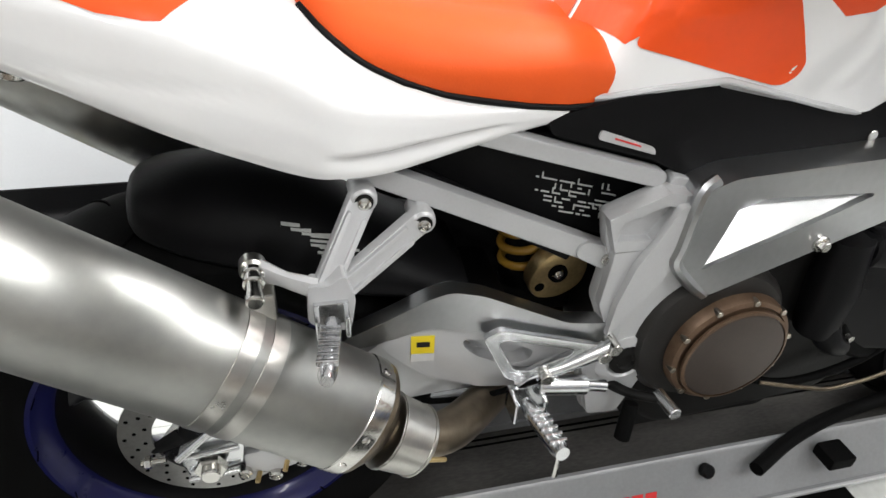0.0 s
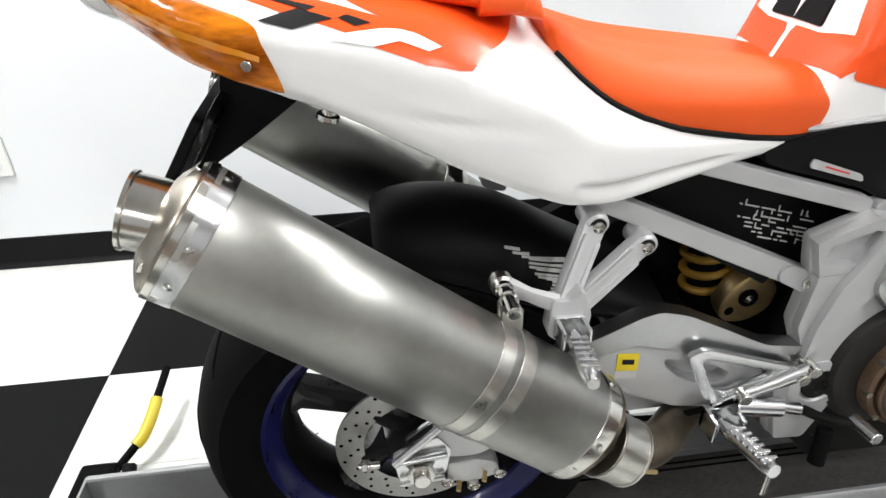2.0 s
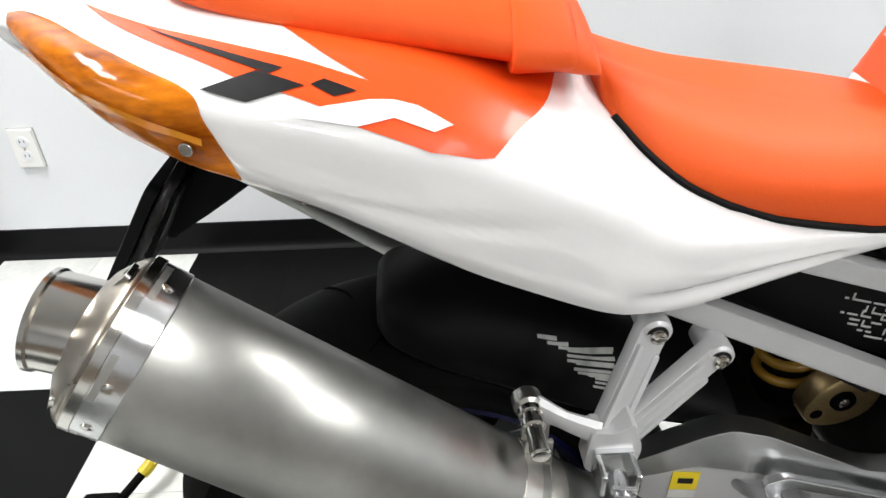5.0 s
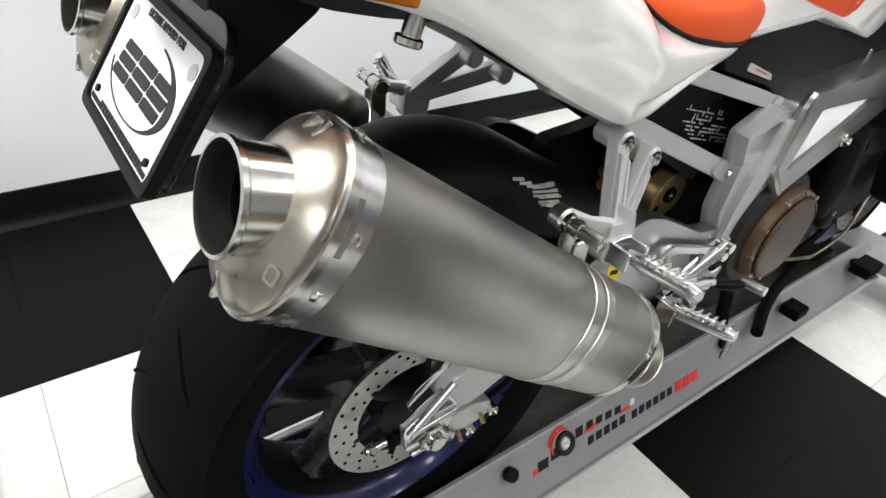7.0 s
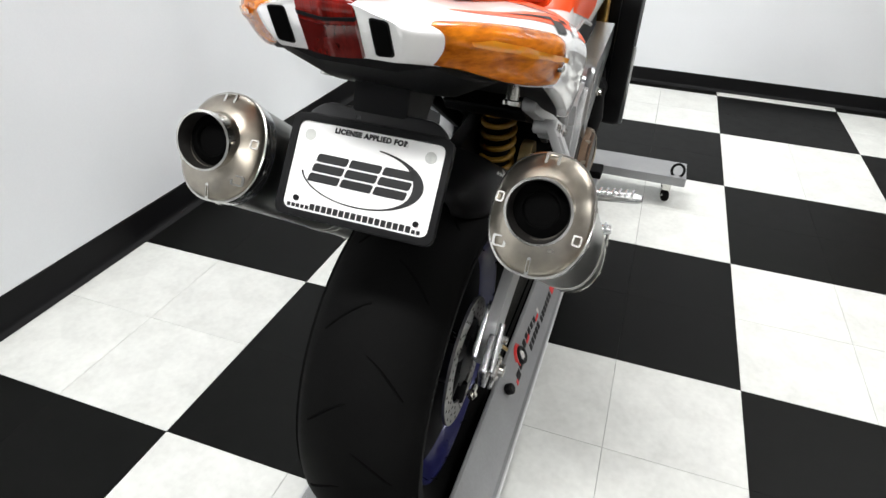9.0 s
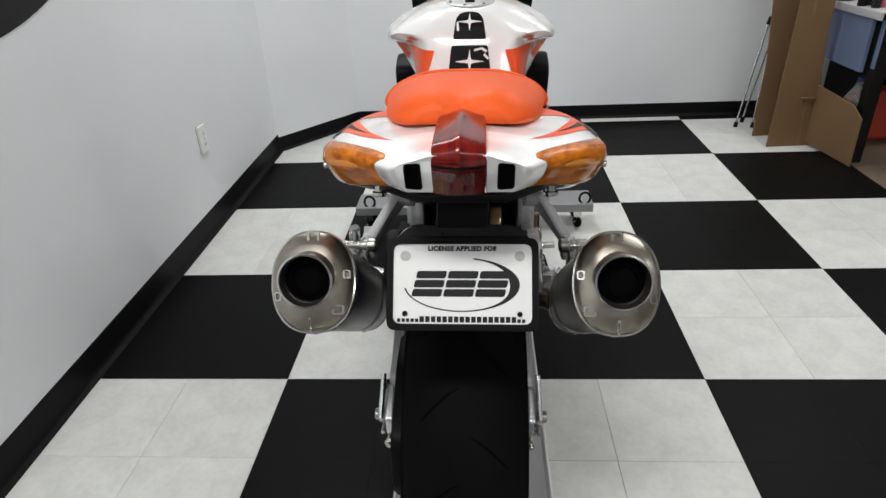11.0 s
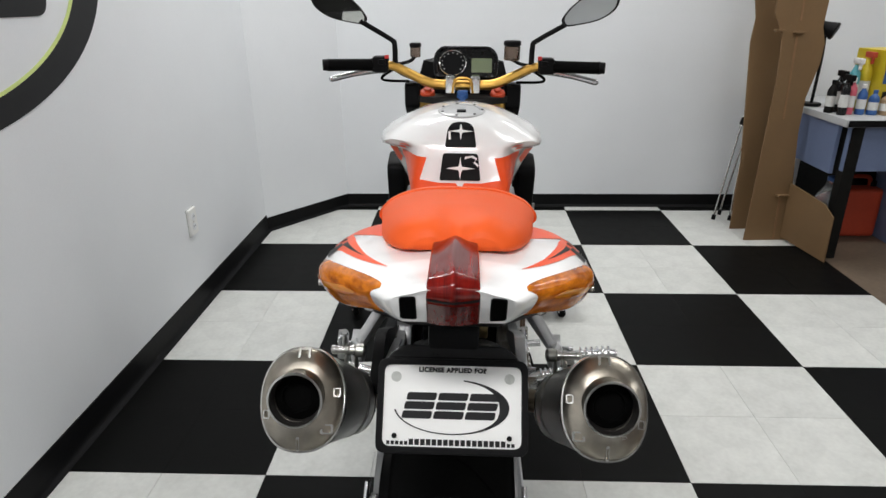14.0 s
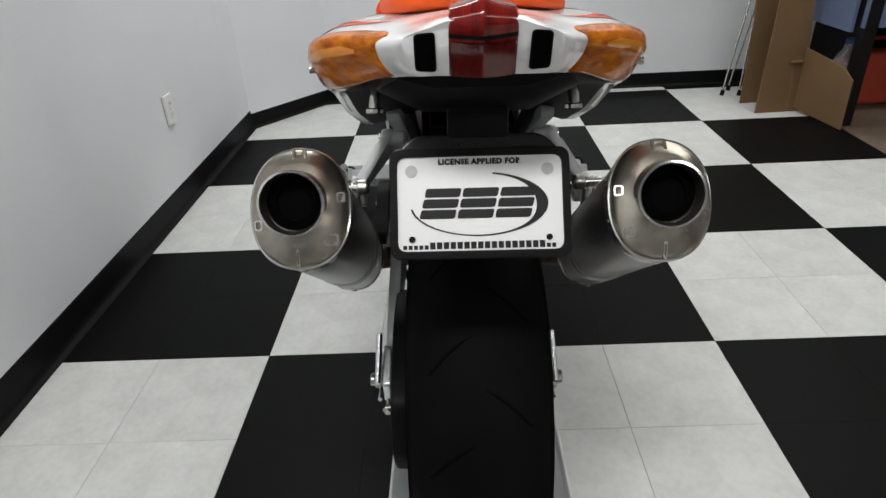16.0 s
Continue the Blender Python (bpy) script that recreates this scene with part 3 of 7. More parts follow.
def dolly():
    e = base("motorcycle_dolly", pose(CX - 0.004, 0, 0), "grey painted steel motorcycle dolly with black grit strip, standing on casters", "dolly")
    y0, y1 = -1.08, 1.0
    # raised bed: two sloping flanks with a rolled foot, and a sunk runway between them
    prof = [(-0.170, 0.046), (-0.1745, 0.049), (-0.174, 0.055), (-0.167, 0.054), (-0.118, 0.130), (-0.112, 0.1345), (-0.1055, 0.134), (-0.1035, 0.130), (-0.1035, 0.014), (0.1035, 0.014), (0.1035, 0.130), (0.1055, 0.134), (0.112, 0.1345), (0.118, 0.130), (0.167, 0.054), (0.174, 0.055), (0.1745, 0.049), (0.170, 0.046), (0.115, 0.046), (0.108, 0.004), (-0.108, 0.004), (-0.115, 0.046)]
    part("bed", loft([[(u, y, z) for u, z in prof] for y in (y0, -0.6, 0, 0.5, y1)]), DOLLY, e, smooth=25)
    for s in (-1, 1):
        part("bottom_lip", box((s * 0.1765, (y0 + y1) / 2, 0.0515), (0.006, y1 - y0 - 0.01, 0.008), 0.002), SILVER_P, e)
        part("inner_flange", box((s * 0.099, (y0 + y1) / 2, 0.024), (0.007, y1 - y0 - 0.02, 0.018), 0.002), DOLLY, e)
    part("runway_grit", box((0, 0.0, 0.0158), (0.190, y1 - y0 - 0.04, 0.0036), 0), GRIT, e, "black non-slip grit strip")
    for u in (-0.080, -0.066, 0.066, 0.080):
        part("strip_edge", box((u, 0.0, 0.0182), (0.004, y1 - y0 - 0.06, 0.0016), 0), GROOVE, e)
    part("end_plate", slab([(-0.165, 0.050), (0.165, 0.050), (0.116, 0.130), (-0.116, 0.130)], y0 - 0.006, y0 - 0.001, "xz", 0.001), DOLLY, e)
    part("cross_plate", box((-0.01, 1.03, 0.098), (1.0, 0.15, 0.035), 0.004), DOLLY, e)
    for u in (-0.46, 0.43):
        for dy in (-0.05, 0.05):
            c = part("caster", revolve([(0.010, -0.009), (0.022, -0.008), (0.024, 0.0), (0.022, 0.008), (0.010, 0.009)], pose(u, 1.03 + dy, 0.026, 0, 90, 25), 20), BLACK_R, e, "black swivel caster wheel")
            part("fork", box((u, 1.03 + dy, 0.066), (0.03, 0.03, 0.028), 0.003), STEEL, c)
            part("axle", cyl((u - 0.014, 1.03 + dy, 0.026), (u + 0.014, 1.03 + dy, 0.026), 0.005), STEEL, c)
    for u in (-0.45, 0.455):
        part("tie_ring", tube([(u + 0.022 * math.cos(k * math.pi / 8), 0.975, 0.135 + 0.026 * math.sin(k * math.pi / 8)) for k in range(17)], 0.005, 8), BLACK_M, e, "black tie-down ring")
    foot, crest = Vector((0.167, 0, 0.054)), Vector((0.118, 0, 0.130))
    v = (crest - foot).normalized()
    nrm = Vector((v.z, 0, -v.x))
    for s in (-1, 1):
        for y in (-1.02, -0.322, 0.282, 0.88):
            p = foot.lerp(crest, 0.75)
            p = Vector((s * p.x, y, p.z))
            part("rubber_bolt", cyl(p, p + Vector((nrm.x * s, 0, nrm.z)) * 0.018, 0.0125, 14, 0.25), BLACK_M, e)

    # maker's sign on the sloping flank: plain bars of its size and colour
    def bar(ya, yb, h0, h1, material, lean=0.004):
        q = [foot.lerp(crest, h) + nrm * 0.0012 for h in (h0, h1)]
        pts = [(q[0].x, ya, q[0].z), (q[0].x, yb, q[0].z), (q[1].x, yb + lean, q[1].z), (q[1].x, ya + lean, q[1].z)]
        part("sign_bar", loft([[Vector(p) - nrm * 0.001 for p in pts], [Vector(p) for p in pts]]), material, e)
    bar(-0.274, -0.264, 0.40, 0.50, INK_RED)
    for k in range(2):
        bar(-0.262 + k * 0.032, -0.238 + k * 0.032, 0.42 + 0.06 * k, 0.60 + 0.08 * k, INK)
    bar(-0.166, -0.148, 0.62, 0.80, INK)
    bar(-0.144, -0.118, 0.60, 0.70, INK_RED)
    for k in range(4):
        bar(-0.138 + k * 0.025, -0.122 + k * 0.025, 0.66 - 0.02 * k, 0.80 - 0.02 * k, INK)
    bar(-0.048, -0.022, 0.56, 0.63, INK_RED)
    bar(-0.020, -0.008, 0.60, 0.72, INK_WHITE)
    for k in range(5):
        bar(-0.142 + k * 0.0215, -0.127 + k * 0.0215, 0.34, 0.50, INK)
    for k in range(6):
        bar(-0.022 + k * 0.0215, -0.007 + k * 0.0215, 0.31, 0.47, INK)
    for k in range(3):
        bar(0.112 + k * 0.026, 0.133 + k * 0.026, 0.28, 0.50, INK_RED)
    c = foot.lerp(crest, 0.66) + nrm * 0.0016
    for name, y, r, w, k0, k1, material in (("sign_ring", -0.192, 0.0175, 0.0048, 0, 24, INK), ("sign_dot", -0.192, 0.006, 0.004, 0, 24, INK_WHITE), ("sign_swoosh", -0.197, 0.027, 0.0022, 4, 13, INK_RED), ("sign_swoosh", -0.198, 0.033, 0.0016, 5, 11, INK_RED)):
        part(name, tube([c + Vector((0, y + r * math.cos(k * math.pi / 12), 0)) + v * (r * math.sin(k * math.pi / 12)) for k in range(k0, k1 + 1)], w, 6), material, e)
    # wheel chock and release handle
    part("release_handle", tube([(0.161, 0.359, 0.130), (0.12, 0.462, 0.136), (0.092, 0.578, 0.141), (0.077, 0.71, 0.146)], 0.013, 12, 4), BLACK_R, e, "black rubber covered bar")
    part("chock_block", box((0.159, 0.523, 0.124), (0.045, 0.05, 0.026), 0.005), BLACK_R, e)
    part("chock_pad", box((0.165, 0.876, 0.122), (0.05, 0.08, 0.03), 0.006), BLACK_R, e)
    return e


dolly()


def hook():
    e = base("pull_handle", pose(0, 0, 0), "black pull bar with yellow grip behind the dolly", "handle")
    part("bar", tube([(0.12, -1.03, 0.10), (0.19, -1.035, 0.085), (0.27, -1.045, 0.06), (0.35, -1.09, 0.035)], 0.0085, 12, 5), BLACK_R, e)
    part("grip", tube([(0.20, -1.0355, 0.0828), (0.235, -1.038, 0.073), (0.28, -1.048, 0.0575), (0.30, -1.06, 0.051)], 0.0125, 12, 5), YELLOW_P, e, "yellow plastic grip")
    part("hinge", box((0.40, -1.115, 0.030), (0.12, 0.07, 0.058), 0.012, seg=3), BLACK_R, e)


hook()


# ---- the motorcycle ----
LEAN = pose(CX + 0.17, 0, 0.80, 0, 1.0, 0) @ pose(-0.17, 0, -0.80)      # it leans a little to its right
MC = base("motorcycle", LEAN, "white and orange sport motorcycle with twin exhausts on a dolly", "motorcycle")


HOLE = finish(revolve([(0.0028, -0.0002), (0.0028, 0.0002)], n=8), "drill_hole", GROOVE)


def wheel(name, cy, cz, R, W, rim_r, disc_u, disc_r, sides=(1,)):
    w = new(name)
    w.parent = MC
    w.location = (0, cy, cz)
    w.empty_display_size = 0.05
    hw = W / 2
    half = [(rim_r - 0.004, 0.72 * hw), (rim_r + 0.008, 0.80 * hw), (rim_r + 0.03, 0.96 * hw), (rim_r + 0.055, 1.0 * hw), (R - 0.042, 0.97 * hw), (R - 0.024, 0.82 * hw), (R - 0.011, 0.58 * hw), (R - 0.003, 0.3 * hw), (R, 0)]
    prof = spline(half + [(r, -u) for r, u in half[-2::-1]], 3)
    rot = pose(0, 0, 0, 0, 90, 0)
    part("tyre", revolve([(p[0], p[1]) for p in prof], rot, 72, cap=False), BLACK_R, w, "black road tyre with angled grooves")

    def crown(u):
        return float(np.interp(abs(u), [q[1] for q in half[::-1]], [q[0] for q in half[::-1]]))
    for k in range(14):
        for s in (-1, 1):
            t0 = 2 * math.pi * (k + (0.5 if s > 0 else 0)) / 14
            pts = []
            for q in np.linspace(0.08, 0.86, 9):
                u, t = s * q * hw, t0 + 0.30 * q ** 1.5
                r = crown(u) + 0.0004
                pts.append(Vector((u, r * math.cos(t), r * math.sin(t))))
            part("tread_groove", tube(pts, [0.0012, 0.0022, 0.0022, 0.0010], 6), GROOVE, w)
    rp = [(rim_r - 0.010, 0.66 * hw), (rim_r - 0.014, 0.45 * hw), (rim_r - 0.026, 0.22 * hw), (rim_r - 0.026, -0.22 * hw), (rim_r - 0.014, -0.45 * hw), (rim_r - 0.010, -0.66 * hw), (rim_r - 0.018, -0.60 * hw), (rim_r - 0.024, -0.45 * hw), (rim_r - 0.036, -0.24 * hw), (rim_r - 0.036, 0.24 * hw), (rim_r - 0.024, 0.45 * hw), (rim_r - 0.018, 0.60 * hw), (rim_r - 0.010, 0.66 * hw)]
    rim = part("rim", revolve(rp, rot, 64, cap=False), BLACK_M, w, "dark wheel rim barrel")
    for s in (-1, 1):
        lip = [(rim_r - 0.002, 0.78), (rim_r + 0.006, 0.77), (rim_r + 0.006, 0.73), (rim_r - 0.008, 0.64), (rim_r - 0.021, 0.52), (rim_r - 0.0225, 0.50), (rim_r - 0.0185, 0.60), (rim_r - 0.010, 0.66), (rim_r - 0.002, 0.78)]
        part("rim_lip", revolve([(r, s * q * hw) for r, q in lip], rot, 64, cap=False), BLUE, rim, "dark blue painted rim lip")
    for k in range(5):
        a = 2 * math.pi * k / 5 + 0.35
        rings = []
        for r, wd, th in ((0.035, 0.030, 0.030), (0.09, 0.020, 0.026), (rim_r - 0.05, 0.024, 0.022), (rim_r - 0.030, 0.040, 0.030)):
            o = Vector((0, math.cos(a), math.sin(a))) * r
            tn = Vector((0, -math.sin(a), math.cos(a)))
            rings.append([o + tn * (wd * sx) + Vector((th * sy, 0, 0)) for sx, sy in ((-1, -0.6), (-0.6, -1), (0.6, -1), (1, -0.6), (1, 0.6), (0.6, 1), (-0.6, 1), (-1, 0.6))])
        part("spoke", loft(rings), BLACK_G, w, "black cast spoke")
    part("hub", revolve([(0.03, -hw * 0.85), (0.045, -hw * 0.8), (0.05, -0.03), (0.05, 0.03), (0.045, hw * 0.8), (0.03, hw * 0.85)], rot, 32), BLACK_G, w)
    for s in sides:
        d = part("brake_disc", revolve([(disc_r * 0.66, s * disc_u - 0.0025), (disc_r, s * disc_u - 0.0025), (disc_r, s * disc_u + 0.0025), (disc_r * 0.66, s * disc_u + 0.0025), (disc_r * 0.66, s * disc_u - 0.0025)], rot, 64, cap=False), DISC, w, "drilled steel brake disc")
        for k in range(60):
            a = 2 * math.pi * k / 60
            r = disc_r * (0.73, 0.83, 0.93)[k % 3]
            hole = new("drill_hole", HOLE)
            hole.parent = d
            hole.matrix_basis = pose(s * (disc_u + 0.0027), r * math.cos(a), r * math.sin(a), 0, 90, 0)
        dc = part("disc_carrier", revolve([(0.03, s * disc_u - 0.004), (0.046, s * disc_u - 0.004), (0.046, s * disc_u + 0.004), (0.03, s * disc_u + 0.006)], rot, 24), BLACK_M, w, "black disc carrier")
        for q in [2 * math.pi * k / 6 for k in range(6)]:
            part("carrier_arm", tube([(s * disc_u - 0.001, 0.040 * math.cos(q), 0.040 * math.sin(q)), (s * disc_u - 0.001, disc_r * 0.72 * math.cos(q + 0.25), disc_r * 0.72 * math.sin(q + 0.25))], [0.016, 0.010], 8, 0, flat=0.4), BLACK_M, dc)
    return w


wheel("rear_wheel", -0.499, 0.331, 0.316, 0.198, 0.218, 0.082, 0.118)
wheel("front_wheel", 0.93, 0.331, 0.302, 0.12, 0.218, 0.075, 0.16, (1, -1))


def swingarm():
    arm = new("swingarm")
    arm.parent = MC
    arm.empty_display_size = 0.05
    upper = round_poly([(0.03, 0.500), (-0.045, 0.512), (-0.160, 0.572), (-0.199, 0.583), (-0.225, 0.576), (-0.272, 0.553), (-0.325, 0.530), (-0.335, 0.512), (-0.292, 0.516), (-0.224, 0.533), (-0.160, 0.516), (-0.05, 0.482), (0.03, 0.466)], 0.010)
    lower = round_poly([(0.04, 0.478), (-0.06, 0.474), (-0.20, 0.530), (-0.25, 0.520), (-0.31, 0.47), (-0.40, 0.43), (-0.47, 0.400), (-0.480, 0.372), (-0.46, 0.340), (-0.42, 0.338), (-0.378, 0.358), (-0.30, 0.385), (-0.20, 0.392), (-0.10, 0.392), (0.04, 0.40)], 0.012)
    panel = round_poly([(-0.046, 0.482), (-0.160, 0.518), (-0.224, 0.535), (-0.290, 0.520), (-0.268, 0.489), (-0.222, 0.447), (-0.154, 0.416), (-0.098, 0.407), (-0.02, 0.42)], 0.005)
    for s in (1, -1):
        def f(b, s=s):
            """The chain side stands further out."""
            if s < 0:
                flip(b)
                b.transform(Matrix.Translation((-0.028, 0, 0)))
            return b
        part("brace", f(slab(upper, 0.128, 0.152, bev=0.005)), SPAR if s > 0 else BLACK_M, arm, "polished aluminium brace" if s > 0 else "black chain side brace")
        part("side_arm", f(slab(lower, 0.104, 0.126, bev=0.006)), SILVER_P, arm, "silver side arm")
        for p, q, r in (((-0.535, 0.354), (-0.472, 0.412), 0.0055), ((-0.535, 0.354), (-0.462, 0.360), 0.0045), ((-0.529, 0.312), (-0.466, 0.314), 0.004)):
            part("adjuster_rod", f(tube([(0.138, *p), (0.136, *q)], r, 10)), ALU, arm)
        part("axle_block", f(slab(round_poly([(-0.538, 0.352), (-0.475, 0.390), (-0.455, 0.36), (-0.462, 0.318), (-0.530, 0.306)], 0.006), 0.116, 0.130, bev=0.003)), ALU, arm)
        hollow = round_poly([(-0.085, 0.468), (-0.120, 0.488), (-0.150, 0.497), (-0.180, 0.502), (-0.178, 0.490), (-0.160, 0.472), (-0.130, 0.455), (-0.105, 0.450), (-0.088, 0.455)], 0.005)
        pan = part("arm_panel", f(slab(panel, 0.122, 0.147, bev=0.003, hole=hollow)), SILVER_P, arm, "silver cast swingarm panel with a hollow")
        part("panel_floor", f(slab(panel, 0.110, 0.124, bev=0)), SILVER_P, pan)
        part("axle_nut", f(join(cyl((0.134, -0.499, 0.331), (0.146, -0.499, 0.331), 0.021, 6), cyl((0.144, -0.499, 0.331), (0.155, -0.499, 0.331), 0.012, 16))), STEEL, arm)
        part("adjuster_bolt", f(join(cyl((0.118, -0.555, 0.334), (0.118, -0.585, 0.334), 0.005), cyl((0.118, -0.572, 0.334), (0.118, -0.58, 0.334), 0.009, 6))), STEEL, arm)
    part("cross_brace", box((0, -0.13, 0.46), (0.20, 0.07, 0.09), 0.02), BLACK_M, arm)
    cal = part("rear_caliper", slab(round_poly([(-0.462, 0.330), (-0.420, 0.334), (-0.388, 0.322), (-0.385, 0.296), (-0.425, 0.284), (-0.462, 0.294)], 0.008), 0.088, 0.128, bev=0.007), SILVER_P, arm, "cast brake caliper")
    for y, z in ((-0.462, 0.298), (-0.424, 0.284), (-0.386, 0.303)):
        part("piston_cap", revolve([(0.009, -0.006), (0.009, 0.006), (0.006, 0.008), (0.004, 0.003), (0.001, 0.003)], pose(0.128, y, z, 0, 90, 0), 18), STEEL, cal)
    part("caliper_bracket", slab(round_poly([(-0.52, 0.36), (-0.44, 0.42), (-0.41, 0.41), (-0.40, 0.37), (-0.47, 0.32)], 0.008), 0.096, 0.106, bev=0.002), ALU, arm)
    for y, z in ((-0.444, 0.292), (-0.407, 0.306)):
        part("bleed_screw", cyl((0.128, y, z), (0.142, y - 0.004, z - 0.004), 0.0035, 6), BRONZE, cal)
    part("brake_hose", tube([(0.11, -0.39, 0.30), (0.115, -0.34, 0.335), (0.10, -0.24, 0.39), (0.09, -0.05, 0.41)], 0.0045, 8, 6), BLACK_R, arm)
    part("sticker", slab([(-0.245, 0.492), (-0.216, 0.489), (-0.216, 0.517), (-0.245, 0.520)], 0.1475, 0.1482, bev=0), YELLOW, arm, "small yellow sticker with a black mark")
    part("sticker_mark", slab([(-0.238, 0.502), (-0.222, 0.500), (-0.222, 0.508), (-0.238, 0.510)], 0.1480, 0.1487, bev=0), INK, arm)
    part("sticker_foot", slab([(-0.245, 0.479), (-0.216, 0.476), (-0.216, 0.488), (-0.245, 0.491)], 0.1475, 0.1481, bev=0), INK_WHITE, arm)
    part("chain_fin", slab(round_poly([(-0.36, 0.44), (-0.47, 0.43), (-0.60, 0.36), (-0.62, 0.26), (-0.575, 0.185), (-0.50, 0.17), (-0.42, 0.24), (-0.36, 0.36)], 0.02), -0.140, -0.112, bev=0.006), BLACK_M, arm, "black chain guard fin")
    # drive chain and sprocket on the other side
    part("sprocket", revolve([(0.05, -0.003), (0.085, -0.003), (0.088, 0.0), (0.085, 0.003), (0.05, 0.003)], pose(-0.085, -0.499, 0.331, 0, 90, 0), 42), BLACK_M, arm)
    part("chain", join(tube([(-0.085, -0.48, 0.418), (-0.085, -0.1, 0.475), (-0.085, 0.08, 0.46)], 0.007, 6), tube([(-0.085, -0.48, 0.246), (-0.085, -0.1, 0.37), (-0.085, 0.08, 0.40)], 0.007, 6)), BLACK_M, arm, "dark drive chain")


swingarm()


def hugger():
    """Rear mudguard: an arched shell over the tyre, deeper towards the front."""
    # y, crown, half width, depth of the side
    st = [(-0.540, 0.678, 0.050, 0.030), (-0.525, 0.689, 0.072, 0.050), (-0.48, 0.697, 0.090, 0.074), (-0.42, 0.692, 0.096, 0.090), (-0.36, 0.672, 0.099, 0.095), (-0.30, 0.638, 0.102, 0.082), (-0.23, 0.596, 0.106, 0.052), (-0.16, 0.556, 0.106, 0.03)]
    rings = []
    for y, z, w, d in spline(st, 4):
        half = [(0.0, 0.0), (0.2, 0.02), (0.4, 0.08), (0.6, 0.19), (0.77, 0.35), (0.89, 0.55), (0.95, 0.76), (0.965, 0.90), (1.0, 0.95), (1.0, 1.0)]
        out = [(-u * w, y, z - d * q) for u, q in half[::-1]] + [(u * w, y, z - d * q) for u, q in half[1:]]
        inn = [(p[0] * 0.965, p[1] + 0.001, p[2] - 0.004) for p in out[::-1]]
        rings.append(out + inn)
    h = part("rear_mudguard", loft(rings), BLACK_M, MC, "black plastic rear mudguard with white warning print", smooth=50)
    # unreadable print as bars: two short lines, then a ragged block
    rnd = random.Random(11)
    for k in range(2):
        film("print_bar", [(-0.380 + 0.010 * k, 0.645 - 0.007 * k), (-0.360 + 0.012 * k, 0.639 - 0.007 * k), (-0.360 + 0.012 * k, 0.642 - 0.007 * k), (-0.380 + 0.010 * k, 0.648 - 0.007 * k)], h, INK_GREY, h)
    for k in range(11):
        z = 0.632 - k * 0.0042
        a0, a1 = -0.358 + 0.004 * k + rnd.uniform(-0.006, 0.006), -0.296 + rnd.uniform(-0.010, 0.004)
        film("print_bar", [(a0, z), (a1, z - 0.28 * (a1 - a0)), (a1, z - 0.28 * (a1 - a0) + 0.0026), (a0, z + 0.0026)], h, INK_GREY, h)


hugger()

# exhaust cans: axis, oval section
CAN_R, CAN_F = Vector((0.2025, -0.709, 0.771)), Vector((0.222, -0.316, 0.484))


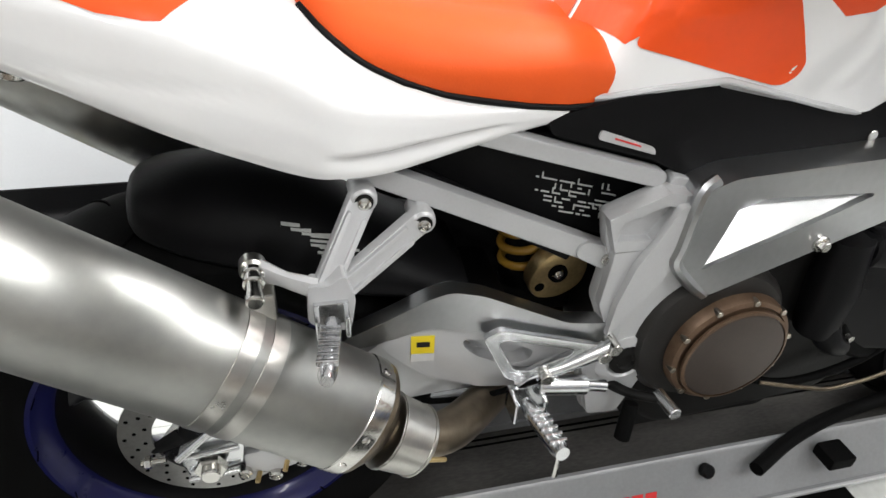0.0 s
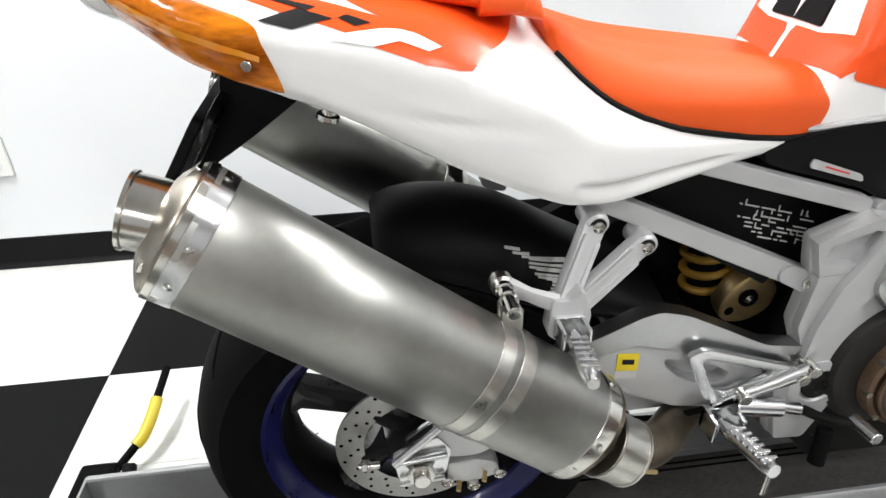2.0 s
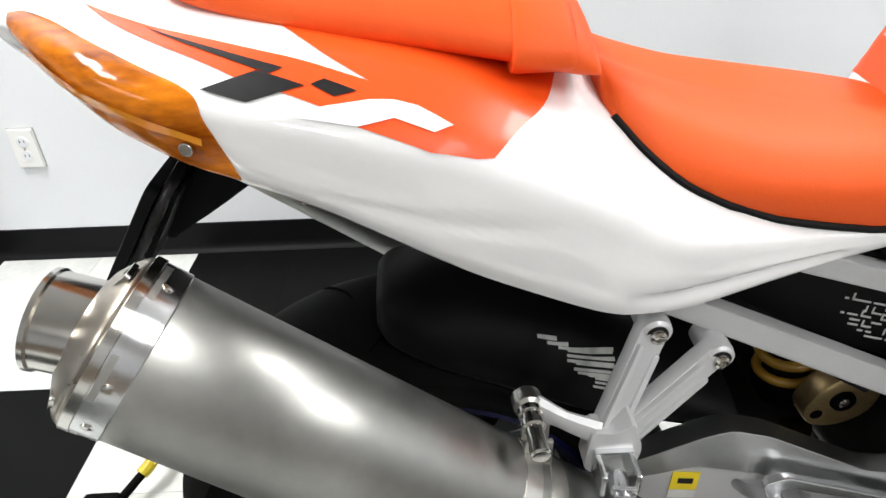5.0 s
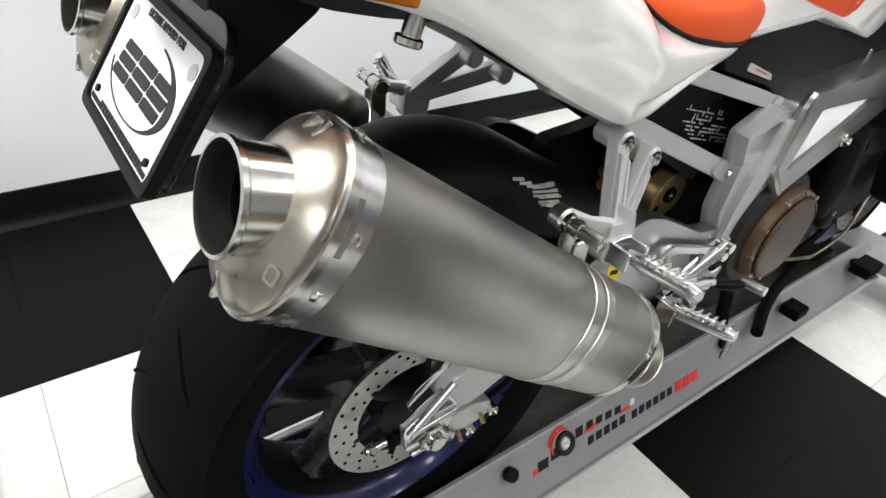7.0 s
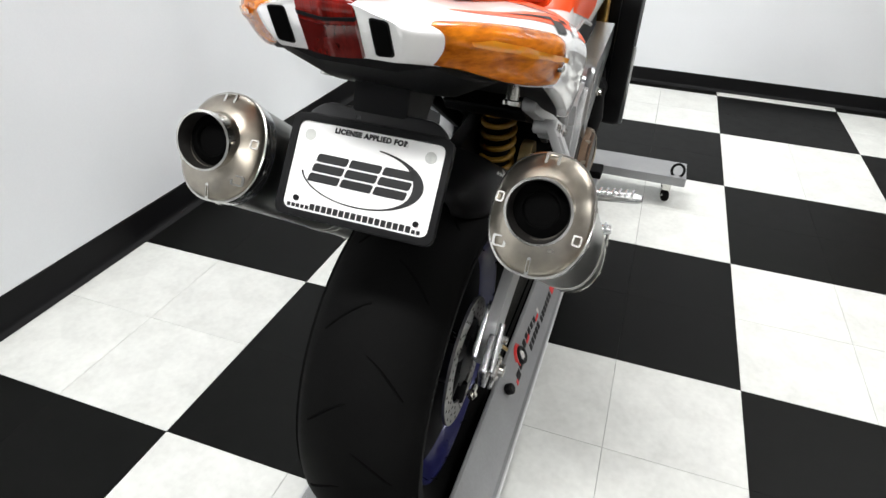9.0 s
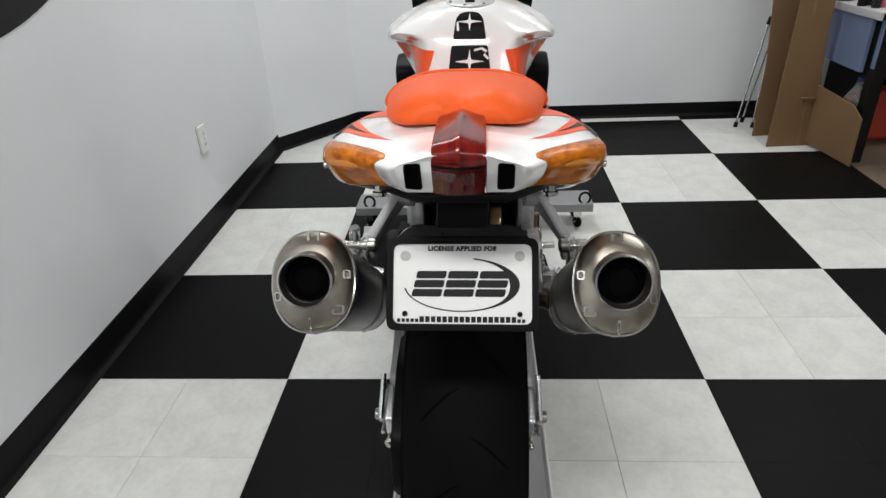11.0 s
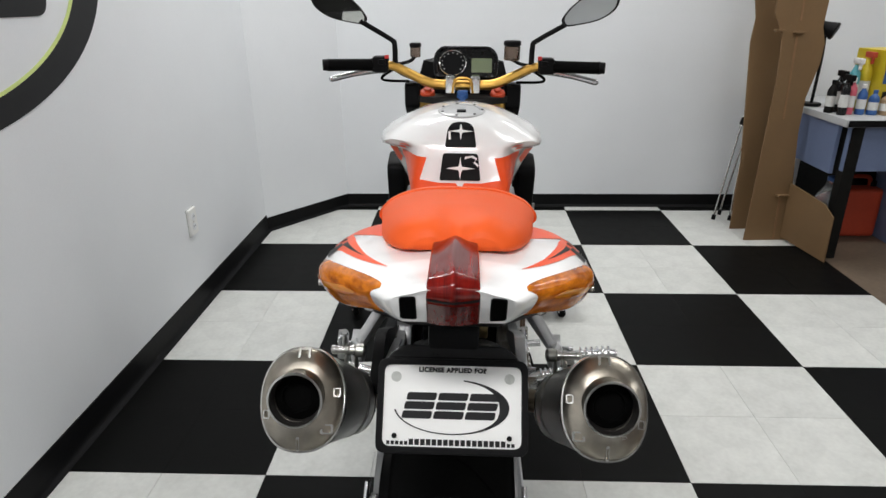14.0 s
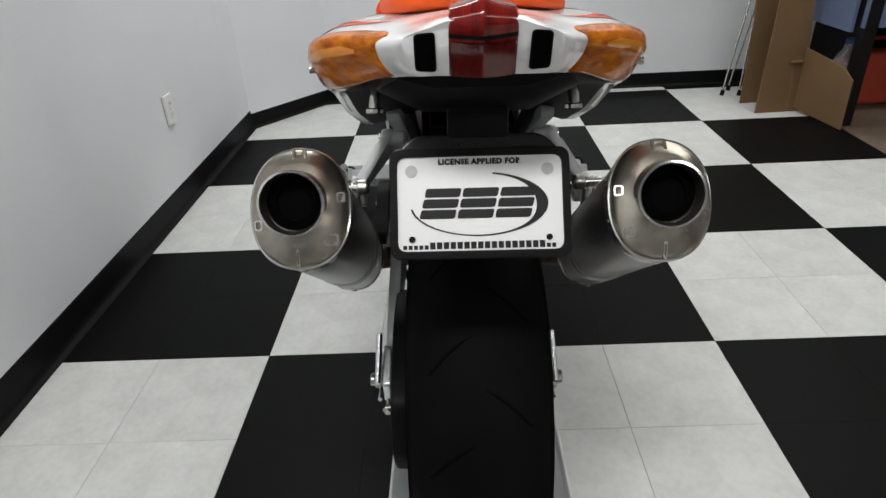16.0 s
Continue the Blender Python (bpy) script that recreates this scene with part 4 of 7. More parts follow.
def exhaust():
    e = new("exhaust_silencer")
    e.parent = MC
    e.empty_display_size = 0.05
    ax = (CAN_F - CAN_R).normalized()
    L = (CAN_F - CAN_R).length
    up = (Vector((0, 0, 1)) - ax * ax.z).normalized()
    sd = up.cross(ax).normalized()
    m = Matrix.Translation(CAN_R) @ Matrix((sd, up, ax)).transposed().to_4x4()
    A, B = 0.055, 0.0675      # half width, half height

    def oval(prof, n=56, cap=True):
        """(grow, height along the axis, lift)"""
        rings = []
        for g, h, lift in prof:
            rings.append([m @ Vector(((A * g) * math.copysign(abs(math.cos(t)) ** 0.86, math.cos(t)), (B * g) * math.copysign(abs(math.sin(t)) ** 0.92, math.sin(t)) + lift, h)) for t in [2 * math.pi * k / n for k in range(n)]])
        return loft(rings, cap)
    part("can_body", oval([(0.985, 0.0, 0), (1.0, 0.004, 0), (1.0, L * 0.25, 0), (1.0, L * 0.5, 0), (1.0, L * 0.75, 0), (1.0, L, 0)]), TITAN, e, "brushed titanium silencer body")
    for h0, w in ((0.002, 0.023),):
        part("rear_band", oval([(1.0, h0, 0), (1.022, h0 + 0.001, 0), (1.022, h0 + w, 0), (1.0, h0 + w + 0.001, 0)], cap=False), ALU, e, "polished riveted end band")
    part("end_lip", oval([(1.0, -0.003, 0), (1.04, -0.002, 0), (1.04, 0.005, 0), (1.0, 0.006, 0)], cap=False), STEEL, e)
    n = 56
    cone = [[m @ Vector(((A * g) * math.copysign(abs(math.cos(t)) ** 0.86, math.cos(t)), (B * g) * math.copysign(abs(math.sin(t)) ** 0.92, math.sin(t)) + lift, h)) for t in [2 * math.pi * k / n for k in range(n)]] for g, h, lift in ((1.0, 0.004, 0), (1.005, -0.003, 0), (0.985, -0.006, 0), (0.94, -0.009, 0.0), (0.86, -0.0125, 0.001), (0.74, -0.0170, 0.002), (0.66, -0.0195, 0.003))]
    cone.append([m @ Vector((0.033 * math.cos(t), 0.033 * math.sin(t) + 0.004, -0.0225)) for t in [2 * math.pi * k / n for k in range(n)]])
    part("end_cap", loft(cone, cap=False), STEEL_B, e, "dished steel end cap")
    for t, a, b in ((88, 0.0082, 0.0100), (8, 0.0052, 0.006), (200, 0.0052, 0.006), (318, 0.0085, 0.0065), (268, 0.0020, 0.010)):
        c, n = math.cos(radians(t)), math.sin(radians(t))
        spot = Vector((A * 0.86 * c, B * 0.86 * n, -0.0125))
        out = Vector((c * 0.36, n * 0.30, -1)).normalized()
        mt = Matrix.Translation(m @ spot) @ aim((0, 0, 0), m.to_3x3() @ out, up)
        fr = slab(round_poly([(-a, -b), (a, -b), (a, b), (-a, b)], 0.003, 3), -0.002, 0.0016, "xy", 0, hole=round_poly([(-a * 0.62, -b * 0.7), (a * 0.62, -b * 0.7), (a * 0.62, b * 0.7), (-a * 0.62, b * 0.7)], 0.002, 3))
        fr.transform(mt)
        part("cap_stamp", fr, STEEL, e, "raised stamped frame")
    # straps and slots
    for f in (0.672, 0.727):
        part("strap", oval([(1.0, L * f - 0.0085, 0), (1.018, L * f - 0.008, 0), (1.018, L * f + 0.008, 0), (1.0, L * f + 0.0085, 0)], cap=False), STRAP, e, "satin steel strap")
    part("front_band", oval([(1.0, L - 0.020, 0), (1.02, L - 0.019, 0), (1.02, L - 0.002, 0), (1.0, L, 0)], cap=False), STEEL, e)
    part("front_cone", oval([(1.0, L, 0), (0.98, L + 0.006, 0), (0.84, L + 0.014, -0.004), (0.70, L + 0.024, -0.006)], cap=True), TITAN_D, e, "heat-tinted front cone")
    for k in range(10):
        t = 2 * math.pi * (k + 0.5) / 10
        for h, g in ((0.015, 1.02), (L - 0.011, 1.02)):
            p = m @ Vector((A * g * math.cos(t), B * g * math.sin(t), h))
            o = m @ Vector((A * (g + 0.12) * math.cos(t), B * (g + 0.12) * math.sin(t), h))
            d = (o - p).normalized()
            part("rivet", revolve([(0.0048, 0), (0.0042, 0.0014), (0.002, 0.0022)], aim(p, p + d), 10), STEEL, e)
    def arc(t0, t1, h0, h1, g0, g1, n=12):
        rings = []
        for t in np.linspace(t0, t1, n):
            c, s = math.copysign(abs(math.cos(t)) ** 0.86, math.cos(t)), math.copysign(abs(math.sin(t)) ** 0.92, math.sin(t))
            rings.append([m @ Vector((A * g * c, B * g * s, h)) for g, h in ((g0, h0), (g1, h0), (g1, h1), (g0, h1))])
        return loft(rings)
    for k in range(5):
        t = 2 * math.pi * (k + 0.5) / 5 - 0.35
        part("band_slot", arc(t - 0.30, t + 0.26, 0.0065, 0.0115, 1.0, 1.026), TITAN, e)
    # outlet: a tube standing off the cap, open at the end
    c0 = Vector((0.2045, -0.6935, 0.7755))
    tip = Vector((0.203, -0.746, 0.7945))
    part("outlet", revolve([(0.0345, 0.0), (0.0345, 0.0515), (0.0362, 0.0530), (0.0362, 0.0565), (0.0335, 0.057)], aim(c0, tip), 48, cap=False), STEEL, e, "polished steel outlet tube")
    part("bore", revolve([(0.0335, 0.057), (0.0320, 0.054), (0.0310, 0.030), (0.0305, 0.025)], aim(c0, tip), 40, cap=False), ENGINE_B, e, "dark grey inner bore")
    part("baffle", revolve([(0.0310, 0.034), (0.0225, 0.038), (0.0205, 0.0395), (0.0190, 0.037), (0.0175, 0.006), (0.002, 0.004)], aim(c0, tip), 32, cap=True), GROOVE, e, "dark baffle cone")
    # clamp ear and bolt at the hanger
    part("clamp_ear", join(box((0.188, -0.400, 0.632), (0.005, 0.024, 0.040), 0.003), box((0.206, -0.400, 0.632), (0.005, 0.024, 0.036), 0.003)), STRAP, e)
    part("clamp_cap", cyl((0.168, -0.407, 0.664), (0.187, -0.406, 0.664), 0.0128, 24, 0.25), STRAP, e)
    part("clamp_bolt", revolve([(0.0085, 0.0), (0.0105, 0.001), (0.0105, 0.006), (0.0085, 0.007), (0.0085, 0.012), (0.0100, 0.013), (0.0100, 0.019), (0.0075, 0.020), (0.0075, 0.036), (0.0085, 0.037), (0.0085, 0.045), (0.0060, 0.047)], aim((0.186, -0.406, 0.664), (0.232, -0.4035, 0.6625)), 20), STEEL, e)
    # link pipe with its clamp
    a = m @ Vector((0, -0.006, L + 0.028))
    path = [a, a + ax * 0.05 + Vector((-0.004, 0, 0)), a + ax * 0.11 + Vector((-0.03, 0.01, 0.01)), Vector((0.09, -0.08, 0.36)), Vector((0.05, 0.05, 0.33))]
    part("link_pipe", tube(path, 0.026, 20, 8), TITAN_D, e, "heat-browned exhaust pipe")
    s0 = a + ax * 0.012
    part("pipe_clamp", revolve([(0.034, -0.006), (0.044, -0.004), (0.041, 0.044), (0.038, 0.047), (0.030, 0.048)], aim(s0, s0 + ax), 32), STRAP, e, "grey metal pipe sleeve")
    for h, g in ((-0.001, 0.0435), (0.041, 0.0412)):
        part("sleeve_ring", revolve([(g - 0.001, h - 0.002), (g + 0.0016, h - 0.001), (g + 0.0016, h + 0.001), (g - 0.001, h + 0.002)], aim(s0, s0 + ax), 32, cap=False), STRAP, e)
    part("clamp_screw", tube([s0 + ax * 0.046 + Vector((0.030, 0.0, 0.004)), s0 + ax * 0.075 + Vector((0.022, 0.004, 0.006))], 0.003, 8), BRONZE, e)
    return e


EX = exhaust()


def mirror_copy(ob):
    """The same part for the other side."""
    root = new(ob.name)
    root.parent = MC
    for c in ob.children:
        me = c.data.copy()
        me.transform(Matrix.Diagonal((-1, 1, 1, 1)))
        me.flip_normals()
        q = new(c.name.split(".")[0], me)
        q.parent = root
        crisp(q)
        if "label" in c:
            q["label"] = c["label"]
    return root


mirror_copy(EX)


def tail():
    # y, half width, top, widest height, bottom
    st = [(-0.806, 0.071, 0.984, 0.970, 0.935), (-0.797, 0.081, 0.983, 0.966, 0.933), (-0.772, 0.098, 0.980, 0.961, 0.926), (-0.745, 0.123, 0.977, 0.955, 0.918), (-0.718, 0.150, 0.976, 0.950, 0.905), (-0.69, 0.170, 0.975, 0.945, 0.895), (-0.65, 0.184, 0.974, 0.938, 0.885), (-0.60, 0.192, 0.972, 0.930, 0.876), (-0.55, 0.194, 0.967, 0.921, 0.855), (-0.468, 0.193, 0.955, 0.898, 0.810),
          (-0.41, 0.188, 0.934, 0.872, 0.780), (-0.35, 0.181, 0.905, 0.842, 0.752), (-0.315, 0.175, 0.880, 0.820, 0.744), (-0.27, 0.163, 0.850, 0.808, 0.741), (-0.20, 0.145, 0.822, 0.797, 0.750), (-0.13, 0.128, 0.803, 0.789, 0.760), (-0.075, 0.115, 0.792, 0.782, 0.765)]
    rows, rings = spline(st, 6), []
    for y, w, zt, zm, zb in rows:
        w *= 1 - 0.028 * max(0.0, min(1.0, (-0.45 - y) / 0.1))
        h1, h2 = zt - zm, zm - zb
        r = max(0.0, min(1.0, (-0.60 - y) / 0.08))
        shear = 0.45 * max(0.0, min(1.0, (-0.60 - y) / 0.16))
        b = 0.0055 * max(0.0, min(1.0, (-0.655 - y) / 0.05)) * max(0.0, min(1.0, (y + 0.812) / 0.012))
        half = [(0, zt + b), (min(0.40 * w, 0.034), zt - 0.06 * h1 + b), (0.66 * w, zt - 0.33 * h1 + 0.2 * b), (0.87 * w, zt - 0.60 * h1), (1.0 * w, zm), ((1.012 - 0.02 * r) * w, zm - 0.35 * h2), ((0.998 - 0.043 * r) * w, zm - 0.62 * h2), ((0.975 - 0.07 * r) * w, zm - 0.84 * h2), ((0.94 - 0.095 * r) * w, zb)]
        half = [tuple(q) for q in spline(half, 5)]
        # long crease that fades forward, and the hollow over the front lower edge
        crease = max(0.0, 1 - abs(y + 0.45) / 0.10) ** 0.7
        sc = 5.45 - (y + 0.447) * 12
        hollow = max(0.0, 1 - abs(y + 0.240) / 0.092) ** 0.5
        sh = 6.3 - (y + 0.30) * 5
        out = []
        for k, (u, z) in enumerate(half):
            s = k / 5
            d = 0.0030 * crease * math.exp(-((s - sc) / 0.22) ** 2)
            g = s - sh
            d += 0.0105 * hollow * (math.exp(-(g / 0.9) ** 2) if g > 0 else math.exp(-(g / 0.20) ** 2))
            out.append((u - d, z))
        half = out + [((0.86 - 0.06 * r) * w, zb), (0.5 * w, zb + 0.25 * h2 * (1 - r)), (0, zb + 0.25 * h2 * (1 - r))]
        rings.append([(u, y + shear * (zt - z), z) for u, z in half] + [(-u, y + shear * (zt - z), z) for u, z in half[-2:0:-1]])
    t = part("tail_fairing", loft(rings), WHITE, MC, "glossy white tail fairing with orange and black graphics", smooth=60)
    # its underside is bare black plastic
    t.data.materials.append(BLACK_M)
    for q in t.data.polygons:
        if q.normal.z < -0.6 and q.center.y > -0.74 and abs(q.center.x) < 0.8 * float(np.interp(q.center.y, [k[0] for k in rows], [k[1] for k in rows])):
            q.material_index = 1

    def surf(y, s):
        """Point on the flank at station y and girth s."""
        i = float(np.interp(y, [q[0] for q in rows], range(len(rows))))
        k = max(0.0, min(39.999, s * 5))
        i0, k0 = min(int(i), len(rows) - 2), int(k)
        a, b = i - i0, k - k0
        p = [Vector(rings[i0 + di][k0 + dk]) for di in (0, 1) for dk in (0, 1)]
        return (p[0] * (1 - b) + p[1] * b) * (1 - a) + (p[2] * (1 - b) + p[3] * b) * a

    def patch(outline, centre, sign, rim, dome, n=12):
        """A domed piece over an outline in (station, girth)."""
        out = [tuple(q) for q in spline(outline + outline[:1], 6)[:-1]]
        bm = bmesh.new()
        levels = []
        for f in [0.04] + [(j + 1) / n for j in range(n)]:
            row = []
            for y, s in out:
                yy, ss = centre[0] + (y - centre[0]) * f, centre[1] + (s - centre[1]) * f
                p = surf(yy, ss)
                nor = (surf(yy + 0.004, ss) - surf(yy - 0.004, ss)).cross(surf(yy, min(7.8, ss + 0.15)) - surf(yy, min(7.8, ss + 0.15) - 0.3)).normalized()
                nor = nor if nor.x > 0 else -nor
                h = rim + dome * (1 - f ** 5) + 0.0018 * (math.exp(-((ss - 4.7) / 0.25) ** 2)) * (1 - f ** 4)
                q = p + nor * h
                row.append(bm.verts.new((sign * q.x, q.y, q.z)))
            levels.append(row)
        row = []
        for y, s in out:
            p = surf(y, s)
            row.append(bm.verts.new((sign * p.x * 0.985, p.y, p.z)))
        levels.append(row)
        for a, b in zip(levels, levels[1:]):
            for i in range(len(a)):
                j = (i + 1) % len(a)
                bm.faces.new((a[i], a[j], b[j], b[i]))
        bm.faces.new(levels[0])
        bmesh.ops.recalc_face_normals(bm, faces=bm.faces[:])
        return bm
    def wrap(outline, sign, rise):
        """A painted shape on the flank, cut to an outline in (station, girth)."""
        bm = bmesh.new()
        k = 0.03
        f = bm.faces.new([bm.verts.new((y, s * k, 0)) for y, s in outline])
        f.normal_update()
        bmesh.ops.triangulate(bm, faces=[f])
        for _ in range(8):
            far = [e for e in bm.edges if e.calc_length() > 0.006]
            if not far:
                break
            bmesh.ops.subdivide_edges(bm, edges=far, cuts=1)
            bmesh.ops.triangulate(bm, faces=[q for q in bm.faces if len(q.verts) > 3])
        for v in bm.verts:
            y, s = v.co.x, max(0.2, v.co.y / k)
            nor = (surf(y + 0.004, s) - surf(y - 0.004, s)).cross(surf(y, s + 0.15) - surf(y, s - 0.15)).normalized()
            nor = nor if nor.x > 0 else -nor
            q = surf(y, s) + nor * rise
            v.co = (sign * q.x, q.y, q.z)
        return bm
    # graphics on both flanks
    big = [(-0.716, 1.72), (-0.661, 2.0), (-0.617, 2.2), (-0.56, 2.5), (-0.517, 2.78), (-0.538, 2.4), (-0.56, 2.0), (-0.608, 1.33), (-0.635, 0.95), (-0.55, 0.8), (-0.45, 0.75), (-0.366, 0.8), (-0.41, 2.5), (-0.434, 3.45), (-0.441, 3.75), (-0.452, 3.88), (-0.4806, 4.02), (-0.5241, 3.85), (-0.5442, 3.58), (-0.5647, 3.42), (-0.5959, 3.17), (-0.6422, 2.6), (-0.68, 2.15)]
    dia = [(-0.617, 3.58), (-0.5845, 2.95), (-0.5553, 3.17), (-0.5883, 3.72)]
    dia2 = [(-0.552, 3.12), (-0.5442, 2.93), (-0.5241, 3.08), (-0.5379, 3.3)]
    sl = [(-0.665, 2.05), (-0.569, 2.80), (-0.577, 3.0), (-0.6127, 2.62)]
    hook = [(-0.565, 3.95), (-0.5442, 3.56), (-0.5169, 3.22), (-0.5021, 3.12), (-0.4876, 3.14), (-0.466, 3.36), (-0.478, 3.60), (-0.5021, 3.5), (-0.5241, 3.85)]
    for s in (1, -1):
        part("orange_graphic", wrap(big, s, 0.0006), ORANGE_P, t, "orange painted graphic")
        for q in (dia, dia2, sl):
            part("black_graphic", wrap(q, s, 0.0012), INK, t)
        part("white_graphic", wrap(hook, s, 0.0013), WHITE, t)
    amb = [(-0.771, 3.1), (-0.758, 2.6), (-0.735, 2.5), (-0.712, 2.65), (-0.684, 2.95), (-0.655, 3.3), (-0.632, 3.55), (-0.620, 3.85), (-0.616, 4.4), (-0.608, 5.5), (-0.602, 7.1), (-0.607, 7.5), (-0.625, 7.66), (-0.66, 7.70), (-0.72, 7.74), (-0.766, 7.74), (-0.771, 7.0), (-0.770, 5.2)]
    for s in (1, -1):
        part("turn_signal", patch(amb, (-0.69, 5.4), s, 0.0008, 0.004), AMBER, t, "amber turn signal lens", smooth=60)
        rib = [(-0.752, 4.2), (-0.735, 4.05), (-0.71, 4.2), (-0.685, 4.42), (-0.66, 4.55), (-0.635, 4.7), (-0.617, 4.85), (-0.618, 5.15), (-0.636, 5.0), (-0.655, 4.95), (-0.675, 4.75), (-0.695, 4.78), (-0.715, 4.55), (-0.735, 4.52), (-0.75, 4.42)]
        part("reflector_rib", wrap(rib, s, 0.0068), AMBER_R, t, "bright reflector rib in the lens")
        part("lens_screw", cyl((s * 0.178, -0.626, 0.908), (s * 0.1905, -0.628, 0.908), 0.0045, 12), STEEL, t)
        for name, g, d, mt in (("vent_rim", 0.0015, 0.0010, BLACK_M), ("vent", 0.0, 0.0018, GROOVE)):
            ol = round_poly([(0.0425 - g, 0.9405 - g), (0.0585 + g, 0.942 - g), (0.0580 + g, 0.9735 + g), (0.0425 - g, 0.975 + g)], 0.004, 3)
            part(name, loft([[(s * u, -0.806 + 0.45 * (0.984 - z) + k, z) for u, z in ol] for k in (-d, 0.004)]), mt, t)
    # tail light: a low strip behind the seat that turns down over the end
    path = spline([(-0.640, 0.984, 0.0285), (-0.67, 0.990, 0.0286), (-0.70, 0.993, 0.0288), (-0.76, 0.996, 0.0288), (-0.790, 0.9965, 0.0288), (-0.802, 0.993, 0.0290), (-0.8085, 0.986, 0.0292), (-0.8065, 0.974, 0.0294), (-0.797, 0.955, 0.0298), (-0.788, 0.935, 0.0298)], 5)

    def lens(run, w0, lift):
        rings = []
        for k, (y, z, w) in enumerate(run):
            d = np.array(run[min(k + 1, len(run) - 1)][:2]) - np.array(run[max(k - 1, 0)][:2])
            d = d / np.linalg.norm(d)
            ny, nz = d[1], -d[0]
            g = max(0.25, min(1.0, (z - 0.955) / 0.04))
            rings.append([(u * w * w0, y + ny * (h + lift), z + nz * (h + lift)) for u, h in ((-1, -0.020), (-1, -0.004), (-0.95, -0.0022), (-0.5, 0.001 * g), (-0.12, 0.0052 * g), (0, 0.006 * g), (0.12, 0.0052 * g), (0.5, 0.001 * g), (0.95, -0.0022), (1, -0.004), (1, -0.020))])
        return loft(rings)
    tl = part("tail_light", lens(path, 1.0, 0.0), RED_L, t, "dark red tail light lens", smooth=30)
    part("lower_lens", lens(path[-9:], 0.985, 0.0012), RED_D, tl, "red lower lens pane", smooth=30)
    part("lens_seam", lens(path[-11:-9], 1.004, 0.0008), BLACK_M, tl, smooth=30)
    part("light_seat", box((0, -0.664, 0.974), (0.053, 0.008, 0.022), 0.003), BLACK_M, t)
    for s in (-1, 1):
        part("luggage_stud", join(cyl((s * 0.124, -0.556, 0.880), (s * 0.126, -0.570, 0.842), 0.0080, 14), cyl((s * 0.126, -0.570, 0.844), (s * 0.1263, -0.572, 0.837), 0.0115, 16)), STEEL, t, "steel stud")
    # dark tray under the tail
    tray = [(-0.745, 0.080, 0.93, 0.914), (-0.70, 0.104, 0.915, 0.884), (-0.60, 0.112, 0.89, 0.846), (-0.45, 0.100, 0.85, 0.818), (-0.30, 0.085, 0.80, 0.776), (-0.18, 0.08, 0.79, 0.766)]
    part("undertray", loft([[(u * w, y, z) for u, z in ((-1, b + 0.6 * (a - b)), (-0.55, b), (0.55, b), (1, b + 0.6 * (a - b)), (1, a), (-1, a))] for y, w, a, b in spline(tray, 3)]), BLACK_M, MC, "black plastic undertray")
    return t


TAIL = tail()


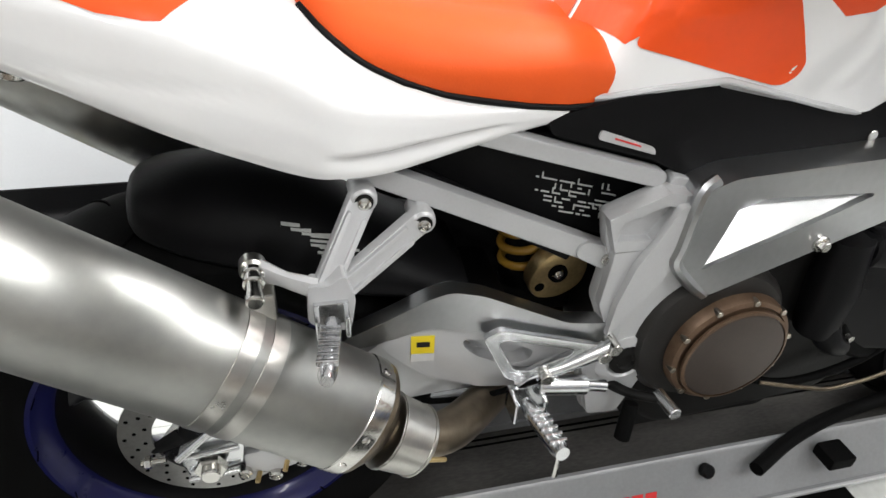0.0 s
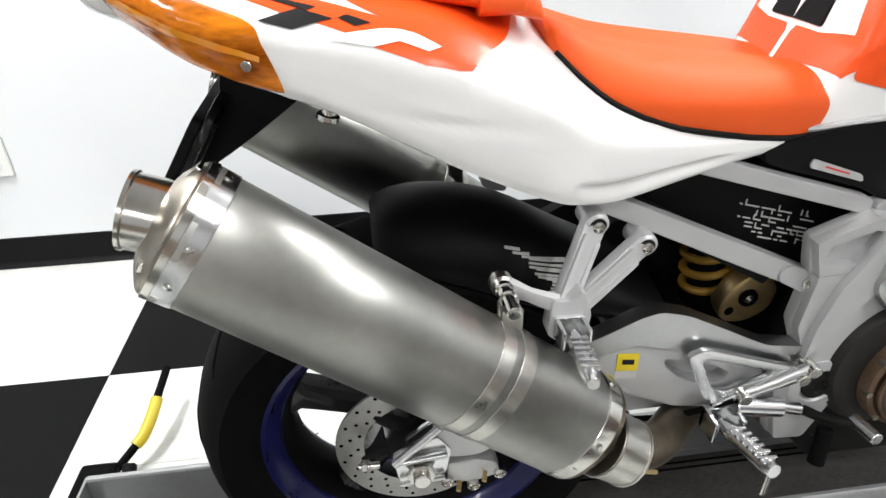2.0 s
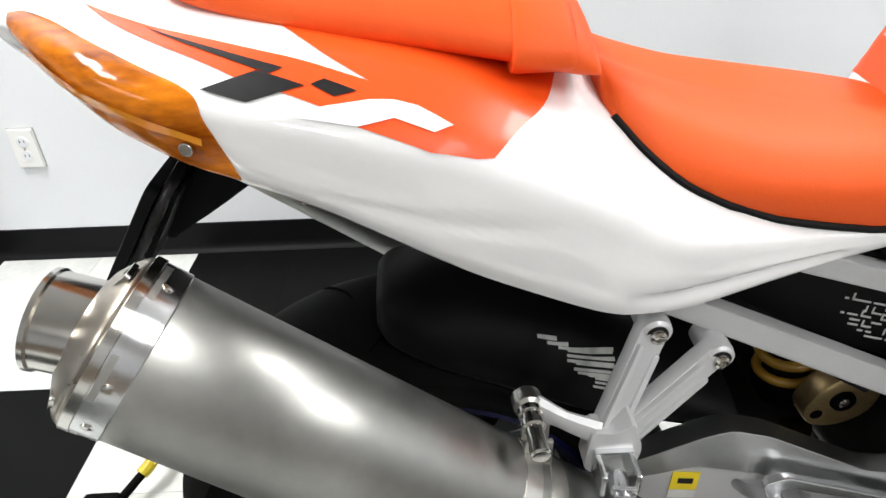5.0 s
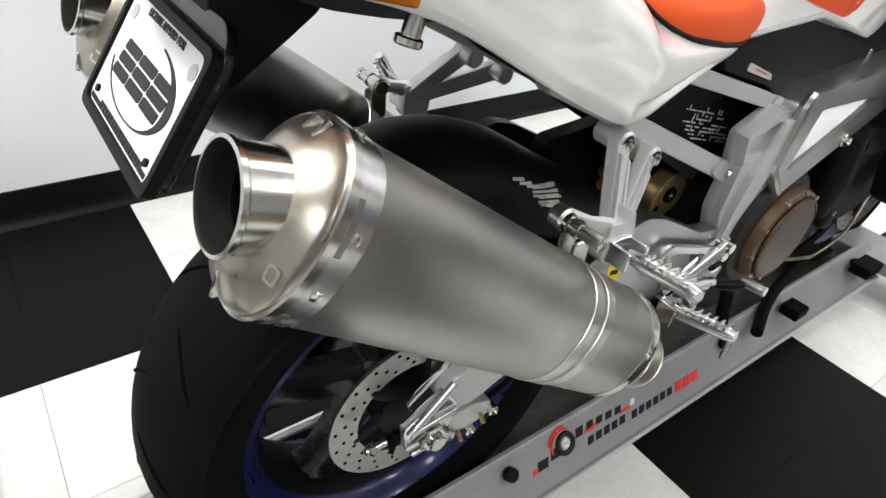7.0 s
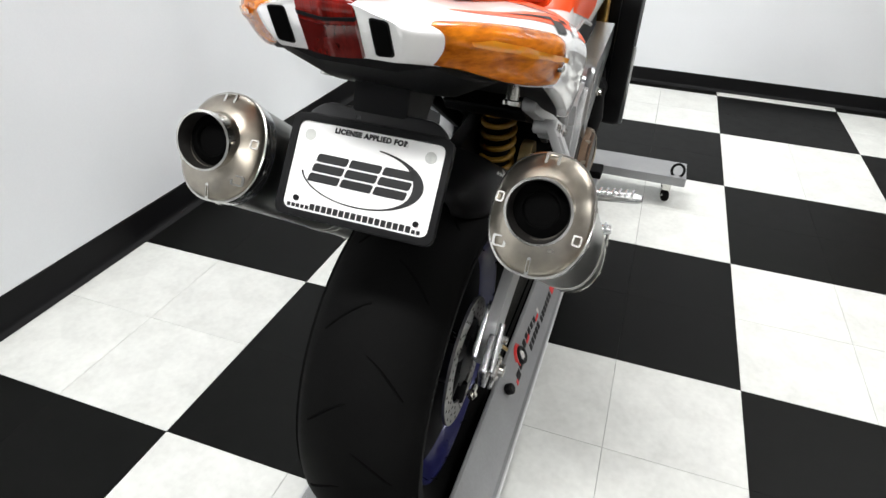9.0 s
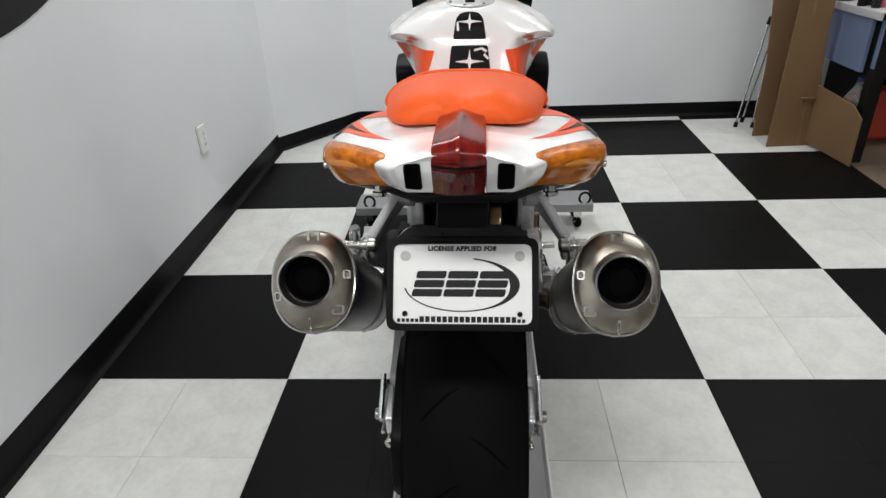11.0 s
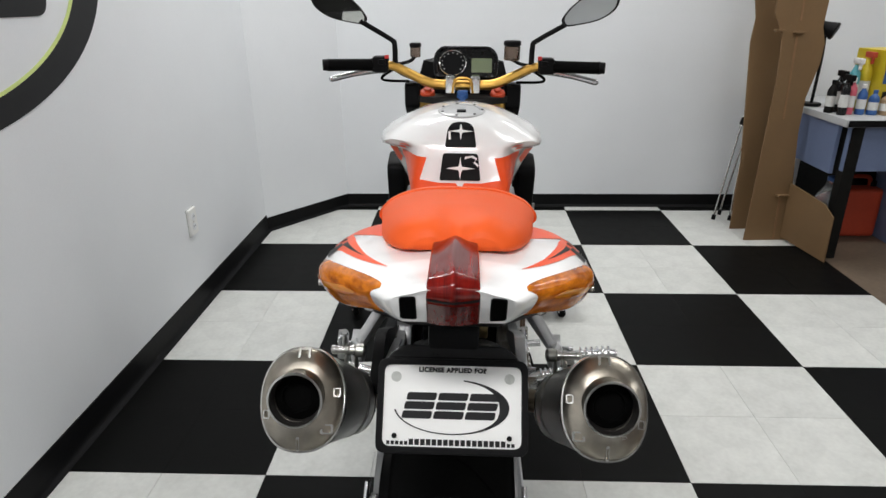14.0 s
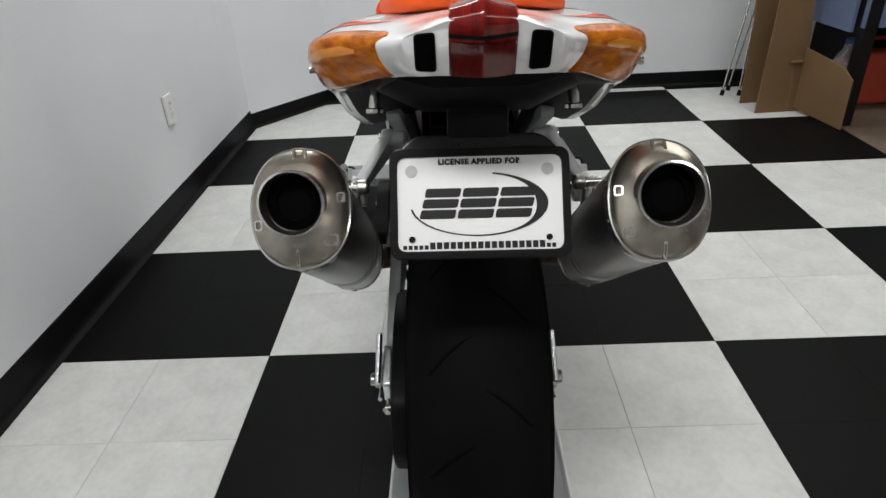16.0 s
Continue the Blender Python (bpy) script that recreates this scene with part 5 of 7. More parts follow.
def seats():
    # y, half width, top at centre, bottom, notch
    def arch(w, zt, zb, sag=0.0):
        h = zt - zb
        return [tuple(q) for q in spline([(0, zt - sag), (0.36 * w, zt - 0.025 * h - 0.2 * sag), (0.62 * w, zt - 0.14 * h), (0.84 * w, zt - 0.36 * h), (0.965 * w, zt - 0.62 * h), (1.0 * w, zt - 0.80 * h), (0.985 * w, zt - 0.93 * h), (0.93 * w, zb)], 3)]

    st = [(-0.671, 0.058, 0.996, 0.978), (-0.660, 0.074, 1.008, 0.973), (-0.64, 0.088, 1.015, 0.968), (-0.61, 0.099, 1.013, 0.961), (-0.56, 0.109, 1.006, 0.951), (-0.48, 0.119, 0.995, 0.941), (-0.43, 0.126, 0.987, 0.934), (-0.40, 0.127, 0.982, 0.928), (-0.376, 0.124, 0.972, 0.922), (-0.363, 0.117, 0.955, 0.919), (-0.356, 0.106, 0.935, 0.916)]
    rings = []
    for y, w, zt, zb in spline(st, 5):
        half = arch(w, zt, zb, 0.018 * max(0, min(1, (-0.57 - y) / 0.09))) + [(0, zb)]
        rings.append([(u, y, z) for u, z in half] + [(-u, y, z) for u, z in half[-2:0:-1]])
    p = part("pillion_seat", loft(rings), ORANGE_S, MC, "orange vinyl pillion seat pad", smooth=60)
    # wide strap with a raised rim across the front
    band = []
    for y, g, dz in ((-0.424, 0.99, 0.003), (-0.423, 1.025, 0.003), (-0.419, 1.04, 0.0025), (-0.414, 1.03, 0.0015), (-0.385, 1.025, -0.006), (-0.379, 0.99, -0.010)):
        half = arch(0.127 * g, 0.9835 + (g - 1) * 0.07 + dz, 0.926)
        band.append([(u, y, z) for u, z in half] + [(-u, y, z) for u, z in half[-1:0:-1]])
    part("seat_strap", loft(band), ORANGE_S, p, "orange strap across the seat front", smooth=50)
    st = [(-0.347, 0.085, 0.912, 0.895, 0.888), (-0.335, 0.110, 0.910, 0.874, 0.862), (-0.30, 0.128, 0.896, 0.852, 0.834), (-0.24, 0.138, 0.878, 0.838, 0.812), (-0.17, 0.137, 0.866, 0.830, 0.795), (-0.10, 0.125, 0.857, 0.824, 0.780), (-0.05, 0.114, 0.850, 0.818, 0.775), (-0.015, 0.104, 0.842, 0.814, 0.779), (0.001, 0.096, 0.832, 0.811, 0.786), (0.009, 0.084, 0.822, 0.808, 0.794)]
    rings = []
    for y, w, zt, zm, zb in spline(st, 5):
        half = [(0, zt - 0.006), (0.4 * w, zt), (0.72 * w, zt - 0.12 * (zt - zm)), (0.92 * w, zm + 0.45 * (zt - zm)), (1.0 * w, zm), (0.99 * w, zm - 0.55 * (zm - zb)), (0.95 * w, zb), (0, zb)]
        half = [tuple(q) for q in spline(half[:7], 3)] + half[7:]
        rings.append([(u, y, z) for u, z in half] + [(-u, y, z) for u, z in half[-2:0:-1]])
    r = part("rider_seat", loft(rings), ORANGE_S, MC, "orange vinyl rider seat", smooth=60)
    # dark gap where the seat meets the tail
    tree = BVHTree.FromPolygons([v.co for v in TAIL.data.vertices], [list(q.vertices) for q in TAIL.data.polygons])
    line = []
    for ring in rings[3:-1]:
        half = ring[:len(ring) // 2]
        wide = max(range(len(half)), key=lambda k: half[k][0])
        spot = half[-2] if len(half) > 2 else half[-1]
        for u, y, z in half[max(1, wide - 6):-1]:
            hit = tree.ray_cast(Vector((u, y, z + 0.2)), Vector((0, 0, -1)))[0]
            if hit and z <= hit.z + 0.002:
                spot = (u, y, hit.z + 0.001)
                break
        line.append(spot)
    for s in (-1, 1):
        part("base_edge", tube([(s * (u + 0.0006), y, z) for u, y, z in line], 0.0036, 8), BLACK_M, r, "black seat base edge")


seats()


def tank():

    def hem_z(y):
        return float(np.interp(y, [-0.06, -0.035, 0.024, 0.10, 0.15, 0.24, 0.345, 0.40], [0.788, 0.790, 0.799, 0.807, 0.795, 0.772, 0.748, 0.742]))
    # height, rear end on the centre line, five points (x, y) round the side, front end: waist with deep knee hollows under an overhanging shoulder
    st = [(0.800, -0.060, 0.085, -0.058, 0.108, -0.030, 0.116, 0.05, 0.121, 0.14, 0.122, 0.25, 0.10, 0.36, 0.380),
          (0.850, -0.035, 0.085, -0.030, 0.112, -0.005, 0.120, 0.06, 0.131, 0.15, 0.148, 0.25, 0.11, 0.36, 0.385),
          (0.875, -0.022, 0.097, -0.012, 0.117, 0.020, 0.125, 0.07, 0.136, 0.15, 0.163, 0.24, 0.115, 0.36, 0.390),
          (0.900, -0.011, 0.092, -0.004, 0.114, 0.025, 0.127, 0.08, 0.143, 0.15, 0.177, 0.23, 0.12, 0.36, 0.390),
          (0.930, 0.000, 0.083, 0.006, 0.109, 0.033, 0.133, 0.09, 0.163, 0.15, 0.193, 0.215, 0.13, 0.36, 0.392),
          (0.943, 0.005, 0.081, 0.010, 0.110, 0.033, 0.146, 0.085, 0.178, 0.14, 0.198, 0.21, 0.135, 0.36, 0.392),
          (0.949, 0.008, 0.080, 0.013, 0.116, 0.032, 0.166, 0.078, 0.191, 0.132, 0.201, 0.21, 0.14, 0.36, 0.392),
          (0.955, 0.011, 0.080, 0.015, 0.121, 0.034, 0.175, 0.075, 0.196, 0.13, 0.202, 0.21, 0.14, 0.36, 0.391),
          (0.965, 0.017, 0.078, 0.021, 0.120, 0.040, 0.172, 0.078, 0.191, 0.13, 0.197, 0.22, 0.135, 0.357, 0.388),
          (0.980, 0.026, 0.069, 0.032, 0.107, 0.053, 0.150, 0.087, 0.168, 0.13, 0.174, 0.23, 0.12, 0.35, 0.376),
          (0.996, 0.039, 0.058, 0.045, 0.090, 0.066, 0.123, 0.096, 0.138, 0.135, 0.142, 0.23, 0.095, 0.335, 0.358),
          (1.010, 0.058, 0.047, 0.064, 0.073, 0.082, 0.097, 0.108, 0.109, 0.14, 0.111, 0.23, 0.073, 0.31, 0.332),
          (1.020, 0.090, 0.032, 0.095, 0.049, 0.108, 0.063, 0.128, 0.070, 0.15, 0.070, 0.22, 0.047, 0.28, 0.297),
          (1.025, 0.130, 0.012, 0.133, 0.018, 0.140, 0.022, 0.15, 0.024, 0.165, 0.023, 0.20, 0.015, 0.225, 0.232)]
    rings = []
    for row in st:
        z, yr, yf = row[0], row[1], row[-1]
        pts = [(0, yr)] + [(row[k], row[k + 1]) for k in range(2, 14, 2)] + [(0, yf)]
        half = [tuple(q) for q in spline([(-pts[1][0], pts[1][1])] + pts + [(-pts[-2][0], pts[-2][1])], 6)[6:-6]]
        ring = []
        for x, y in half + [(-x, y) for x, y in half[-2:0:-1]]:
            zz = hem_z(y) + (z - 0.80) * 10 * (0.90 - hem_z(y)) if z < 0.90 else z
            edge = math.exp(-((z - 0.949) / 0.014) ** 2)
            zz += edge * (0.011 * max(0.0, min(1.0, (abs(x) - 0.082) / 0.02)) * math.exp(-((y - 0.05) / 0.035) ** 2) - 0.016 * max(0.0, min(1.0, (y - 0.07) / 0.09)))
            ring.append((x, y, zz))
        rings.append(ring)
    t = part("fuel_tank", loft(rings), WHITE, MC, "glossy white fuel tank with orange stripes and black pad", smooth=60)
    hem = [(float(np.interp(y, [-0.045, -0.03, 0.05, 0.14, 0.25, 0.36], [0.106, 0.109, 0.1165, 0.1215, 0.122, 0.102])), y) for y in np.linspace(-0.045, 0.36, 26)]
    for s in (-1, 1):
        part("tank_hem", tube([(s * (x + 0.0015), y, hem_z(y) - 0.001) for x, y in hem], 0.0042, 8), SILVER_P, t, "silver trim along the tank's lower edge")
    # filler cap in the sloping top
    tilt = pose(0, 0.128, 1.0205, 6, 0, 0)
    cap = part("filler_cap", revolve([(0.058, -0.006), (0.057, 0.002), (0.054, 0.0045), (0.046, 0.0045), (0.044, 0.002)], tilt, 36, 1.0, 1.05, cap=False), GREY, t, "grey round filler cap")
    part("cap_disc", revolve([(0.0455, 0.001), (0.043, 0.0032), (0.02, 0.0042), (0.001, 0.0045)], tilt, 36, 1.0, 1.05), GREY, cap)
    for k in range(7):
        a = 2 * math.pi * k / 7
        part("cap_screw", revolve([(0.0036, 0.003), (0.0034, 0.0058), (0.001, 0.006)], tilt @ pose(0.0505 * math.cos(a), 0.053 * math.sin(a), 0), 10), BLACK_M, cap)
    part("cap_lock", box((0, -0.018, 0.006), (0.022, 0.014, 0.004), 0.001, tilt), BLACK_M, cap)

    def up(y, z):
        return (y + z) * 0.7071

    # rubber pads down the back of the tank, each with a four-pointed star of paint
    def lay(name, poly, material, thick, label=""):
        film(name, [(x, b) for x, b in poly], t, material, t, "over", label, thick=thick, cell=0.005)

    def star(c, h, r, w):
        pts = [(0, c + r), (w * 0.9, c + r * 0.35), (w * 1.6, c + w * 1.3), (h * 0.5, c + w * 0.8), (h, c), (h * 0.5, c - w * 0.8), (w * 1.6, c - w * 1.3), (w * 0.9, c - r * 0.35), (0, c - r)]
        return pts + [(-x, b) for x, b in pts[-2:0:-1]]
    a, b = up(-0.017, 0.886), up(0.006, 0.943)
    lay("tank_pad", round_poly([(-0.0475, a), (0.0475, a), (0.040, b), (-0.040, b)], 0.005, 3), BLACK_M, 0.0022, "black rubber tank pad")
    lay("pad_star", star((a + b) / 2 - 0.003, 0.033, (b - a) * 0.42, 0.0028), WHITE, 0.0030)
    lay("pad_slot", [(0.010, b - 0.012), (0.026, b - 0.008), (0.036, b - 0.013), (0.030, b - 0.019), (0.040, b - 0.028), (0.0435, b - 0.024), (0.034, b - 0.017), (0.0395, b - 0.010), (0.028, b - 0.004), (0.011, b - 0.007)], WHITE, 0.0030)
    a, b = up(0.0135, 0.955), up(0.050, 1.007)
    lay("tank_pad", round_poly([(-0.0365, a), (0.0365, a), (0.030, a + (b - a) * 0.72), (0.021, b - 0.003), (0.008, b + 0.001), (-0.008, b + 0.001), (-0.021, b - 0.003), (-0.030, a + (b - a) * 0.72)], 0.005, 3), BLACK_M, 0.0022, "black rubber tank pad")
    c = a + (b - a) * 0.60
    lay("pad_star", star(c, 0.028, (b - a) * 0.34, 0.0026), WHITE, 0.0030)
    lay("pad_slot", [(-0.029, c - 0.001), (-0.024, c - 0.001), (-0.023, c - 0.020), (-0.028, c - 0.020)], WHITE, 0.0030)
    # orange band round the foot of the back, split on the centre line
    for s in (-1, 1):
        film("orange_band", [(s * 0.005, up(-0.040, 0.845)), (s * 0.105, up(-0.02, 0.842)), (s * 0.116, up(0.012, 0.860)), (s * 0.110, up(0.004, 0.877)), (s * 0.05, up(-0.017, 0.879)), (s * 0.009, up(-0.0185, 0.879)), (s * 0.005, up(-0.022, 0.872))], t, ORANGE_P, t, "over", "orange painted stripe")
    for side in ("side", "left"):
        # lower band and the rising stripe in the knee hollow
        film("orange_stripe", round_poly([(-0.012, 0.8425), (0.03, 0.832), (0.095, 0.815), (0.158, 0.7995), (0.170, 0.801), (0.179, 0.812), (0.180, 0.826), (0.160, 0.862), (0.142, 0.893), (0.120, 0.915), (0.108, 0.934), (0.030, 0.934), (0.022, 0.91), (0.018, 0.89), (0.010, 0.872), (-0.004, 0.866)], 0.007, 4), t, ORANGE_P, t, side, "orange painted stripe")
        film("orange_stripe", [(0.150, 0.925), (0.200, 0.918), (0.212, 0.905), (0.205, 0.888), (0.186, 0.880), (0.165, 0.896)], t, ORANGE_P, t, side)
        sg = 1 if side == "side" else -1
        film("orange_stripe", [(sg * q, z) for q, z in ((0.078, 0.934), (0.126, 0.934), (0.124, 0.88), (0.119, 0.862), (0.096, 0.872), (0.092, 0.89))], t, ORANGE_P, t, "rear")
        for q in ([(0.118, 0.950), (0.140, 0.948), (0.150, 0.954), (0.130, 0.958)], [(0.128, 0.941), (0.145, 0.939), (0.152, 0.9445), (0.134, 0.9465)]):
            film("letter_mark", [(sg * x, z) for x, z in q], t, ORANGE_P, t, "rear")
    return t


TANK = tank()


def plate():
    up = Vector((0, 0.055, 0.0835)).normalized()
    c = Vector((0, -0.735, 0.785))
    nrm = Vector((1, 0, 0)).cross(up)
    m = Matrix.Translation(c) @ Matrix((Vector((1, 0, 0)), up, nrm)).transposed().to_4x4()
    W, H = 0.0925, 0.0545

    def on(poly, z0, z1, bev=0.0):
        b = slab(poly, z0, z1, "xy", bev)
        b.transform(m)
        return b
    rim = round_poly([(-W - 0.0055, -H - 0.006), (W + 0.0055, -H - 0.006), (W + 0.0055, H + 0.0055), (-W - 0.0055, H + 0.0055)], 0.013, 4)
    win = round_poly([(-W + 0.003, -H + 0.003), (W - 0.003, -H + 0.003), (W - 0.003, H - 0.003), (-W + 0.003, H - 0.003)], 0.010, 4)
    fr = slab(rim, -0.006, 0.004, "xy", 0.0015, hole=win)
    fr.transform(m)
    hold = part("plate_frame", fr, BLACK_M, MC, "black licence plate frame")
    pl = part("licence_plate", on(round_poly([(-W, -H), (W, -H), (W, H), (-W, H)], 0.010, 4), -0.003, 0.0005), PLATE_W, hold, "white dealer plate with black printing")
    part("plate_back", on(round_poly([(-W, -H), (W, -H), (W + 0.003, H - 0.01), (W - 0.008, H + 0.012), (0.068, H + 0.024), (-0.068, H + 0.024), (-W + 0.008, H + 0.012), (-W - 0.003, H - 0.01)], 0.012, 4), -0.016, -0.0065, 0.003), BLACK_G, hold, "black backing plate with a humped top")
    z0, z1 = 0.0006, 0.0012
    for s in (-1, 1):
        part("mount_screw", on([(s * 0.074 + 0.0035 * math.cos(a), -0.0385 + 0.0035 * math.sin(a)) for a in np.linspace(0, 5.5, 8)], z0, 0.003), BLACK_M, pl)
        part("plate_hole", on([(s * 0.074 + 0.0068 * math.cos(a), 0.036 + 0.0068 * math.sin(a)) for a in np.linspace(0, 5.85, 14)], z0, z1), INK_GREY, pl)
    # emblem: slanted blocks in an open ring
    def ink(poly, material=INK):
        part("emblem_shape", on(poly, z0, z1), material, pl)
    def slant(x, y, w, h):
        return [(x + 0.25 * y, y), (x + w + 0.25 * y, y), (x + w + 0.25 * (y + h), y + h), (x + 0.25 * (y + h), y + h)]
    for k in range(3):
        x = -0.062 + k * 0.0410
        for y in (-0.0165, -0.0048, 0.0069):
            ink(round_poly(slant(x, y, 0.0385, 0.0098), 0.0025, 2))
    n = 60
    bm = bmesh.new()
    A = []
    for k in range(n + 1):
        a = radians(-172 + 250 * k / n)
        th = 0.0010 + 0.0105 * math.exp(-((a - 0.05) / 0.75) ** 2) + 0.0012
        co, so = math.cos(a), math.sin(a)
        A.append([bm.verts.new(m @ Vector(((0.075 - q) * co - 0.001, (0.035 - q * 0.6) * so - 0.001, z))) for q in (0, th) for z in (z0, z1)])
    for p, q in zip(A, A[1:]):
        for i, j in ((0, 1), (1, 3), (3, 2), (2, 0)):
            bm.faces.new((p[i], p[j], q[j], q[i]))
    part("emblem_ring", bm, INK, pl)
    # web line under the emblem: bars
    x = -0.084
    while x < 0.082:
        small = x < -0.060 or x > 0.064
        w, h = (0.0042, 0.0045) if small else (0.0058, 0.0075)
        part("print_bar", on([(x, -0.0495), (x + w, -0.0495), (x + w, -0.0495 + h), (x, -0.0495 + h)], z0, z1), INK, pl)
        x += w + 0.0016
    cu = bpy.data.curves.new("plate_text", "FONT")
    cu.body, cu.size, cu.extrude, cu.align_x, cu.align_y = "LICENSE APPLIED FOR", 0.0082, 0.0003, "CENTER", "CENTER"
    cu.offset, cu.space_character = 0.00045, 1.12
    to = bpy.data.objects.new("plate_text_tmp", cu)
    me = bpy.data.meshes.new_from_object(to)
    bpy.data.objects.remove(to)
    me.transform(m @ pose(0, 0.0455, z0 + 0.0004))
    me.materials.append(INK)
    q = new("plate_text", me)
    q.parent = pl
    # holder: a tapering black arm from the undertray
    part("plate_holder", slab(round_poly([(-0.672, 0.900), (-0.585, 0.868), (-0.596, 0.838), (-0.627, 0.815), (-0.664, 0.789), (-0.690, 0.772), (-0.705, 0.763), (-0.726, 0.748), (-0.738, 0.757), (-0.703, 0.815), (-0.690, 0.838), (-0.684, 0.868)], 0.006), -0.034, 0.034, bev=0.004), BLACK_M, MC, "black plate holder bracket")
    part("holder_backing", slab(round_poly([(-0.695, 0.835), (-0.685, 0.825), (-0.738, 0.742), (-0.748, 0.748)], 0.003), -0.085, 0.085, bev=0.002), BLACK_M, MC)


plate()


def frame_parts():
    for s in (1, -1):
        f = (lambda b: b) if s > 0 else flip
        # sub-frame rails
        def bar(a, b, ra, rb):
            """A flat bar with rounded ends in the side view."""
            d = math.atan2(b[1] - a[1], b[0] - a[0])
            pts = [(a[0] + ra * math.cos(d + t), a[1] + ra * math.sin(d + t)) for t in np.linspace(math.pi / 2, 3 * math.pi / 2, 9)]
            return pts + [(b[0] + rb * math.cos(d + t), b[1] + rb * math.sin(d + t)) for t in np.linspace(-math.pi / 2, math.pi / 2, 9)]
        lo = part("subframe_rail", f(slab(bar((-0.40, 0.782), (0.004, 0.590), 0.011, 0.0145), 0.108, 0.130, bev=0.004)), GREY, MC, "grey sub-frame rail")
        part("rail_end", f(slab(bar((-0.030, 0.6065), (0.004, 0.5905), 0.0135, 0.0162), 0.112, 0.134, bev=0.004)), GREY, lo)
        # Added black panel in place of the shade on the rail's inner face.
        part("rail_liner", f(slab([(-0.37, 0.775), (-0.307, 0.731), (-0.2015, 0.674), (-0.136, 0.632), (-0.040, 0.575), (-0.022, 0.600), (-0.20, 0.70), (-0.30, 0.76)], 0.092, 0.106, bev=0.003)), BLACK_M, lo, "black panel added as shade inside the rail")
        hi = part("subframe_rail", f(slab(bar((-0.22, 0.776), (0.045, 0.694), 0.0108, 0.0108), 0.106, 0.128, bev=0.004)), GREY, MC, "grey sub-frame rail")
        part("rail_sleeve", f(slab(bar((0.0705, 0.686), (0.118, 0.671), 0.0108, 0.0108), 0.106, 0.129, bev=0.004)), GREY, hi)
        part("sleeve_collar", f(slab(bar((0.092, 0.680), (0.097, 0.678), 0.0135, 0.0135), 0.104, 0.131, bev=0.004)), GREY, hi)
        for y, z in ((0.0, 0.593), (0.120, 0.672)):
            part("rail_bolt", f(join(cyl((0.118, y, z), (0.138, y, z), 0.010, 16), cyl((0.136, y, z), (0.141, y, z), 0.006, 6))), STEEL, lo)
        # cast side plate and its pivot
        pl = round_poly([(-0.020, 0.661), (0.051, 0.690), (0.098, 0.680), (0.085, 0.610), (0.138, 0.548), (0.148, 0.525), (0.125, 0.490), (0.088, 0.455), (0.090, 0.40), (0.062, 0.322), (0.012, 0.325), (-0.018, 0.44), (-0.012, 0.465), (0.010, 0.488), (-0.010, 0.533), (-0.004, 0.60), (-0.012, 0.622)], 0.008)
        q = part("frame_casting", f(slab(pl, 0.118, 0.138, bev=0.006)), GREY, MC, "grey cast frame side plate")
        part("casting_face", f(slab(round_poly([(-0.004, 0.612), (0.088, 0.612), (0.136, 0.546), (0.146, 0.525), (0.123, 0.492), (0.086, 0.457), (0.088, 0.40), (0.060, 0.325), (0.014, 0.328), (-0.016, 0.44), (-0.010, 0.463), (0.012, 0.488), (-0.008, 0.533), (-0.003, 0.60)], 0.007), 0.13, 0.150, bev=0.005)), GREY, q)
        part("casting_frame", f(slab([(-0.020, 0.660), (0.050, 0.689), (0.097, 0.679), (0.088, 0.613), (-0.004, 0.613)], 0.13, 0.151, bev=0.003, hole=[(-0.002, 0.655), (0.052, 0.672), (0.066, 0.668), (0.040, 0.627), (-0.004, 0.630)])), GREY, q)
        part("casting_rib", f(slab(round_poly([(0.062, 0.674), (0.096, 0.677), (0.086, 0.612), (0.050, 0.548), (0.006, 0.488), (0.010, 0.540), (0.024, 0.595), (0.046, 0.635)], 0.003), 0.1485, 0.161, bev=0.009)), GREY, q)
        part("pivot_cap", f(join(revolve([(0.044, -0.016), (0.043, 0.003), (0.040, 0.0055), (0.028, 0.006), (0.0255, 0.002), (0.002, 0.002)], pose(0.148, 0.051, 0.429, 0, 90, 0), 32))), GREY, q)
        part("pivot_nut", f(revolve([(0.0235, 0.0), (0.0225, 0.004), (0.013, 0.006), (0.011, 0.002), (0.001, 0.002)], pose(0.1495, 0.051, 0.429, 0, 90, 0), 12)), ENGINE, q)
        part("plug", f(revolve([(0.021, 0.0), (0.020, 0.006), (0.015, 0.007), (0.013, 0.003), (0.001, 0.003)], pose(0.148, 0.121, 0.520, 0, 90, 0), 24)), ENGINE, q)
        # polished spar with a sunk triangle
        sp = round_poly([(0.081, 0.694), (0.119, 0.709), (0.311, 0.720), (0.47, 0.735), (0.47, 0.675), (0.358, 0.629), (0.129, 0.540), (0.073, 0.595)], 0.012, 5)
        hl = round_poly([(0.124, 0.630), (0.137, 0.681), (0.230, 0.6775), (0.318, 0.674), (0.321, 0.670), (0.270, 0.647), (0.200, 0.619), (0.110, 0.584)], 0.005, 5)
        x = part("frame_spar", f(slab(sp, 0.100, 0.165, bev=0.007, hole=hl)), SPAR, MC, "polished aluminium frame spar")
        bm = bmesh.new()
        V = {k: bm.verts.new(c) for k, c in dict(tl=(0.158, 0.134, 0.685), tr=(0.158, 0.326, 0.678), r1=(0.114, 0.150, 0.657), r2=(0.155, 0.316, 0.6695), e=(0.160, 0.328, 0.666), bl=(0.161, 0.104, 0.579), l=(0.158, 0.118, 0.63)).items()}
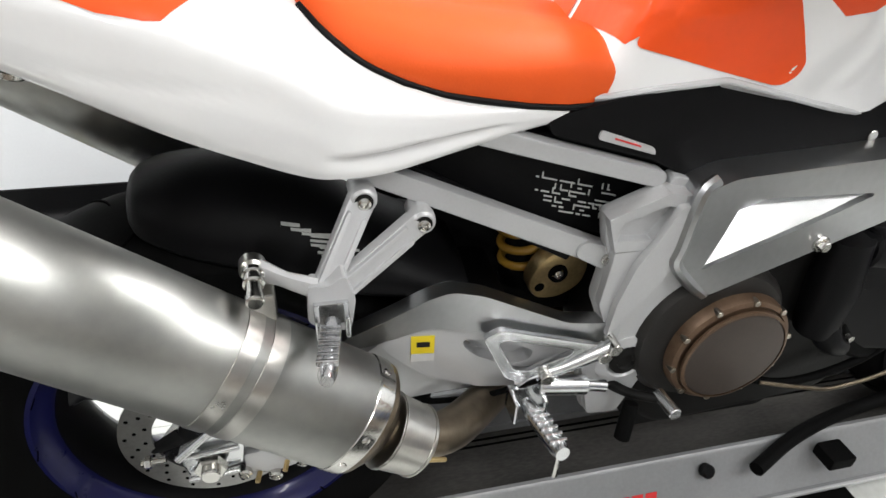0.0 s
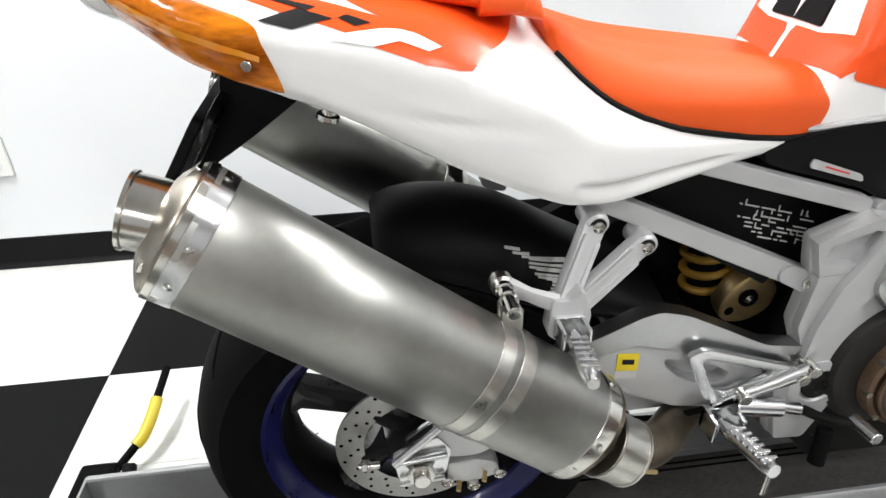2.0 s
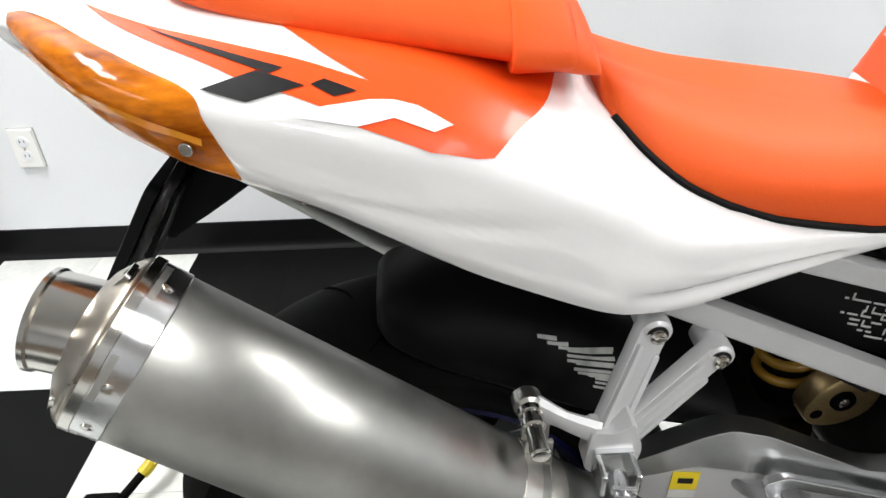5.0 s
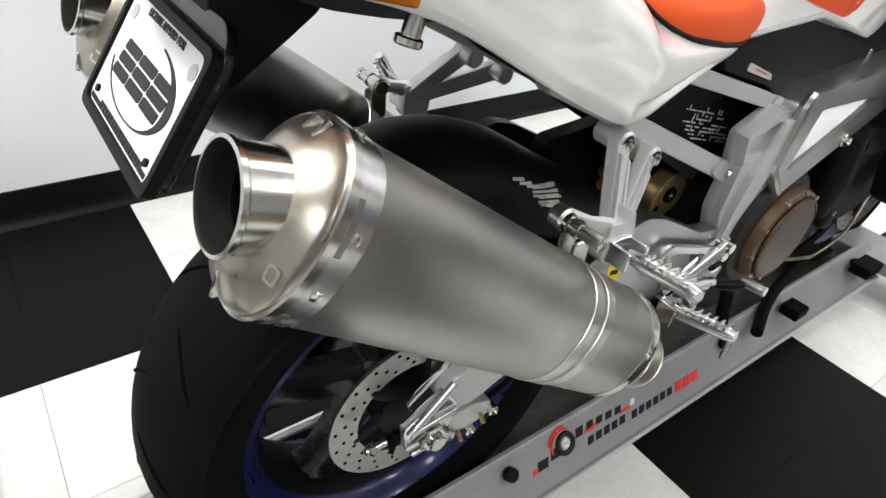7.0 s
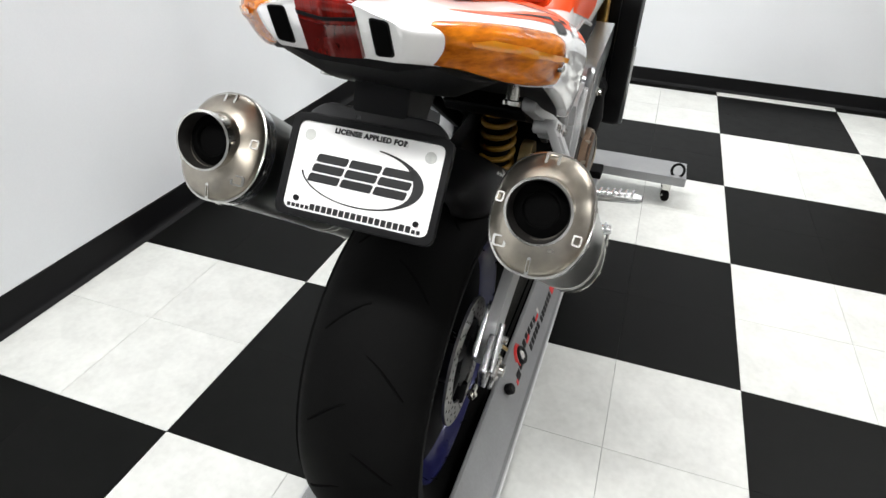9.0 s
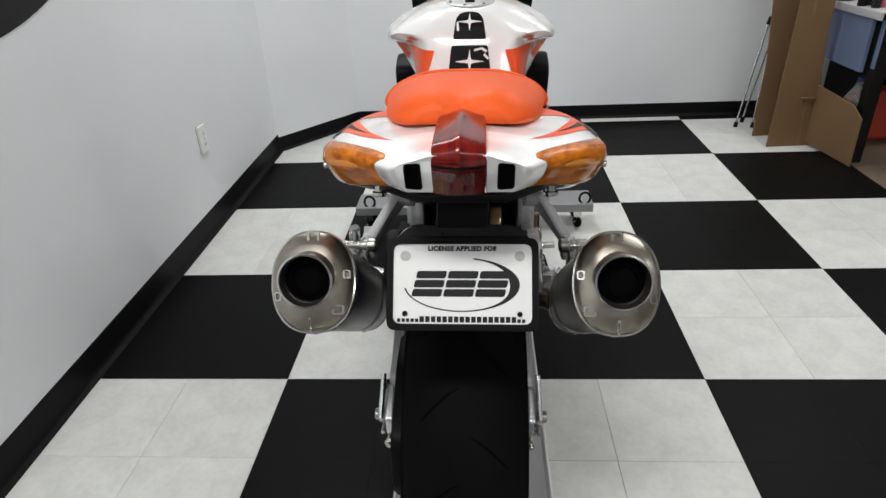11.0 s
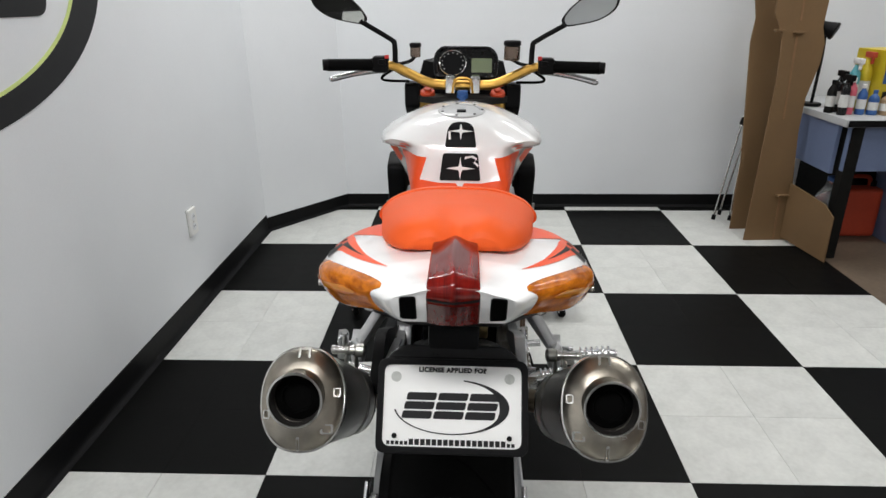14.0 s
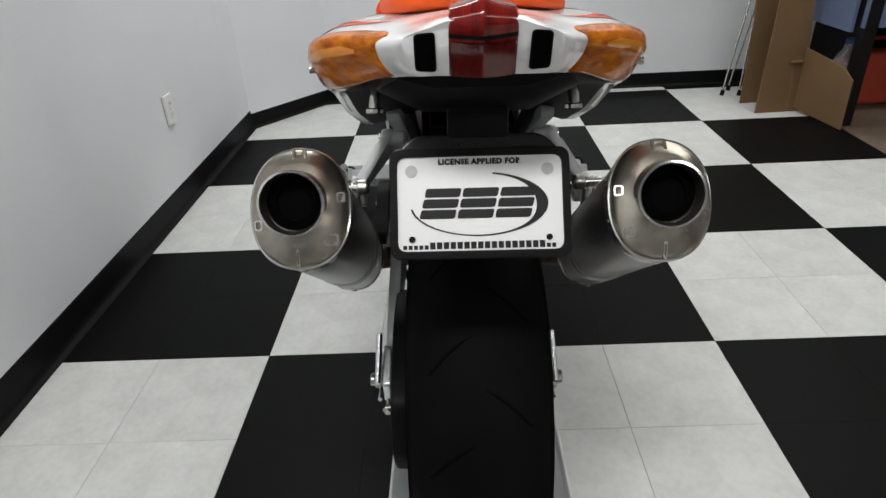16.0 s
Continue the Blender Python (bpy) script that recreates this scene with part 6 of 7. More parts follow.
        for face in (("tl", "tr", "r2", "r1"), ("r1", "r2", "e", "bl"), ("tl", "r1", "bl", "l"), ("tr", "e", "r2")):
            bm.faces.new([V[k] for k in face])
        # Lighter metal than the spar's stands in for the lamp reflection on the floor.
        part("spar_pocket", f(bm), ALU, x, smooth=10)
        part("pocket_back", f(slab(round_poly([(0.125, 0.66), (0.138, 0.682), (0.33, 0.68), (0.215, 0.61), (0.112, 0.585)], 0.005), 0.105, 0.13, bev=0)), SPAR, x)
        part("weld_bead", f(tube([(0.158, 0.098, 0.706), (0.160, 0.082, 0.690), (0.160, 0.076, 0.62), (0.160, 0.074, 0.597), (0.160, 0.10, 0.566), (0.158, 0.130, 0.540)], 0.0085, 8, 3)), SPAR, x)
        part("engine_bolt", f(join(cyl((0.150, 0.272, 0.606), (0.170, 0.272, 0.606), 0.0115, 14), cyl((0.168, 0.272, 0.606), (0.177, 0.272, 0.606), 0.0075, 6))), STEEL, x)
        # black side cover with badge
        co = round_poly([(-0.10, 0.772), (-0.02, 0.790), (0.10, 0.808), (0.13, 0.808), (0.42, 0.765), (0.44, 0.70), (0.17, 0.690), (0.127, 0.668), (0.039, 0.713), (-0.09, 0.752)], 0.008)
        c = part("side_cover", f(slab(co, 0.070, 0.1185, bev=0.004)), BLACK_M, MC, "black plastic side cover with a small badge")
        part("badge", f(slab(round_poly([(-0.036, 0.757), (0.034, 0.732), (0.038, 0.722), (-0.038, 0.746)], 0.006, 4), 0.118, 0.1205, bev=0.0008)), SILVER_P, c, "small silver badge with a red bar")
        part("badge_bar", f(slab([(-0.018, 0.7470), (0.016, 0.7355), (0.016, 0.7335), (-0.018, 0.7450)], 0.1203, 0.121, bev=0)), INK_RED, c)
        part("cover_screw", f(cyl((0.118, 0.33, 0.728), (0.122, 0.33, 0.728), 0.007, 12)), STEEL, c)
        # passenger bracket
        b = new("passenger_bracket")
        b.parent = MC
        b["label"] = "silver cast passenger footrest bracket"
        def splay(bm, a, b, out):
            """Lean a limb outwards along its length."""
            d = Vector((b[0] - a[0], b[1] - a[1]))
            for v in bm.verts:
                k = (Vector((v.co.y, v.co.z)) - Vector(a)).dot(d) / d.length_squared
                v.co.x += out * max(0.0, k)
            return bm
        for p, e in (((0.140, -0.2955, 0.7105), (-0.342, 0.640)), ((0.142, -0.235, 0.679), (-0.330, 0.636))):
            w = (p[1], p[2])
            part("arm", f(splay(slab(bar(w, e, 0.0145, 0.012), 0.132, 0.1495, bev=0.0045), w, e, 0.050)), SILVER_P, b)
            # raised rims along both edges leave the middle hollow
            for side in (-1, 1):
                n = Vector((e[1] - w[1], w[0] - e[0])).normalized() * 0.0085 * side
                run = [(w[0] * (1 - k) + e[0] * k + n.x, w[1] * (1 - k) + e[1] * k + n.y) for k in (0.18, 0.92)]
                part("arm_rim", f(splay(slab(bar(run[0], run[1], 0.0030, 0.0026), 0.147, 0.1545, bev=0.0015), w, e, 0.050)), SILVER_P, b)
            part("mount_boss", f(cyl((0.112, p[1], p[2]), (0.1535, p[1], p[2]), 0.0135, 20, 0.2)), SILVER_P, b)
            part("bolt_well", f(revolve([(0.0098, -0.002), (0.0094, 0.0006), (0.001, 0.0006)], pose(0.1535, p[1], p[2], 0, 90, 0), 18)), ENGINE, b)
            part("mount_bolt", f(revolve([(0.0072, 0), (0.0068, 0.004), (0.0040, 0.0048), (0.0034, 0.001), (0.001, 0.001)], pose(0.1538, p[1], p[2], 0, 90, 0), 16)), STEEL, b)
        part("web", f(slab(round_poly([(-0.357, 0.655), (-0.338, 0.652), (-0.322, 0.664), (-0.312, 0.632), (-0.318, 0.594), (-0.345, 0.598), (-0.360, 0.610)], 0.006), 0.184, 0.206, bev=0.005)), SILVER_P, b)
        part("hanger_arm", f(tube([(0.196, -0.350, 0.645), (0.190, -0.378, 0.655), (0.180, -0.402, 0.663)], [0.012, 0.009, 0.012], 8, 3, flat=0.7)), SILVER_P, b)
        part("peg_clevis", f(join(box((0.218, -0.351, 0.622), (0.032, 0.005, 0.024), 0.002), box((0.218, -0.323, 0.622), (0.032, 0.005, 0.024), 0.002), box((0.206, -0.337, 0.622), (0.010, 0.034, 0.026), 0.002))), ALU, b)
        # the chain side peg is folded up
        p0, p1 = (Vector((0.224, -0.337, 0.622)), Vector((0.314, -0.349, 0.6385))) if s > 0 else (Vector((0.221, -0.346, 0.628)), Vector((0.209, -0.3905, 0.694)))
        mp = aim(p0, p1, (0, 0, 1) if s > 0 else (1, 0, 0))
        n = (p1 - p0).length
        peg = part("footpeg", f(tube([mp @ Vector((0, 0, n * k)) for k in (0, 0.14, 0.9, 1.0)], [0.008, 0.0090, 0.0085, 0.006], 12)), ALU, b, "ribbed aluminium footpeg")
        for k in range(6):
            part("rib", f(box((0, 0.0085, n * (0.26 + 0.115 * k)), (0.019, 0.006, 0.0045), 0.001, mp)), ALU, peg)


frame_parts()


def middle():
    # electronics box with print
    bx = round_poly([(-0.25, 0.712), (-0.14, 0.738), (-0.05, 0.745), (0.10, 0.70), (0.105, 0.622), (0.012, 0.596), (-0.138, 0.652), (-0.23, 0.688)], 0.008)
    e = part("battery_box", slab(bx, -0.07, 0.086, bev=0.004), BLACK_M, MC, "black plastic box with white print")
    rnd = random.Random(3)
    for r in range(8):
        y, end = -0.100 + 0.006 * r + rnd.uniform(-0.006, 0.006), 0.020 + 0.003 * r + rnd.uniform(-0.03, 0.01)
        while y < end:
            w = rnd.choice((0.004, 0.006, 0.011, 0.020))
            z = 0.686 - r * 0.0058 - (y + 0.085) * 0.27
            if rnd.random() < 0.66:
                part("print_bar", slab([(y, z), (y + w, z - w * 0.27), (y + w, z - w * 0.27 + 0.0021), (y, z + 0.0021)], 0.0862, 0.0868, bev=0), INK_WHITE, e)
            if rnd.random() < 0.25:
                part("print_bar", slab([(y, z), (y + 0.0018, z), (y + 0.0018, z + 0.008), (y, z + 0.008)], 0.0862, 0.0868, bev=0), INK_WHITE, e)
            y += w + 0.0035
    # rear shock
    s = new("rear_shock")
    s.parent = MC
    s["label"] = "rear shock with yellow coil spring and bronze clevis"
    a, b = Vector((0.0, -0.046, 0.480)), Vector((0.0, -0.072, 0.680))
    m = aim(a, b)
    L = (b - a).length
    turns = 7.0
    part("spring", tube([m @ Vector((0.034 * math.cos(t), 0.034 * math.sin(t), 0.012 + L * 0.94 * t / (2 * math.pi * turns))) for t in np.linspace(0, 2 * math.pi * turns, 200)], 0.0062, 10), SPRING, s, "yellow coil spring")
    part("damper_body", revolve([(0.022, 0), (0.024, 0.01), (0.024, L), (0.02, L + 0.01)], m, 24), BLACK_M, s)
    part("spring_seat", revolve([(0.026, -0.002), (0.040, 0.0), (0.040, 0.008), (0.026, 0.010)], m, 28), BLACK_M, s)
    part("clevis", join(slab(round_poly([(-0.074, 0.516), (-0.060, 0.552), (-0.036, 0.570), (-0.006, 0.566), (0.012, 0.544), (0.006, 0.509), (-0.026, 0.489), (-0.060, 0.492)], 0.016), 0.048, 0.076, bev=0.006)), BRONZE, s, "bronze casting")
    part("clevis_bolt", revolve([(0.014, 0), (0.013, 0.005), (0.009, 0.006), (0.008, 0.001), (0.001, 0.001)], pose(0.075, -0.033, 0.533, 0, 90, 0), 20), GROOVE, s)
    part("clevis_bolt_head", revolve([(0.007, 0), (0.0065, 0.005), (0.0035, 0.006), (0.003, 0.003), (0.001, 0.003)], pose(0.076, -0.033, 0.533, 0, 90, 0), 14), STEEL, s)
    part("clevis_hole", revolve([(0.007, 0), (0.006, 0.001), (0.001, 0.001)], pose(0.0762, -0.056, 0.512, 0, 90, 0), 16), GROOVE, s)
    # inner dark bulkhead behind the shock
    part("inner_guard", slab(round_poly([(-0.20, 0.60), (0.06, 0.62), (0.07, 0.36), (-0.10, 0.37), (-0.18, 0.46)], 0.02), -0.075, -0.045, bev=0.004), BLACK_M, MC, "black inner splash guard")
    # engine
    en = new("engine")
    en.parent = MC
    en["label"] = "dark engine with a round brown clutch cover"
    part("crankcase", slab(round_poly([(0.06, 0.54), (0.20, 0.60), (0.36, 0.58), (0.50, 0.50), (0.52, 0.36), (0.44, 0.27), (0.15, 0.25), (0.06, 0.33)], 0.03), -0.13, 0.132, bev=0.012), ENGINE, en)
    part("clutch_housing", revolve([(0.116, 0), (0.114, 0.026), (0.104, 0.038), (0.09, 0.040)], pose(0.122, 0.168, 0.458, 0, 90, 0), 48), ENGINE_B, en)
    cover = part("clutch_cover", revolve([(0.0895, 0), (0.0885, 0.014), (0.086, 0.020), (0.080, 0.0225), (0.078, 0.020), (0.002, 0.0205)], pose(0.158, 0.190, 0.446, 0, 90, 0), 56), COPPER, en, "brown clutch cover ringed with screws")
    part("cover_face", revolve([(0.074, 0), (0.073, 0.006), (0.070, 0.0075), (0.001, 0.0078)], pose(0.180, 0.192, 0.444, 0, 90, 0), 48), COPPER_F, cover, "flat brown cover face")
    part("face_ring", revolve([(0.0735, 0), (0.0775, 0.001), (0.0775, 0.005), (0.0735, 0.006)], pose(0.1815, 0.192, 0.444, 0, 90, 0), 56, cap=False), COPPER, cover)
    for k in range(10):
        t = 2 * math.pi * k / 10 + 0.2
        p = (0.186, 0.190 + 0.0850 * math.cos(t), 0.446 + 0.0850 * math.sin(t))
        part("cover_screw", cyl((0.170, *p[1:]), (0.182, *p[1:]), 0.0045, 8), STEEL_B, cover)
    # rear cylinder and intake bits filling the space under the spar
    part("cylinder_head", box((0.0, 0.30, 0.62), (0.19, 0.22, 0.12), 0.02), ENGINE, en)
    part("front_cylinder", tube([(0.0, 0.42, 0.42), (0.0, 0.58, 0.52)], 0.085, 16), ENGINE, en)
    part("water_pump", join(tube([(0.15, 0.335, 0.60), (0.155, 0.340, 0.52), (0.150, 0.350, 0.44)], [0.030, 0.034, 0.028], 16), cyl((0.15, 0.36, 0.58), (0.15, 0.46, 0.56), 0.03)), BLACK_M, en, "black coolant pipe")
    part("side_case", slab(round_poly([(0.325, 0.555), (0.40, 0.585), (0.56, 0.60), (0.66, 0.52), (0.64, 0.40), (0.52, 0.37), (0.40, 0.395), (0.345, 0.44)], 0.03), 0.10, 0.160, bev=0.014), BLACK_M, en, "black engine side case")
    part("round_cover", revolve([(0.042, 0.0), (0.041, 0.020), (0.037, 0.026), (0.001, 0.028)], pose(0.148, 0.372, 0.562, 0, 82, 0), 32), BLACK_M, en, "black round cover")
    part("case_neck", tube([(0.150, 0.355, 0.47), (0.165, 0.365, 0.43), (0.160, 0.40, 0.405)], [0.022, 0.020, 0.017], 14, 4), BLACK_M, en)
    part("case_screw", cyl((0.166, 0.398, 0.430), (0.176, 0.399, 0.430), 0.006, 10), STEEL, en)
    part("steel_line", tube([(0.150, 0.30, 0.335), (0.172, 0.36, 0.335), (0.176, 0.42, 0.327), (0.176, 0.52, 0.352), (0.15, 0.64, 0.40)], 0.0034, 8, 5), TITAN_D, en, "thin steel pipe")
    part("coolant_hose", tube([(0.14, 0.38, 0.47), (0.15, 0.42, 0.40), (0.13, 0.52, 0.36), (0.10, 0.62, 0.42)], 0.016, 12, 5), BLACK_R, en)
    part("hose_clip", cyl((0.145, 0.375, 0.445), (0.16, 0.385, 0.44), 0.01, 10), STEEL, en)
    part("oil_line", tube([(0.13, 0.28, 0.33), (0.15, 0.36, 0.325), (0.15, 0.48, 0.355), (0.12, 0.60, 0.40)], 0.007, 10, 5), BLACK_R, en)
    part("sump", slab(round_poly([(0.08, 0.30), (0.42, 0.28), (0.40, 0.20), (0.14, 0.20)], 0.02), -0.09, 0.09, bev=0.01), ENGINE, en)
    part("header_pipe", tube([(0.06, 0.02, 0.335), (0.05, 0.12, 0.26), (0.03, 0.35, 0.22), (0.02, 0.58, 0.30), (0.0, 0.62, 0.45)], 0.026, 16, 6), TITAN_D, MC, "browned header pipe")
    part("radiator", box((0, 0.70, 0.62), (0.34, 0.05, 0.30), 0.01), BLACK_M, MC, "black radiator")
    for sgn in (-1, 1):
        f = (lambda b: b) if sgn > 0 else flip
        sh = part("radiator_shroud", f(slab(round_poly([(0.42, 0.80), (0.50, 0.835), (0.62, 0.80), (0.66, 0.62), (0.62, 0.46), (0.54, 0.42), (0.48, 0.52), (0.45, 0.70)], 0.03), 0.172, 0.226, bev=0.012)), BLACK_M, MC, "black radiator side shroud with a silver strip")
        part("shroud_strip", f(tube([(0.228, 0.465, 0.68), (0.229, 0.50, 0.52), (0.229, 0.545, 0.44)], 0.006, 8, 3, flat=0.6)), SPAR, sh)
        part("shroud_screw", f(cyl((0.224, 0.53, 0.76), (0.229, 0.53, 0.76), 0.007, 12)), STEEL, sh)


middle()


def rider_controls():
    r = new("rider_footrest")
    r.parent = MC
    r["label"] = "polished rider footrest with heel guard and brake pedal"
    og = round_poly([(-0.162, 0.520), (-0.140, 0.530), (0.008, 0.478), (0.004, 0.455), (-0.105, 0.436), (-0.128, 0.448)], 0.007, 4)
    ho = round_poly([(-0.142, 0.510), (-0.132, 0.513), (-0.040, 0.482), (-0.042, 0.474), (-0.100, 0.455), (-0.118, 0.462)], 0.005, 4)
    part("heel_guard", slab(og, 0.160, 0.169, bev=0.002, hole=ho), ALU, r, "polished heel guard with a triangular opening")
    part("carrier_arm", tube([(0.160, -0.110, 0.430), (0.168, -0.05, 0.452), (0.170, 0.012, 0.480)], [0.011, 0.009, 0.012], 10, 3, flat=0.8), ALU, r)
    part("master_cylinder", join(cyl((0.172, -0.085, 0.432), (0.172, -0.015, 0.418), 0.014, 14), cyl((0.172, -0.02, 0.42), (0.172, 0.015, 0.41), 0.009, 12)), ALU, r)
    for y, z in ((0.0, 0.470), (-0.075, 0.446), (0.012, 0.482)):
        part("carrier_bolt", cyl((0.156, y, z), (0.182, y, z), 0.009, 14), STEEL, r)
    part("peg_clevis", join(box((0.180, -0.118, 0.410), (0.036, 0.006, 0.034), 0.002), box((0.180, -0.080, 0.410), (0.036, 0.006, 0.034), 0.002), box((0.166, -0.099, 0.410), (0.010, 0.044, 0.036), 0.002)), ALU, r)
    peg = part("footpeg", tube([(0.182, -0.099, 0.411), (0.200, -0.098, 0.414), (0.268, -0.092, 0.427), (0.277, -0.091, 0.429)], [0.010, 0.012, 0.011, 0.009], 12), ALU, r, "ribbed aluminium footpeg")
    for k in range(6):
        t = k / 5
        part("rib", box((0.208 + 0.056 * t, -0.0975 + 0.004 * t, 0.4265 + 0.0105 * t), (0.004, 0.022, 0.006), 0.001), ALU, peg)
    part("feeler", cyl((0.272, -0.092, 0.424), (0.274, -0.094, 0.386), 0.0038, 10), STEEL, r)
    part("brake_pedal", tube([(0.150, 0.035, 0.388), (0.172, 0.055, 0.388), (0.190, 0.080, 0.392), (0.200, 0.095, 0.395)], [0.008, 0.007, 0.007, 0.006], 10, 4), ENGINE, r)
    part("pedal_tip", cyl((0.186, 0.090, 0.395), (0.228, 0.092, 0.398), 0.009, 14), ALU, r)
    part("rubber_stop", cyl((0.188, 0.052, 0.385), (0.205, 0.040, 0.335), 0.011, 14), BLACK_R, r)
    part("brake_line", tube([(0.172, -0.085, 0.44), (0.15, -0.16, 0.40), (0.12, -0.28, 0.38)], 0.004, 8, 5), BLACK_R, r)
    l = mirror_copy(r)
    l["label"] = "polished rider footrest with heel guard and shift lever"


rider_controls()


def cockpit():
    h = new("handlebar")
    h.parent = MC
    h["label"] = "gold anodised handlebar with black grips"
    pts = [(-0.388, 0.388, 1.100), (-0.24, 0.43, 1.098), (-0.19, 0.445, 1.090), (-0.105, 0.465, 1.048), (-0.05, 0.47, 1.040), (0.05, 0.47, 1.040), (0.105, 0.465, 1.048), (0.19, 0.445, 1.090), (0.24, 0.43, 1.098), (0.388, 0.388, 1.100)]
    part("bar", tube(pts, [0.0111, 0.0111, 0.0125, 0.014, 0.0143, 0.0143, 0.014, 0.0125, 0.0111, 0.0111], 16, 6), GOLD, h, "gold anodised bar")
    for s in (1, -1):
        f = (lambda b: b) if s > 0 else flip
        part("grip", f(tube([(0.258, 0.425, 1.0985), (0.263, 0.4235, 1.0987), (0.372, 0.392, 1.0995), (0.379, 0.390, 1.1)], [0.018, 0.0165, 0.0165, 0.018], 18)), BLACK_R, h, "black rubber grip")
        part("bar_end", f(cyl((0.376, 0.391, 1.10), (0.393, 0.386, 1.10), 0.0155, 18)), BLACK_M, h)
        part("switch_block", f(join(box((0.235, 0.43, 1.10), (0.045, 0.045, 0.045), 0.008), box((0.228, 0.405, 1.108), (0.02, 0.012, 0.014), 0.002))), BLACK_M, h)
        part("red_switch", f(box((0.215, 0.412, 1.122), (0.012, 0.010, 0.010), 0.002)), INK_RED, h)
        part("lever_perch", f(box((0.205, 0.455, 1.092), (0.035, 0.035, 0.025), 0.006)), BLACK_M, h)
        part("lever", f(tube([(0.215, 0.475, 1.083), (0.265, 0.485, 1.078), (0.33, 0.468, 1.066), (0.382, 0.445, 1.055)], [0.013, 0.0115, 0.0085, 0.009], 12, 4, flat=0.9)), ALU, h, "polished lever")
        part("lever_ball", f(revolve([(0.001, -0.008), (0.006, -0.0055), (0.008, 0), (0.006, 0.0055), (0.001, 0.008)], pose(0.383, 0.4445, 1.055), 12)), ALU, h)
        part("clamp", f(join(box((0.036, 0.466, 1.043), (0.029, 0.046, 0.050), 0.006), cyl((0.030, 0.446, 1.060), (0.030, 0.440, 1.064), 0.005, 10), cyl((0.043, 0.446, 1.060), (0.043, 0.440, 1.064), 0.005, 10))), ALU, h)
        # mirror
        mi = new("mirror")
        mi.parent = MC
        mi["label"] = "black framed rear view mirror on a stem"
        part("stem", f(tube([(0.195, 0.445, 1.10), (0.196, 0.447, 1.150), (0.205, 0.45, 1.165), (0.275, 0.44, 1.206), (0.29, 0.435, 1.218)], [0.008, 0.0075, 0.007, 0.007, 0.009], 10, 3)), BLACK_M, mi)
        cm = Vector((0.345, 0.425, 1.252))
        ol = [(-0.070, -0.040), (-0.055, -0.045), (0.02, -0.030), (0.062, -0.005), (0.075, 0.022), (0.066, 0.040), (0.04, 0.045), (-0.01, 0.035), (-0.05, 0.005), (-0.072, -0.025)]
        rot = Matrix.Translation(cm) @ pose(0, 0, 0, (90 - 3) if s > 0 else (90 + 8), 0, -4)
        shell = []
        for g, d in ((0.55, -0.034), (0.85, -0.028), (1.0, -0.012), (1.03, 0.0), (1.0, 0.002), (0.93, 0.002)):
            shell.append([rot @ Vector((x * g, y * g, d)) for x, y in [tuple(q) for q in spline(ol + ol[:1], 4)[:-1]]])
        part("shell", f(loft(shell)), BLACK_G, mi, "black mirror shell")
        part("glass", f(loft([[rot @ Vector((x * g, y * g, d)) for x, y in [tuple(q) for q in spline(ol + ol[:1], 4)[:-1]]] for g, d in ((0.925, 0.001), (0.925, 0.0035))])), MIRROR, mi, "mirror glass")
        # fork leg and cap
        fk = part("fork_leg", f(tube([(0.105, 0.50, 1.00), (0.105, 0.64, 0.72), (0.105, 0.92, 0.34)], [0.026, 0.026, 0.028], 18)), GOLD, MC, "gold fork leg")
        part("fork_cap", f(join(cyl((0.105, 0.497, 1.002), (0.105, 0.490, 1.020), 0.022, 18), cyl((0.105, 0.490, 1.02), (0.105, 0.487, 1.028), 0.012, 6))), ORANGE_D, fk, "orange fork cap")
    # reservoirs
    rs = part("clutch_reservoir", join(cyl((-0.138, 0.46, 1.118), (-0.138, 0.46, 1.146), 0.015, 18)), SMOKE, h)
    part("lid", cyl((-0.138, 0.46, 1.145), (-0.138, 0.46, 1.157), 0.017, 18), BLACK_M, rs)
    part("reservoir_arm", tube([(-0.19, 0.45, 1.098), (-0.155, 0.46, 1.106), (-0.138, 0.46, 1.120)], 0.005, 8, 4), BLACK_M, h)
    rb = part("brake_reservoir", cyl((0.140, 0.46, 1.112), (0.140, 0.46, 1.152), 0.023, 20), SMOKE, h)
    part("lid", cyl((0.140, 0.46, 1.151), (0.140, 0.46, 1.166), 0.025, 20), BLACK_M, rb)
    part("reservoir_arm", tube([(0.19, 0.45, 1.098), (0.165, 0.46, 1.102), (0.140, 0.46, 1.114)], 0.005, 8, 4), BLACK_M, h)
    # top yoke and instruments
    part("top_yoke", slab(round_poly([(-0.14, 0.49), (-0.06, 0.44), (0.06, 0.44), (0.14, 0.49), (0.12, 0.54), (-0.12, 0.54)], 0.02), 0.985, 1.005, "xy", 0.004), ENGINE_B, MC, "dark top yoke")
    part("yoke_clip", tube([(-0.03, 0.446, 1.02), (-0.02, 0.44, 1.058), (0.02, 0.44, 1.058), (0.03, 0.446, 1.02)], 0.004, 8, 4), GOLD, h)
    part("key_switch", join(cyl((0, 0.455, 1.0), (0, 0.452, 1.018), 0.017, 18), box((0, 0.450, 1.022), (0.03, 0.012, 0.012), 0.003)), BLUE_P, MC, "ignition switch with blue tag")
    d = new("instrument_panel")
    d.parent = MC
    d["label"] = "black instrument panel with round dial and green display"
    mt = Matrix.Translation((0.008, 0.555, 1.088)) @ pose(0, 0, 0, 58, 0, 0)
    ob = round_poly([(-0.096, -0.045), (0.096, -0.045), (0.100, 0.03), (0.078, 0.058), (-0.078, 0.058), (-0.100, 0.03)], 0.022, 5)
    def put(bm):
        bm.transform(mt)
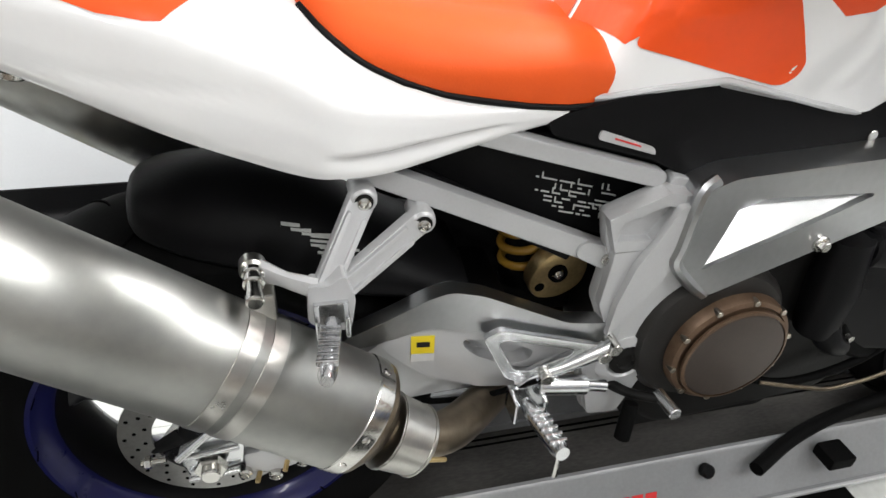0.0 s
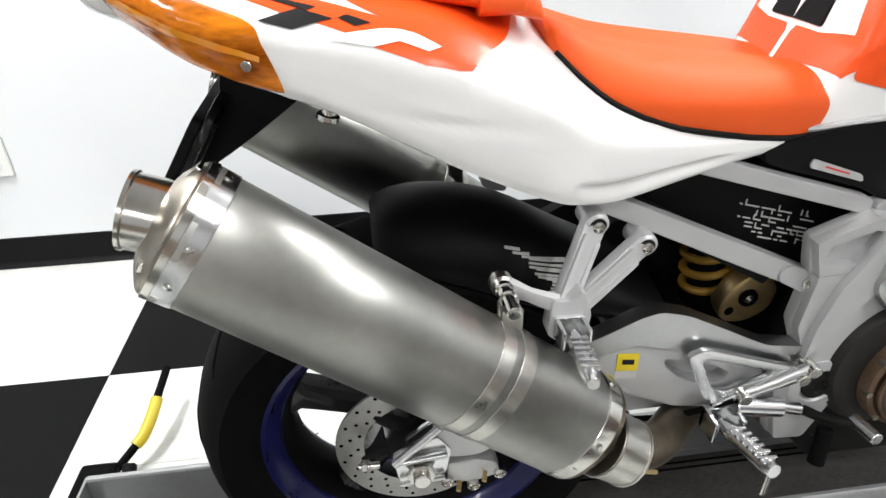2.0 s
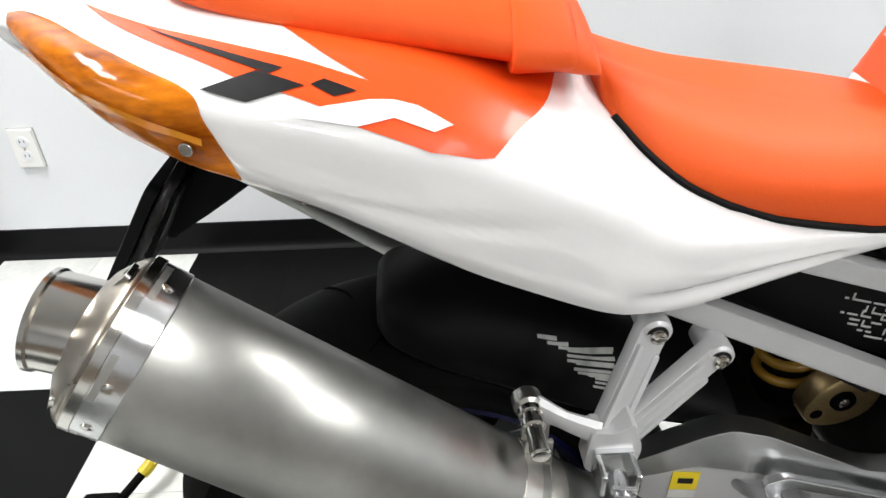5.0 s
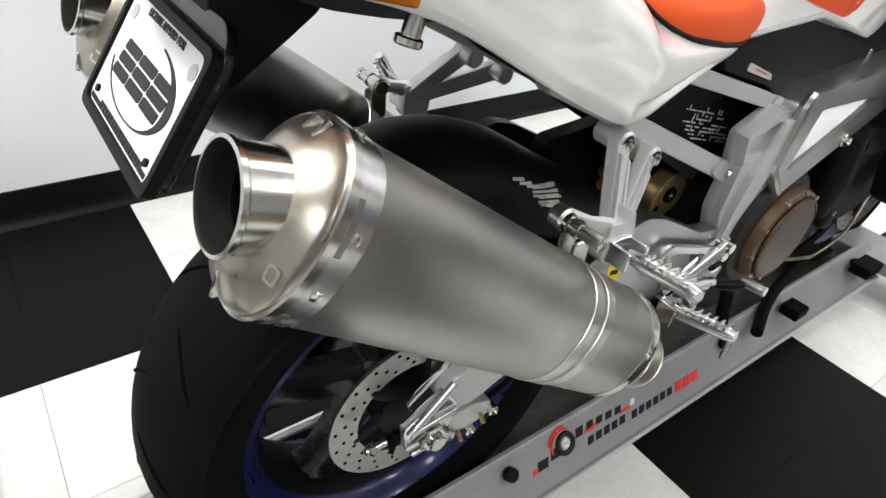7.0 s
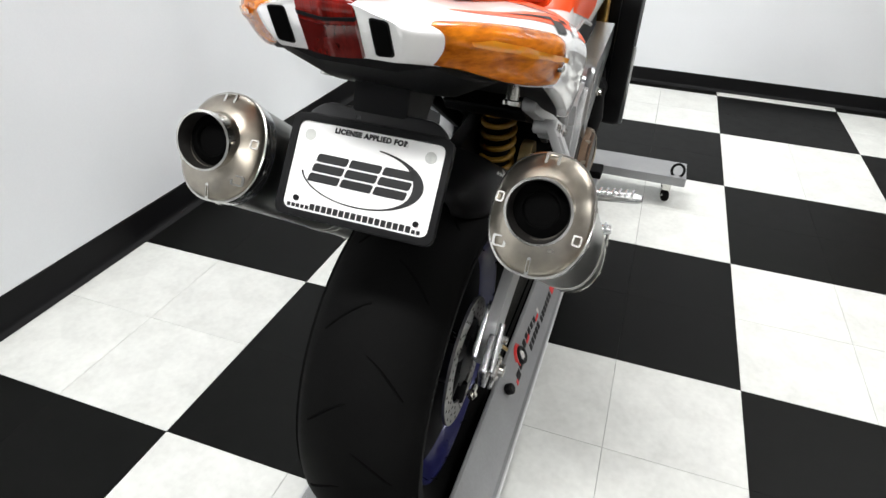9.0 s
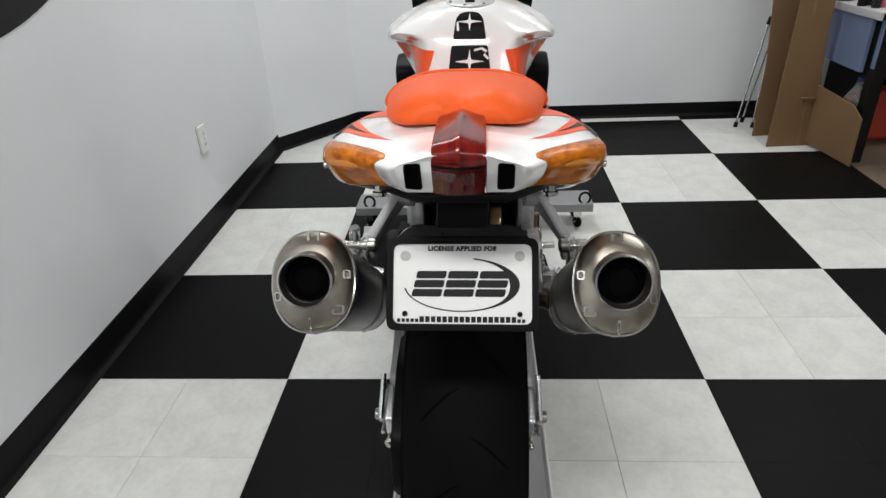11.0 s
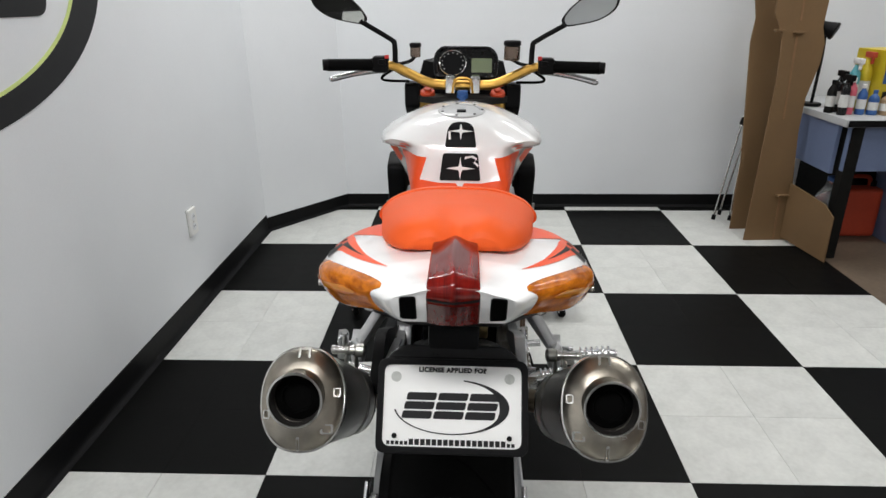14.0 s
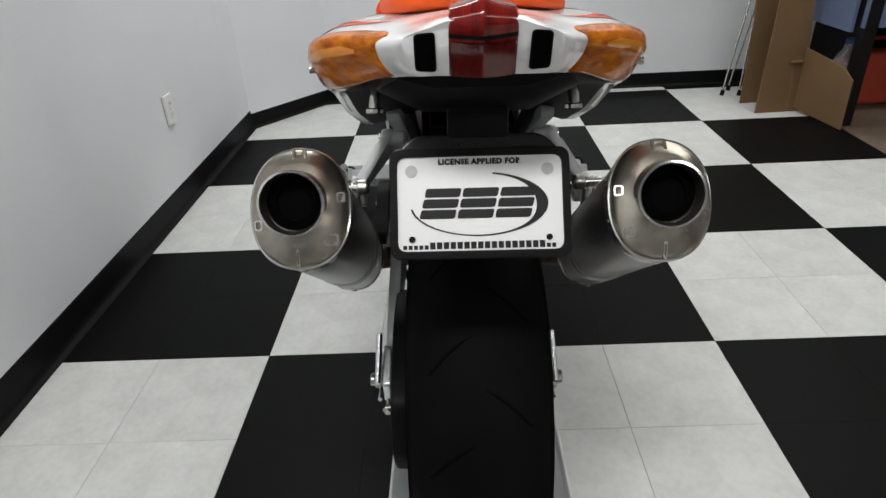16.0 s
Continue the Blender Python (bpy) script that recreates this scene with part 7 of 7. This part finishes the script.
        return bm
    part("housing", put(loft([[(x * g, y * g, z) for x, y in ob] for g, z in ((0.7, -0.05), (0.95, -0.03), (1.0, 0.0), (0.98, 0.010), (0.90, 0.012), (0.88, 0.004))])), BLACK_G, d)
    part("dial", put(revolve([(0.042, 0.003), (0.046, 0.006), (0.044, 0.009), (0.039, 0.006), (0.001, 0.006)], pose(-0.040, 0.004, 0), 32)), BLACK_M, d, "round dial")
    part("dial_ring", put(revolve([(0.039, 0.007), (0.041, 0.0085), (0.043, 0.007)], pose(-0.040, 0.004, 0), 32, cap=False)), STEEL, d)
    for k in range(11):
        a = radians(220 - k * 26)
        part("dial_tick", put(box((-0.040 + 0.032 * math.cos(a), 0.004 + 0.032 * math.sin(a), 0.0067), (0.003, 0.003, 0.0008), 0)), INK_WHITE, d)
    part("display", put(box((0.048, -0.004, 0.006), (0.062, 0.046, 0.004), 0.002)), LCD, d, "grey-green display")
    for k in range(3):
        part("warning_light", put(cyl((0.02 + 0.03 * k, 0.036, 0.004), (0.02 + 0.03 * k, 0.036, 0.008), 0.004, 10)), ENGINE, d)
    # dark fly screen and lamps in front, seen from behind
    part("headlight_shell", loft([[(u * w, y, z0 + v * hh) for u, v in ((-1, 0), (-0.8, 0.8), (0, 1), (0.8, 0.8), (1, 0), (0.8, -0.8), (0, -1), (-0.8, -0.8))] for y, w, z0, hh in ((0.56, 0.10, 1.02, 0.09), (0.60, 0.155, 0.985, 0.14), (0.68, 0.15, 0.95, 0.14), (0.76, 0.08, 0.92, 0.08))]), BLACK_M, MC, "black headlight shell")
    for s in (1, -1):
        f = (lambda b: b) if s > 0 else flip
        part("fork_guard", f(slab(round_poly([(0.50, 1.04), (0.56, 1.04), (0.60, 0.96), (0.56, 0.93), (0.50, 0.97)], 0.012), 0.13, 0.175, bev=0.008)), BLACK_M, MC)
        part("cable", f(tube([(0.21, 0.45, 1.09), (0.17, 0.50, 1.06), (0.10, 0.53, 1.03), (0.08, 0.56, 0.97)], 0.0045, 8, 5)), BLACK_R, h)
        part("lever_hose", f(tube([(0.20, 0.45, 1.085), (0.235, 0.455, 1.062), (0.225, 0.47, 1.05), (0.16, 0.50, 1.045)], 0.004, 8, 5)), BLACK_R, h)
    part("front_mudguard", loft([[(u * 0.075, 0.93 + r * math.cos(a), 0.331 + r * math.sin(a)) for u, r in ((-1, 0.30), (-0.8, 0.325), (0, 0.335), (0.8, 0.325), (1, 0.30), (0.8, 0.315), (0, 0.325), (-0.8, 0.315))] for a in np.linspace(0.6, 2.4, 14)]), WHITE, MC, "white front mudguard")


cockpit()


# ---- floor tiles, laid last ----
def tile_mesh(name, material, gap, chamfer):
    g, c, z = TILE / 2 - gap, chamfer, 0.0
    rings = [[(sx * q, sy * q, h) for sx, sy in ((-1, -1), (1, -1), (1, 1), (-1, 1))] for q, h in ((g, -0.003), (g, -0.0006), (g - c, z))]
    return finish(loft(rings), name, material, 0)


TW, TB = tile_mesh("tile_white", TILE_W, 0.0004, 0.0008), tile_mesh("tile_black", TILE_B, 0.0001, 0.0002)
far_white, far_black = [], []
for i in range(-2, 8):
    for j in range(-12, 9):
        x, y = (i + 0.5) * TILE, (j + 0.5) * TILE
        white = (i // 2 + j // 2) % 2 == 0
        if y - TILE / 2 > ROOM_Y1:
            continue
        if -8 <= j:
            ob = new("tile", TW if white else TB)
            ob.parent = FLOOR
            ob.location = (x, y, 0)
            if (i * 7 + j * 3) % 2:
                ob.rotation_euler = (0, 0, math.pi / 2)
        else:
            (far_white if white else far_black).append((x, y))
for name, cells, material in (("white_tiles_behind", far_white, TILE_W), ("black_tiles_behind", far_black, TILE_B)):
    bm = join(*[box((x, y, -0.0015), (TILE - 0.0012, TILE - 0.0012, 0.003), 0) for x, y in cells])
    tagged(part(name, bm, material, FLOOR, smooth=0), kind="stuff")
